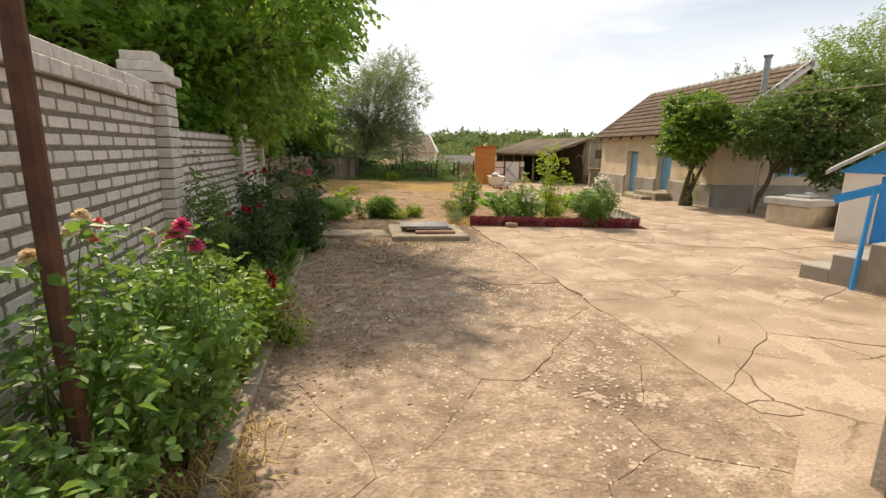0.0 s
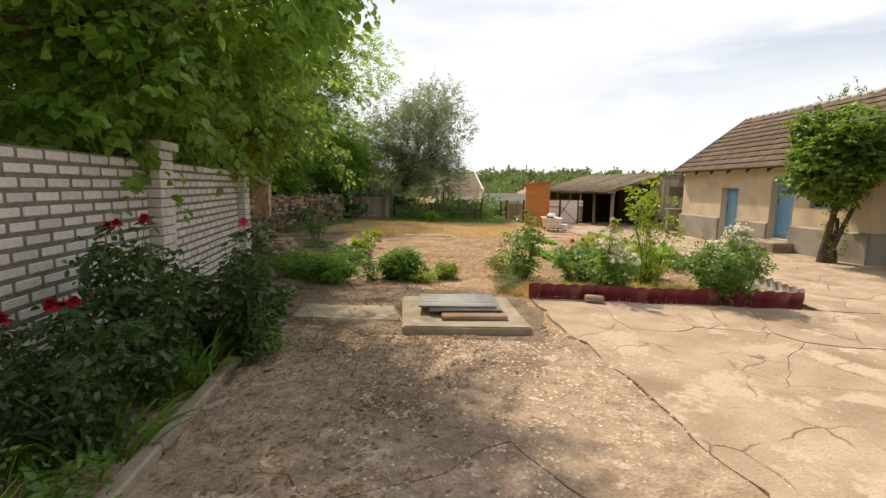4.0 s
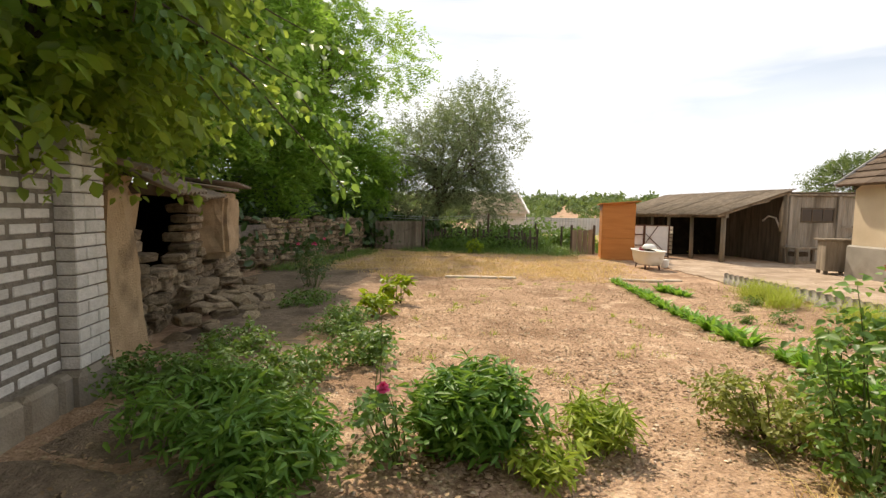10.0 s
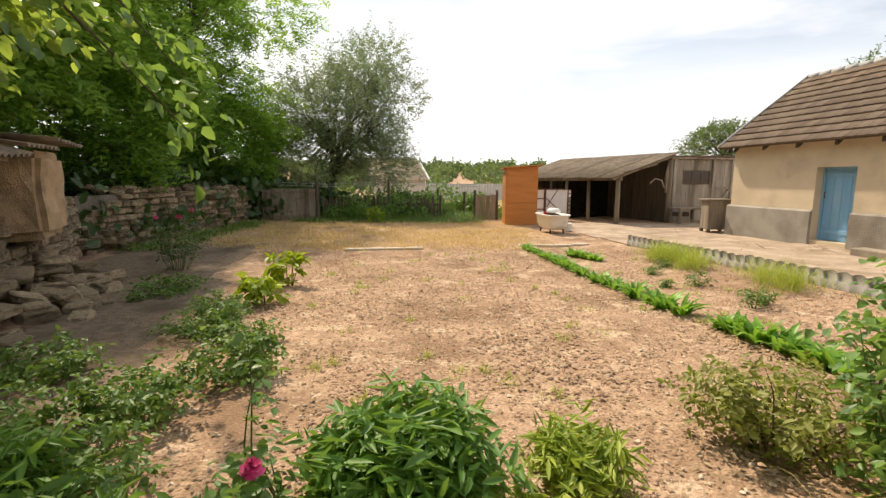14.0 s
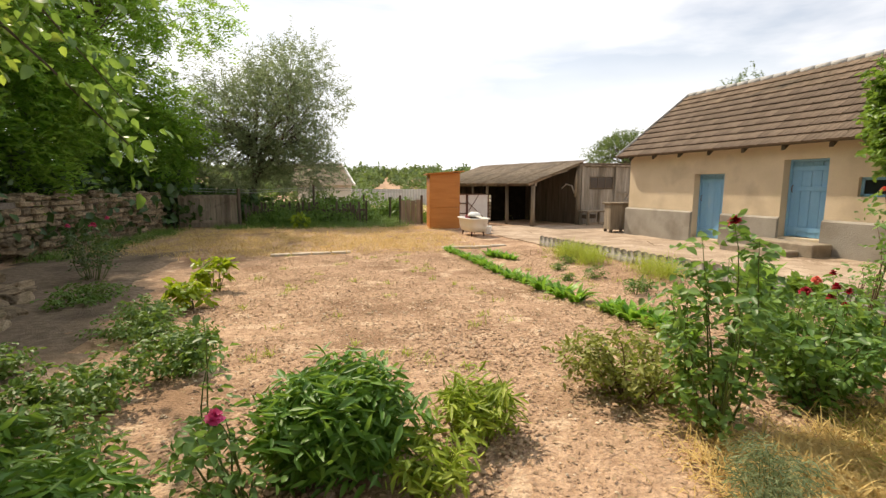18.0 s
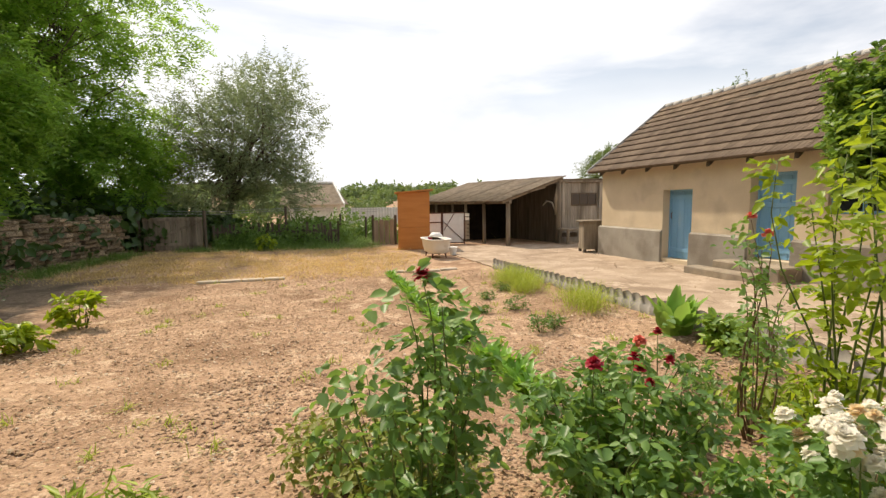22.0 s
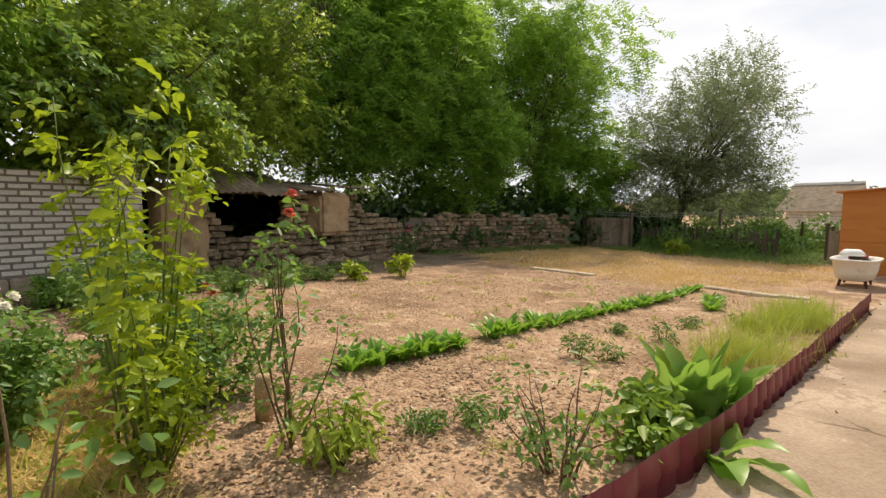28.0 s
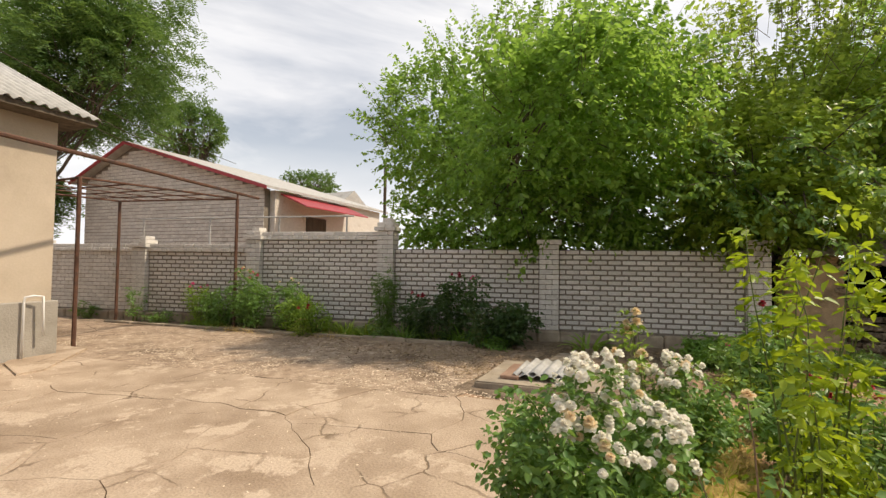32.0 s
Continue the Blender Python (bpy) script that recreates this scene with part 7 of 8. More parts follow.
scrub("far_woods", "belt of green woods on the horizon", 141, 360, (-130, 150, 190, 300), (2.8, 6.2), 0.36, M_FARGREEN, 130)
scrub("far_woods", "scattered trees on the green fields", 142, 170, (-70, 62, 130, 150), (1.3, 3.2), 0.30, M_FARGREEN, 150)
scrub("shrubs", "bright green shrubs behind the sheet fence", 143, 46, (-3, 46, 34, 62), (0.8, 1.7), 0.22, M_ROSEY, 240)
scrub("shrubs", "overgrown bushes along the wooden fence", 144, 60, (-8.5, 28.9, 1.0, 33), (0.6, 1.2), 0.16, M_WEED, 320)
scrub("shrubs", "grey-green brush grown through the fence", 148, 26, (-5.6, 27.7, -1.8, 28.7), (0.45, 0.85), 0.14, M_WEED, 300)
# dark leaves that paint the deep shade low under the acacias
scrub("shrubs", "undergrowth beneath the acacias, darkened in colour for their shade", 145, 150, (-15, 13.5, -9.4, 31), (1.3, 2.7), 0.13, M_DARKLEAF, 300)
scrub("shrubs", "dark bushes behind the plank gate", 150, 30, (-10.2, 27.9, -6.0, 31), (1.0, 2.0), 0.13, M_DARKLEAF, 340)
# filler added to darken the mulberries' lower crown and close sky gaps
scrub("shrubs", "added dark leaf filler behind the brick wall for the crowns' shade", 149, 64, (-8.8, 2.6, -6.2, 12.0), (0.9, 1.7), 0.1, M_DARKLEAF, 260)
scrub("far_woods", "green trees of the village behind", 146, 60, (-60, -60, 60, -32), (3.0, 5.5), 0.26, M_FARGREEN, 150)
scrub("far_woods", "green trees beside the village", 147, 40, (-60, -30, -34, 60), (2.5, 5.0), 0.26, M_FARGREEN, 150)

# ---------------------------------------------------------------- roses and other bushes
def blossom_mesh(name, material, seed, r=0.045, rows=4):
    """Cupped petals in turns, tighter and more upright to the middle."""
    rng = np.random.default_rng(seed)
    vs, qs = [], []
    for row in range(rows):
        cnt = 9 - row
        up = 0.05 + 0.3 * row
        ln, wd = r * (1.1 - 0.10 * row), r * (0.85 - 0.08 * row)
        for i in range(cnt):
            a = 2 * math.pi * (i + 0.5 * row) / cnt + rng.uniform(-0.15, 0.15)
            h = np.array((math.cos(a), math.sin(a), 0))
            s = np.array((-math.sin(a), math.cos(a), 0))
            e = up + rng.uniform(-0.3, 0.3)
            k = len(vs)
            for t in (0.05, 0.55, 1.0):
                ang = e + 0.5 * (0.6 - t)
                c = h * math.cos(ang) * ln * t + np.array((0, 0, math.sin(ang) * ln * t + 0.004 * row))
                w = wd * (0.3, 1.0, 0.75)[int(t * 2)] * 0.55
                lift = np.array((0, 0, 1)) * w * 0.3 - h * w * 0.25
                for u in (-1, 0, 1):
                    vs.append(c + s * w * u + lift * abs(u) * (0.4 + up) + rng.normal(0, r * 0.06, 3))
            for i_ in (0, 3):
                for j in (0, 1):
                    o = k + i_ + j
                    qs.append((o, o + 1, o + 4, o + 3))
    return raw_mesh(name, np.array(vs), np.array(qs), material, smooth=True)


BLOOM = {}
for nm, m_ in (("white", M_PETW), ("cream", M_PETC), ("pink", M_PETP), ("red", M_PETR), ("salmon", M_PETS)):
    BLOOM[nm] = [blossom_mesh("blossom", m_, 50 + i, 0.034 + 0.006 * i, 5) for i in range(4)]


def add_blossom(rng, parent, p, kind, size=1.0, out=(0, 0, 1)):
    ob = new("blossom", BLOOM[kind][rng.integers(4)])
    ob.parent = parent
    d = Vector(out) + Vector((0, 0, 0.9))
    q = d.to_track_quat("Z", "Y").to_matrix().to_4x4()
    ob.matrix_basis = Matrix.Translation(Vector(p) - base_of(parent)) @ q @ Matrix.Rotation(rng.uniform(0, 6.28), 4, "Z") @ Matrix.Scale(size * rng.uniform(0.85, 1.15), 4)
    return tagged(ob, kind + " rose blossom")


def bush(seed, name, label, x, y, h, r, canes, leaf, material, stem=None, per=9, k=5, ratio=0.62, bare=0.2, flowers="", fcount=0, fsize=1.0,
         category="bush", lean=(0, 0), spray=0.16, cane_r=0.006, flat=0.75, full=1.0, pend=0.3, group="", toward=None, truss=0):
    """Canes that fan out from the foot, leaves along them, and blossoms at their tips."""
    rng = np.random.default_rng(seed)
    z0 = gz(x, y)
    th = thing(name, (x, y, z0), label, category, group)
    at = base_of(th)
    cl, tips = [], []
    for i in range(canes):
        a = rng.uniform(0, 2 * math.pi)
        q = math.sqrt(rng.uniform()) * r
        hh = h * (1 - 0.45 * (q / r) ** 2) * rng.uniform(0.78, 1.0) if full else h * rng.uniform(0.5, 1.0)
        tip = np.array((x + q * math.cos(a) + lean[0], y + q * math.sin(a) + lean[1], z0 + hh))
        foot = np.array((x + q * 0.22 * math.cos(a), y + q * 0.22 * math.sin(a), z0 - 0.03))
        path = limb_path(rng, foot, tip, 0.10, 6)
        if i < 16:
            part("cane", MB().tube(path, [cane_r * (1.3 - 1.0 * j / 6) for j in range(7)], 5), stem or M_STEM, th, smooth=True)
        s = bare + (1 - bare) * rng.uniform(0, 1, per) ** 0.8
        s[-1] = 1.0
        idx = np.minimum((s * 6).astype(int), 5)
        f = s * 6 - idx
        P = np.array(path)
        pts = P[idx] + (P[idx + 1] - P[idx]) * f[:, None]
        ax = unit(rng.normal(0, 1, (per, 3)) + np.array((math.cos(a), math.sin(a), 0)) * 0.7)
        ax[:, 2] = ax[:, 2] * 0.5 + 0.25
        cl.append(sprays(rng, pts, ax, spray * rng.uniform(0.6, 1.2, per), k, leaf, ratio, 0.35, pend, 0.9, flat))
        tips.append((path[-1], path[-1] - path[-2]))
    leafpart("foliage", leaf_mesh("foliage", join(cl), material, at), th)
    if fcount:
        order = list(range(len(tips)))
        if toward:
            order.sort(key=lambda i: -(tips[i][0][0] * toward[0] + tips[i][0][1] * toward[1] + tips[i][0][2] * 0.8))
        elif full:
            order.sort(key=lambda i: -tips[i][0][2])
        for j in range(fcount if truss else 0):
            p, d = tips[order[j]]
            for q in rng.normal(0, 1, (truss, 3)) * np.array((0.055, 0.055, 0.03)):
                add_blossom(rng, th, p + q + np.array((0, 0, 0.02)), flowers[rng.integers(len(flowers))], fsize, unit(d + q * 1.5))
        for j in range(0 if truss else fcount):
            p, d = tips[order[j % len(order)]]
            p = p + rng.normal(0, 0.045, 3) * (j >= len(order)) + np.array((0, 0, 0.015))
            add_blossom(rng, th, p, flowers if isinstance(flowers, str) else flowers[j % len(flowers)], fsize, unit(d))
    return th


# left bed, along the brick wall
bush(201, "rose_bush", "tall green rose bush with fading orange blossoms", -1.5, 2.95, 1.25, 0.4, 24, 0.055, M_ROSE, per=15, flowers="cream", fcount=4, fsize=0.7, bare=0.15)
bush(202, "rose_bush", "tall green rose bush with pink blossoms in the bed", -1.12, 2.35, 1.3, 0.36, 24, 0.06, M_ROSE, per=15, flowers="pink", fcount=3, fsize=1.1, bare=0.15, toward=(0.6, 0.5))
bush(203, "rose_bush", "dark rose bush at the foot of the rusty post", -0.95, 1.3, 0.95, 0.4, 24, 0.06, M_ROSE, per=16, bare=0.05)
bush(218, "rose_bush", "tall green rose with fading orange blossoms by the rusty post", -1.2, 1.88, 1.42, 0.36, 22, 0.058, M_ROSE, per=15, flowers=("cream", "salmon"), fcount=5, fsize=0.7, bare=0.12)
bush(204, "rose_bush", "yellow-green rose bush with a dark red blossom", -1.38, 3.4, 0.95, 0.42, 30, 0.055, M_ROSEY, per=14, bare=0.12, flowers="red", fcount=1, fsize=1.1, toward=(0.8, 0.6))
bush(205, "shrub", "yellow-green leafy shrub with dark red blossoms", -1.38, 3.95, 0.7, 0.3, 18, 0.052, M_ROSEY, per=13, bare=0.1, flowers="red", fcount=2, fsize=0.85, toward=(0.8, 0))
bush(216, "petunia", "low plant with magenta flowers at the kerb", -1.12, 3.86, 0.36, 0.16, 12, 0.035, M_LILY, per=8, bare=0.1, flowers="pink", fcount=3, fsize=0.5, category="flower")
bush(206, "tall_weed", "tall grey-green feathery weed by the wall", -2.38, 4.98, 1.6, 0.27, 22, 0.065, M_WEED, per=21, ratio=0.3, bare=0.1)
bush(207, "rose_bush", "dark rose bush with deep red blossoms by the wall", -2.25, 5.9, 1.0, 0.45, 26, 0.055, M_DARKLEAF, per=18, flowers="red", fcount=4, fsize=1.0, bare=0.08)
bush(208, "rose_bush", "dark rose bush with deep red blossoms by the wall", -2.45, 6.62, 1.38, 0.4, 26, 0.07, M_DARKLEAF, per=18, flowers="red", fcount=3, fsize=1.0, bare=0.08)
bush(209, "rose_bush", "broad dark-leaved rose bush at the kerb's end", -2.5, 7.75, 0.95, 0.58, 36, 0.085, M_DARKLEAF, per=14, bare=0.08)
bush(217, "rose_bush", "upright dark rose with one hot pink blossom", -1.98, 7.38, 1.55, 0.16, 9, 0.075, M_DARKLEAF, per=13, flowers="pink", fcount=1, fsize=1.5, bare=0.1)
bush(210, "rose_bush", "rose bush with pink blossoms before the wall pillar", -1.0, 0.6, 1.05, 0.45, 20, 0.05, M_ROSEY, per=16, flowers="pink", fcount=4, fsize=0.8)
bush(211, "low_bush", "low green plant at the roses' foot", -2.1, 7.72, 0.24, 0.2, 14, 0.05, M_PEONY, per=8, bare=0.02)
bush(212, "low_bush", "low leafy weeds at the kerb", -1.95, 5.2, 0.4, 0.4, 20, 0.05, M_WEED, per=7, bare=0.02)
bush(213, "climber", "thin green climber on the brick wall", -0.33, -1.05, 1.25, 0.22, 7, 0.06, M_ROSE, per=9)
bush(214, "low_bush", "low green weeds at the wall's foot", -0.55, -0.3, 0.35, 0.35, 18, 0.05, M_WEED, per=7, bare=0.02)
bush(215, "low_bush", "low green weeds at the wall's foot", 0.05, -2.6, 0.45, 0.25, 14, 0.05, M_WEED, per=7, bare=0.02)


def strap(seed, name, label, x, y, h, r, n, width, material, lean=1.0, category="plant", bend=(0.5, 1.5), shape=0.35, segs=5, wavy=0.0, group="", elev=(0.9, 1.5)):
    """A clump of strap leaves."""
    rng = np.random.default_rng(seed)
    z0 = gz(x, y)
    th = thing(name, (x, y, z0), label, category, group)
    a = rng.uniform(0, 2 * math.pi, n)
    q = np.sqrt(rng.uniform(0, 1, n)) * r
    pos = np.stack([x + q * np.cos(a), y + q * np.sin(a), np.full(n, z0 - 0.02)], 1)
    if n < 27 and width > 0.03 and name != "lettuce":
        for i in range(n):
            one = slice(i, i + 1)
            leafpart("leaf", blade_mesh("leaf", rng, pos[one], a[one] + rng.normal(0, 0.4, 1), rng.uniform(*elev, 1), h * rng.uniform(0.7, 1.2, 1), width * rng.uniform(0.7, 1.2, 1), rng.uniform(*bend, 1), material, base_of(th), segs, shape, wavy), th)
        return th
    leafpart("foliage", blade_mesh("foliage", rng, pos, a + rng.normal(0, 0.6, n), rng.uniform(*elev, n), h * rng.uniform(0.7, 1.2, n), width * rng.uniform(0.7, 1.2, n), rng.uniform(*bend, n), material, base_of(th), segs, shape, wavy), th)
    return th


for i, (x, y, h, m_, lab) in enumerate(((-2.25, 6.9, 0.5, M_PEONY, "green iris clump in the bed"), (-2.4, 7.3, 0.5, M_PEONY, "green iris clump in the bed"), (-2.84, 9.12, 0.52, M_ROSEY, "pale green iris clump at the bed's end"),
                                        (-1.68, 3.95, 0.42, M_ROSEY, "green iris clump at the kerb"), (-1.78, 4.4, 0.45, M_LILY, "yellowing iris clump at the kerb"), (-1.62, 3.6, 0.36, M_STRAW, "dry yellow iris clump at the kerb"),
                                        (-1.9, 4.9, 0.42, M_LILY, "yellowing iris clump at the kerb"), (-1.98, 5.8, 0.5, M_PEONY, "green iris clump in the bed"))):
    strap(230 + i, "iris", lab, x, y, h, 0.15 if i != 2 else 0.2, 26, 0.034 if i != 2 else 0.06, m_, bend=(0.5, 1.5) if i != 2 else (0.7, 2.1), elev=(0.9, 1.5) if i != 2 else (0.7, 1.45))

# garden, west part
for i, (x, y, h, r, n, lab) in enumerate(((-2.62, 10.9, 0.42, 0.34, 44, "low dark green peony bush"), (-3.3, 11.3, 0.42, 0.45, 34, "low dark green peony bush"))):
    bush(240 + i, "peony_bush", lab, x, y, h, r, n, 0.095, M_PEONY, per=7, k=7, ratio=0.27, bare=0.15, spray=0.2, cane_r=0.004)
for i, (x, y, h, r, n) in enumerate(((-3.75, 12.0, 0.32, 0.36, 30), (-3.2, 12.4, 0.34, 0.34, 32), (-2.85, 12.95, 0.32, 0.32, 28), (-4.2, 13.0, 0.28, 0.36, 28), (-3.6, 14.1, 0.28, 0.36, 30), (-3.1, 13.7, 0.22, 0.3, 20), (-4.9, 15.8, 0.25, 0.5, 30),
                                      (-3.0, 11.6, 0.3, 0.4, 30), (-4.2, 11.9, 0.3, 0.45, 30), (-3.75, 14.7, 0.25, 0.3, 22))):
    bush(250 + i, "weed_patch", "low grey-green weeds in the shade", x, y, h, r, n, 0.045, M_WEED, per=8, k=6, bare=0.03, spray=0.12, cane_r=0.003, category="weeds", group="weed patches")
bush(270, "peony_bush", "dense green peony bush at the path", -1.62, 11.55, 0.52, 0.28, 74, 0.098, M_PEONY, per=8, k=8, ratio=0.29, bare=0.15, spray=0.19, cane_r=0.004, flat=0.9, pend=0.1)
bush(271, "rose_stalk", "thin rose stalk with dark round leaves", -2.15, 11.55, 0.85, 0.06, 2, 0.05, M_ROSE, per=9, k=4, ratio=0.75, cane_r=0.005, full=0)
bush(272, "rose_bush", "low rose with one hot pink blossom", -1.98, 11.28, 0.5, 0.28, 9, 0.05, M_ROSE, per=8, flowers="pink", fcount=1, fsize=1.0, bare=0.05)
bush(273, "lily", "yellow-green lily clump in the soil", -0.83, 11.75, 0.3, 0.18, 30, 0.085, M_LILY, per=7, k=6, ratio=0.22, bare=0.1, spray=0.12, cane_r=0.003)
bush(274, "lily", "small yellowing lily clump", -1.13, 11.33, 0.26, 0.2, 18, 0.075, M_LILY, per=6, k=5, ratio=0.3, bare=0.1, spray=0.1, cane_r=0.003)
for i, (x, y, h, r) in enumerate(((-3.52, 16.4, 0.6, 0.2), (-3.5, 15.36, 0.4, 0.2), (-3.6, 26.9, 0.6, 0.3))):
    bush(280 + i, "young_shoot", "bright yellow-green young tree shoots", x, y, h, r, 7, 0.13, M_SAPL, per=6, k=5, ratio=0.5, bare=0.2, spray=0.16, category="plant")
bush(285, "rose_bush", "dark rose with pink blossoms before the hut", -5.7, 17.6, 1.1, 0.5, 18, 0.055, M_DARKLEAF, per=10, flowers="pink", fcount=3, fsize=1.0)

# garden, south-east bed
bush(300, "rose_bush", "tall dark-leaved rose bush", 0.47, 11.47, 1.25, 0.34, 22, 0.058, M_ROSE, per=14, k=5, bare=0.06, ratio=0.66, flowers="red", fcount=1, fsize=0.7)
bush(301, "low_bush", "low yellowing bush with drying leaves", 0.3, 12.05, 0.46, 0.5, 50, 0.05, M_DRYLEAF, per=9, k=5, bare=0.05, ratio=0.5, stem=M_TWIG)
bush(315, "rose_bush", "rose bush with fading salmon and red blossoms", 1.66, 12.0, 0.78, 0.38, 24, 0.058, M_ROSE, per=14, flowers=("red", "salmon"), fcount=3, fsize=0.75, bare=0.03)
bush(302, "rose_bush", "rose bush with dark red fading blossoms", 1.33, 11.72, 0.78, 0.38, 26, 0.056, M_ROSE, per=13, flowers="red", fcount=4, fsize=0.75, bare=0.03)
bush(303, "lavender", "grey-green lavender clump in dry grass", 0.22, 10.85, 0.3, 0.2, 44, 0.035, M_OLIVE, per=7, k=8, ratio=0.16, spray=0.1, cane_r=0.002, bare=0.05)
bush(304, "rose_bush", "white rose bush full of blossoms", 1.77, 10.85, 0.84, 0.44, 40, 0.046, M_ROSE, per=20, flowers=("white",) * 11 + ("cream",), fcount=13, fsize=0.62, bare=0.12, spray=0.13, truss=7, toward=(0.1, -0.5))
bush(305, "rose_bush", "cream rose stems with large open blossoms", 1.62, 10.68, 1.3, 0.3, 10, 0.055, M_ROSEY, per=9, flowers="cream", fcount=9, fsize=0.9, bare=0.15)
bush(306, "rose_bush", "large sprawling white rose bush full of blossoms", 3.26, 10.64, 1.1, 0.5, 56, 0.046, M_ROSE, per=25, flowers=("white",) * 14 + ("cream",), fcount=15, fsize=0.5, bare=0.14, spray=0.13, toward=(0.25, 0.45), truss=12)
bush(307, "rose_bush", "salmon rose on tall thin stems", 2.55, 12.27, 1.4, 0.28, 8, 0.05, M_ROSE, per=12, flowers="salmon", fcount=2, fsize=0.65, stem=M_TWIG, bare=0.15)
bush(308, "pear_sapling", "yellow-green pear sapling with upright shoots", 2.38, 11.55, 1.9, 0.34, 6, 0.066, M_SAPL, per=22, k=5, ratio=0.55, bare=0.08, spray=0.13, cane_r=0.006, stem=M_STEM, category="sapling", full=0)
bush(309, "pear_sapling", "yellow-green pear sapling with upright shoots", 2.56, 11.62, 1.85, 0.32, 5, 0.066, M_SAPL, per=20, k=5, ratio=0.55, bare=0.08, spray=0.13, cane_r=0.006, stem=M_STEM, category="sapling", full=0)
bush(310, "low_bush", "leafy shoots round the saplings", 2.44, 11.62, 0.75, 0.3, 20, 0.05, M_SAPL, per=9, bare=0.05, ratio=0.55)
bush(311, "rose_bush", "thin half-dry rose at the bed's edge", 3.68, 11.2, 1.15, 0.36, 9, 0.046, M_ROSE, per=5, stem=M_TWIG, bare=0.2, flowers="cream", fcount=1, fsize=0.5)
bush(312, "rose_bush", "thin half-dry rose with brown twigs", 3.55, 13.25, 0.6, 0.3, 12, 0.045, M_ROSE, per=6, stem=M_TWIG, bare=0.15)
bush(313, "drooping_bush", "drooping yellow-green leaves at the rose's foot", 2.82, 12.4, 0.38, 0.16, 12, 0.085, M_LILY, per=5, k=5, ratio=0.35, spray=0.15, pend=0.9)
bush(314, "leafy_clump", "leafy drooping clump at the bed border", 3.6, 13.8, 0.32, 0.24, 15, 0.09, M_ROSEY, per=6, k=5, ratio=0.6, spray=0.14, pend=0.5)
strap(320, "horseradish", "large glossy horseradish leaves at the border", 3.54, 14.5, 0.46, 0.17, 26, 0.2, M_HORSE, bend=(0.05, 0.55), shape=0.62, segs=8, wavy=0.4, elev=(0.95, 1.5))
strap(321, "horseradish", "large glossy horseradish leaves drooping over the border", 3.86, 14.05, 0.36, 0.1, 12, 0.15, M_HORSE, bend=(0.8, 1.7), shape=0.42, segs=8, wavy=0.3, elev=(0.5, 1.1))
for i, (x, y, s) in enumerate(((2.88, 13.23, 0.2), (2.2, 15.02, 0.24), (2.42, 15.13, 0.2), (2.26, 16.3, 0.2), (2.75, 12.98, 0.14), (2.05, 17.2, 0.16), (2.45, 17.7, 0.16), (1.75, 16.2, 0.12))):
    bush(330 + i, "seedling", "small green seedling in the soil", x, y, s, s * 0.7, 9, 0.05, M_WEED, per=5, k=5, ratio=0.35, bare=0.1, spray=0.09, cane_r=0.003, category="plant", group="seedlings")

stump = MB(Matrix.Translation((2.12, 12.22, gz(2.12, 12.22))))
stump.tube([(0, 0, -0.03), (0, 0, 0.14), (0.01, 0, 0.27), (0.01, 0, 0.285), (0.01, 0, 0.27), (0.01, 0, 0.1)], [0.052, 0.053, 0.052, 0.047, 0.041, 0.041], 14)
solo("pipe_stump", stump, M_CLAY, "short brown clay pipe standing upright in the soil", "pipe", smooth=True)

# rows of leafy vegetables
veg = [strap(350 + i, "lettuce", "bright green leafy vegetable in a row", 1.48 - 0.03 * i, 13.05 + 0.25 * i, 0.25, 0.09, 24, 0.07, M_LETT, bend=(0.4, 1.3), shape=0.6, segs=4, wavy=0.15, group="vegetable row", category="vegetable") for i in range(3)]
rnd = random.Random(351)
spots = [(1.40 - 0.03 * i, 13.8 + 0.22 * i) for i in range(3)]
spots += [(1.19 - 0.03 * i + rnd.uniform(-0.04, 0.04), 14.8 + 0.27 * i) for i in range(21)]
spots += [(1.65 - 0.07 * i + rnd.uniform(-0.04, 0.04), 18.6 + 0.17 * i) for i in range(5)]
for i, (x, y) in enumerate(spots):
    src = veg[i % 3]
    o = base_of(src)
    copy_thing(src, Matrix.Translation((x, y, gz(x, y))) @ Matrix.Rotation(rnd.uniform(0, 6.28), 4, "Z") @ Matrix.Scale(rnd.uniform(0.7, 1.1) * (0.85 if y > 16 else 1), 4))


def grass(name, label, seed, n, spots_f, h, width, material, bend=(0.3, 1.6), segs=3, elev=(0.7, 1.5)):
    """Many blades over a stretch of ground."""
    rng = np.random.default_rng(seed)
    xy = spots_f(rng, n)
    z = np.array([gz(x, y) for x, y in xy]) - 0.015
    n = len(xy)
    me = blade_mesh(name, rng, np.concatenate([xy, z[:, None]], 1), rng.uniform(0, 6.283, n), rng.uniform(*elev, n), h * rng.uniform(0.45, 1.15, n), width * rng.uniform(0.6, 1.3, n), rng.uniform(*bend, n), material, (0, 0, 0), segs)
    return tagged(new(name, me), label, "grass", kind="stuff")


def tufts(boxes, per=40, spread=0.16):
    """Blades gathered in tufts within stretches (x0, y0, x1, y1)."""
    def f(rng, n):
        area = np.array([(b[2] - b[0]) * (b[3] - b[1]) for b in boxes])
        out = []
        for _ in range(max(1, n // per)):
            b = boxes[rng.choice(len(boxes), p=area / area.sum())]
            out.append(np.array((rng.uniform(b[0], b[2]), rng.uniform(b[1], b[3]))) + rng.normal(0, spread, (per, 2)) * rng.uniform(0.4, 1.3))
        return np.concatenate(out, 0)
    return f


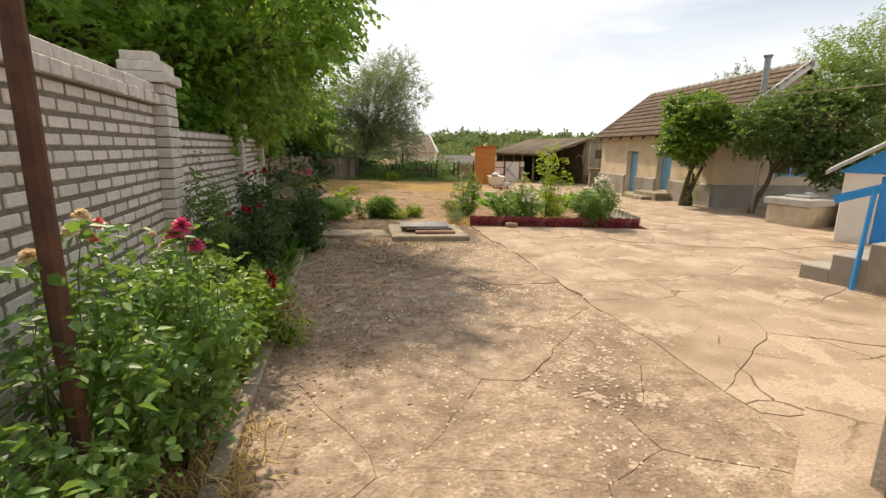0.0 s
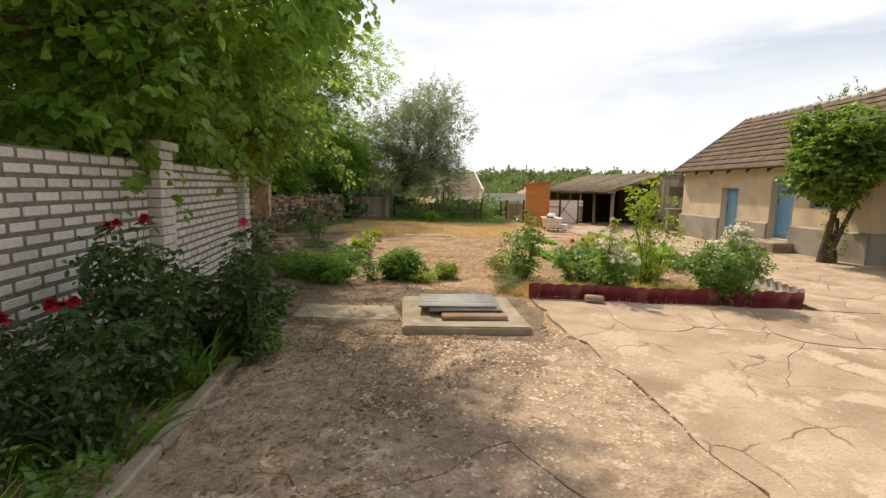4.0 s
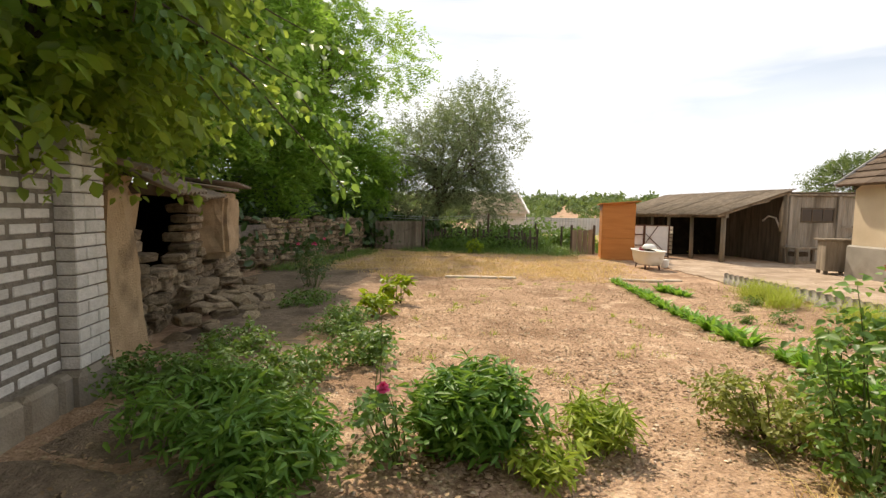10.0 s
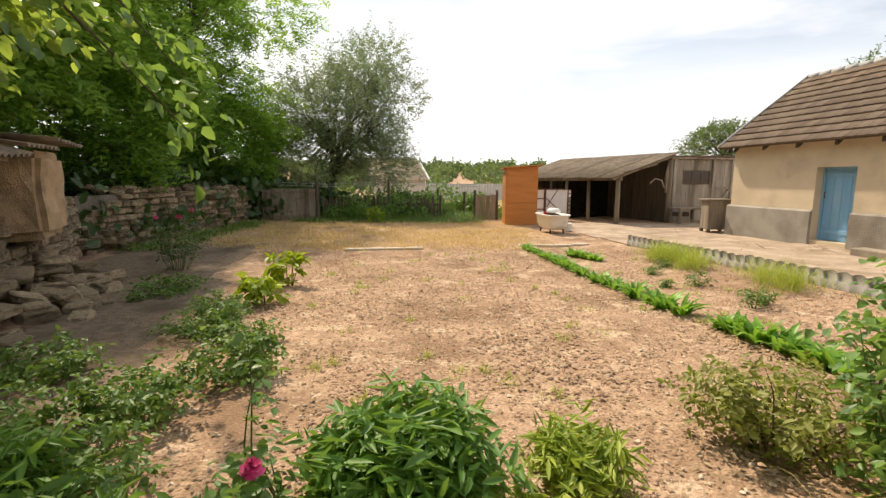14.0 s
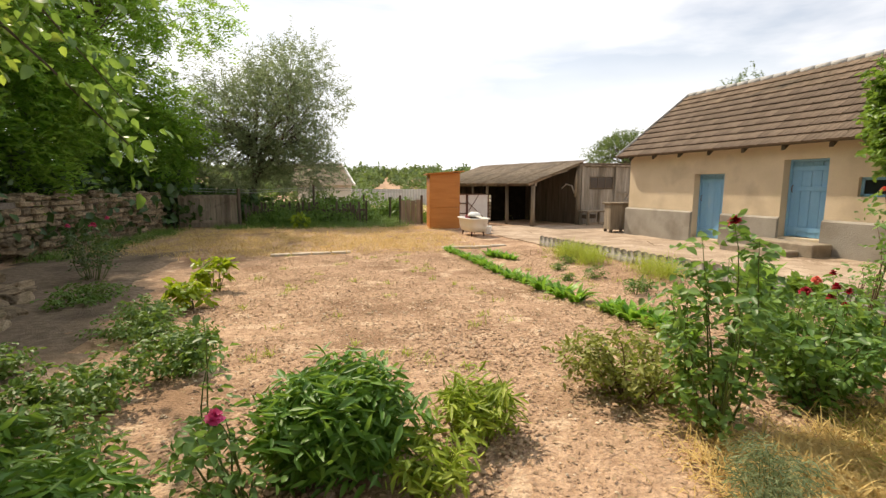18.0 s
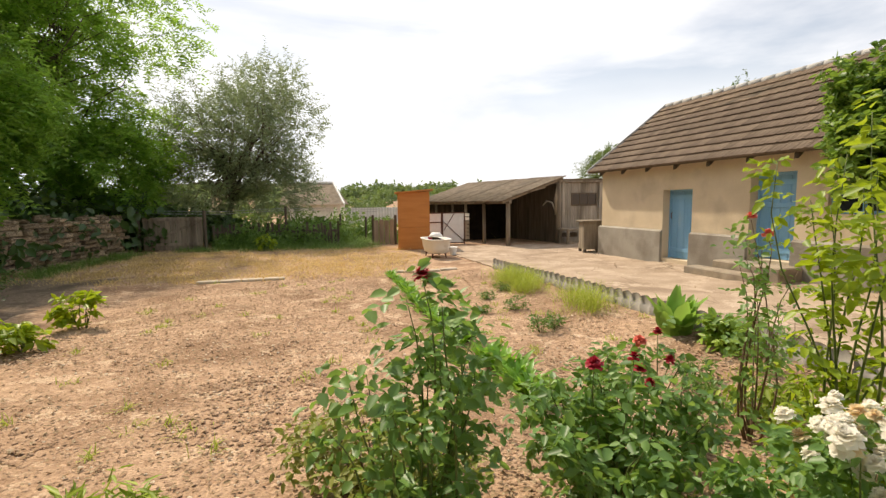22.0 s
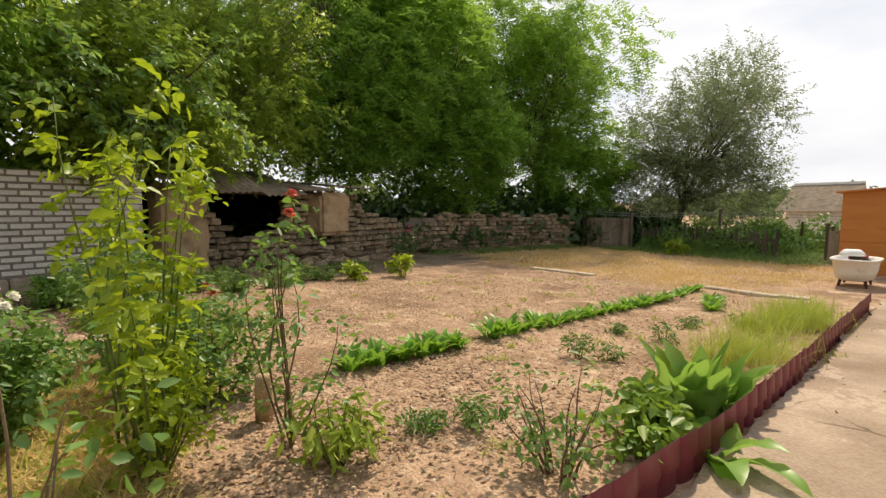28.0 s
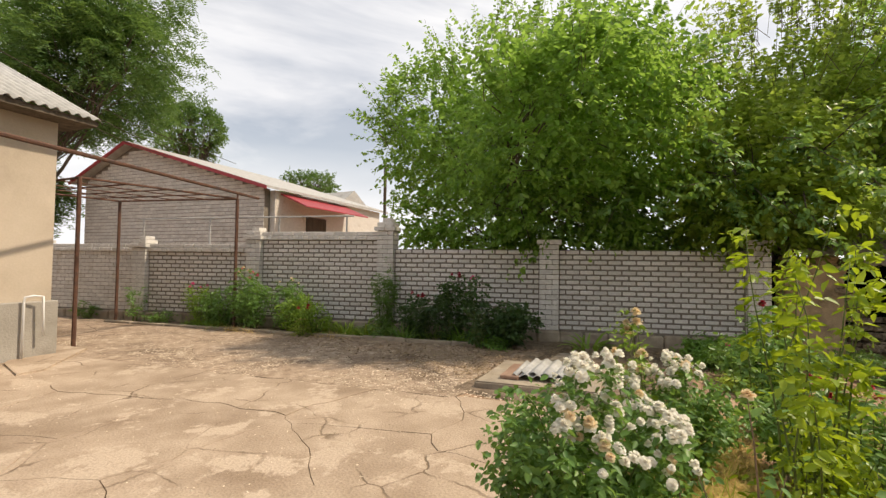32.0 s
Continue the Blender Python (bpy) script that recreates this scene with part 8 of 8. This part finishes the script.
grass("dry_grass", "matted dry straw-coloured grass in the bed", 401, 24000, tufts([(0.2, 10.6, 1.5, 11.3), (0.3, 10.65, 1.3, 11.2), (1.5, 10.65, 2.6, 11.5), (2.9, 10.8, 3.6, 11.6)], 60, 0.13), 0.24, 0.006, M_STRAW, (0.8, 2.4), 3, (0.4, 1.4))
grass("green_grass", "green grass among the roses", 402, 2600, tufts([(0.9, 10.65, 2.6, 11.3), (2.6, 10.65, 4.0, 11.5)], 40, 0.08), 0.24, 0.007, M_DILL)
grass("feather_grass", "feathery yellow-green grass along the border", 403, 3000, tufts([(2.95, 15.6, 3.4, 16.7), (2.55, 17.2, 3.1, 18.9)], 60, 0.14), 0.42, 0.005, M_DILL, (0.2, 1.1), 3, (0.9, 1.55))
grass("dry_grass", "thin dry yellow grass across the far garden", 404, 26000, tufts([(-7.5, 20.4, 1.4, 27.2), (-6.5, 20.0, 1.0, 24.0)], 28, 0.22), 0.13, 0.008, M_STRAW, (0.3, 1.4))
grass("weedy_grass", "tall weedy grass before the fence", 405, 9000, tufts([(-5.4, 27.2, 0.2, 28.3), (-4.0, 28.4, 1.5, 30.5)], 45, 0.2), 0.38, 0.009, M_WEED, (0.3, 1.3))
grass("weedy_grass", "green weeds before the fence and wall", 406, 6500, tufts([(-6.5, 26.6, 0.0, 27.5), (-8.0, 19.8, -7.2, 26.5)], 40, 0.2), 0.26, 0.009, M_WEED, (0.3, 1.3))
grass("field_grass", "tall grass of the field behind", 407, 4000, tufts([(-2, 30, 14, 43)], 40, 0.5), 0.5, 0.02, M_DILL, (0.3, 1.2))
grass("sprouts", "thin weeds scattered over the soil", 408, 1700, tufts([(-3.2, 12.5, 0.9, 20.0), (1.2, 12.0, 3.6, 20.0)], 22, 0.05), 0.10, 0.008, M_DILL, (0.3, 1.3))
grass("bed_grass", "grass and weeds in the bed by the wall", 409, 3800, tufts([(-2.1, 3.6, -1.7, 5.4), (-2.6, 5.5, -2.2, 7.2), (-1.1, 0.4, -0.7, 1.6)], 30, 0.1), 0.28, 0.008, M_ROSEY)
grass("dry_grass", "dry straw in the bed by the wall", 410, 1500, tufts([(-1.6, 3.4, -1.35, 4.8), (-0.95, 1.4, -0.75, 2.6)], 30, 0.1), 0.2, 0.008, M_STRAW, (0.6, 2.0))

# ---------------------------------------------------------------- litter, clods and pebbles
def pebbles(name, label, seed, n, boxes, size, material, flat=0.6, z_lift=0.0):
    rng = np.random.default_rng(seed)
    area = np.array([(b[2] - b[0]) * (b[3] - b[1]) for b in boxes])
    pick = rng.choice(len(boxes), n, p=area / area.sum())
    B = np.array(boxes)[pick]
    xy = np.stack([rng.uniform(B[:, 0], B[:, 2]), rng.uniform(B[:, 1], B[:, 3])], 1)
    z = np.array([gz(x, y) for x, y in xy]) + z_lift
    r = size * rng.uniform(0.35, 1.0, n) ** 1.6
    a0 = rng.uniform(0, 6.28, n)
    ring = []
    for k in range(4):
        a = a0 + k * math.pi / 2 + rng.uniform(-0.4, 0.4, n)
        q = r * rng.uniform(0.7, 1.2, n)
        ring.append(np.stack([xy[:, 0] + q * np.cos(a), xy[:, 1] + q * np.sin(a), z + rng.uniform(-0.1, 0.2, n) * r], 1))
    for k in range(4):
        a = a0 + k * math.pi / 2 + rng.uniform(-0.4, 0.4, n)
        q = r * rng.uniform(0.35, 0.75, n)
        ring.append(np.stack([xy[:, 0] + q * np.cos(a), xy[:, 1] + q * np.sin(a), z + r * flat * rng.uniform(0.7, 1.2, n)], 1))
    v = np.stack(ring, 1).reshape(-1, 3)
    k = np.arange(n)[:, None] * 8
    q = np.concatenate([k + np.array([f]) for f in ((4, 5, 6, 7), (0, 1, 5, 4), (1, 2, 6, 5), (2, 3, 7, 6), (3, 0, 4, 7))], 0)
    return tagged(new(name, raw_mesh(name, v, q, material)), label, "litter", kind="stuff")


def dead_leaves(name, label, seed, n, boxes, size, material, z_lift=0.0):
    rng = np.random.default_rng(seed)
    xy = tufts(boxes, 12, 0.3)(rng, n)
    n = len(xy)
    z = np.array([gz(x, y) for x, y in xy]) + z_lift + rng.uniform(0.004, 0.016, n)
    d = rng.normal(0, 1, (n, 3)) * np.array((1, 1, 0.15))
    nr = rng.normal(0, 0.25, (n, 3)) + np.array((0, 0, 1.0))
    ln = size * rng.uniform(0.5, 1.2, n)
    return tagged(new(name, leaf_mesh(name, (np.concatenate([xy, z[:, None]], 1), d, nr, ln, ln * 0.5), material)), label, "litter", kind="stuff")


M_DEAD = leafmat("dead_leaf", (0.20, 0.13, 0.075), (0.33, 0.235, 0.14), (0.50, 0.39, 0.26), 0.9, 0.1, (0.3, 0.2, 0.1))
M_CLOD = mat("soil_clod", (0.35, 0.228, 0.148), (0.51, 0.35, 0.238), 6.0, 0.95, 0.5, island=0.3, spec=0.1)
M_PEBBLE = mat("limestone_chip", (0.40, 0.31, 0.22), (0.66, 0.545, 0.42), 8.0, 0.9, 0.4, island=0.6, spec=0.1)
pebbles("soil_clods", "small dry clods on the garden soil", 501, 32000, [(-4.2, 10.6, 3.8, 20.5), (-2.2, 10.2, 3.6, 14.0), (-2.2, 10.2, 3.6, 14.0)], 0.026, M_CLOD, 0.36, -0.010)
pebbles("soil_clods", "dry clods on the far garden soil", 502, 5000, [(-7.5, 18, 1.5, 27)], 0.03, M_CLOD, 0.4, -0.012)
pebbles("stone_chips", "pale stone chips on the crumbled concrete", 503, 11500, [(-0.9, 0.5, 2.0, 8.4), (0.1, 3.0, 1.6, 9.2), (-1.6, 7.5, 1.0, 9.0)], 0.021, M_PEBBLE, 0.3, 0.013)
pebbles("stone_chips", "pale stone chips on the trodden earth", 504, 2600, [(-3.4, 8.2, 0.6, 10.9), (-3.6, 10.6, 3.6, 16)], 0.018, M_PEBBLE, 0.5, 0.0)
pebbles("stone_chips", "fine chips on the yard concrete", 505, 4500, [(2.0, 2, 8, 10.3), (4.5, 10.4, 8, 22)], 0.014, M_PEBBLE, 0.5, 0.018)
dead_leaves("dead_leaves", "brown dead leaves in the shade of the tree", 511, 8500, [(-2.6, 6.8, 0.0, 10.8), (-1.6, 3.5, -0.2, 8.5), (-3.8, 8.6, -2.0, 11.2)], 0.045, M_DEAD, 0.02)
dead_leaves("dead_leaves", "brown dead leaves on the bed soil", 512, 2600, [(-1.6, 2.0, -0.7, 5.0), (-2.6, 5.0, -1.6, 8.0), (2.3, 10.7, 4.1, 13.4), (0.6, 10.7, 2.2, 12.4)], 0.05, M_DEAD, 0.01)
dead_leaves("dead_leaves", "dry leaf shreds over the garden soil", 513, 17000, [(-3.6, 11.5, 3.8, 20)], 0.035, M_DEAD, -0.005)
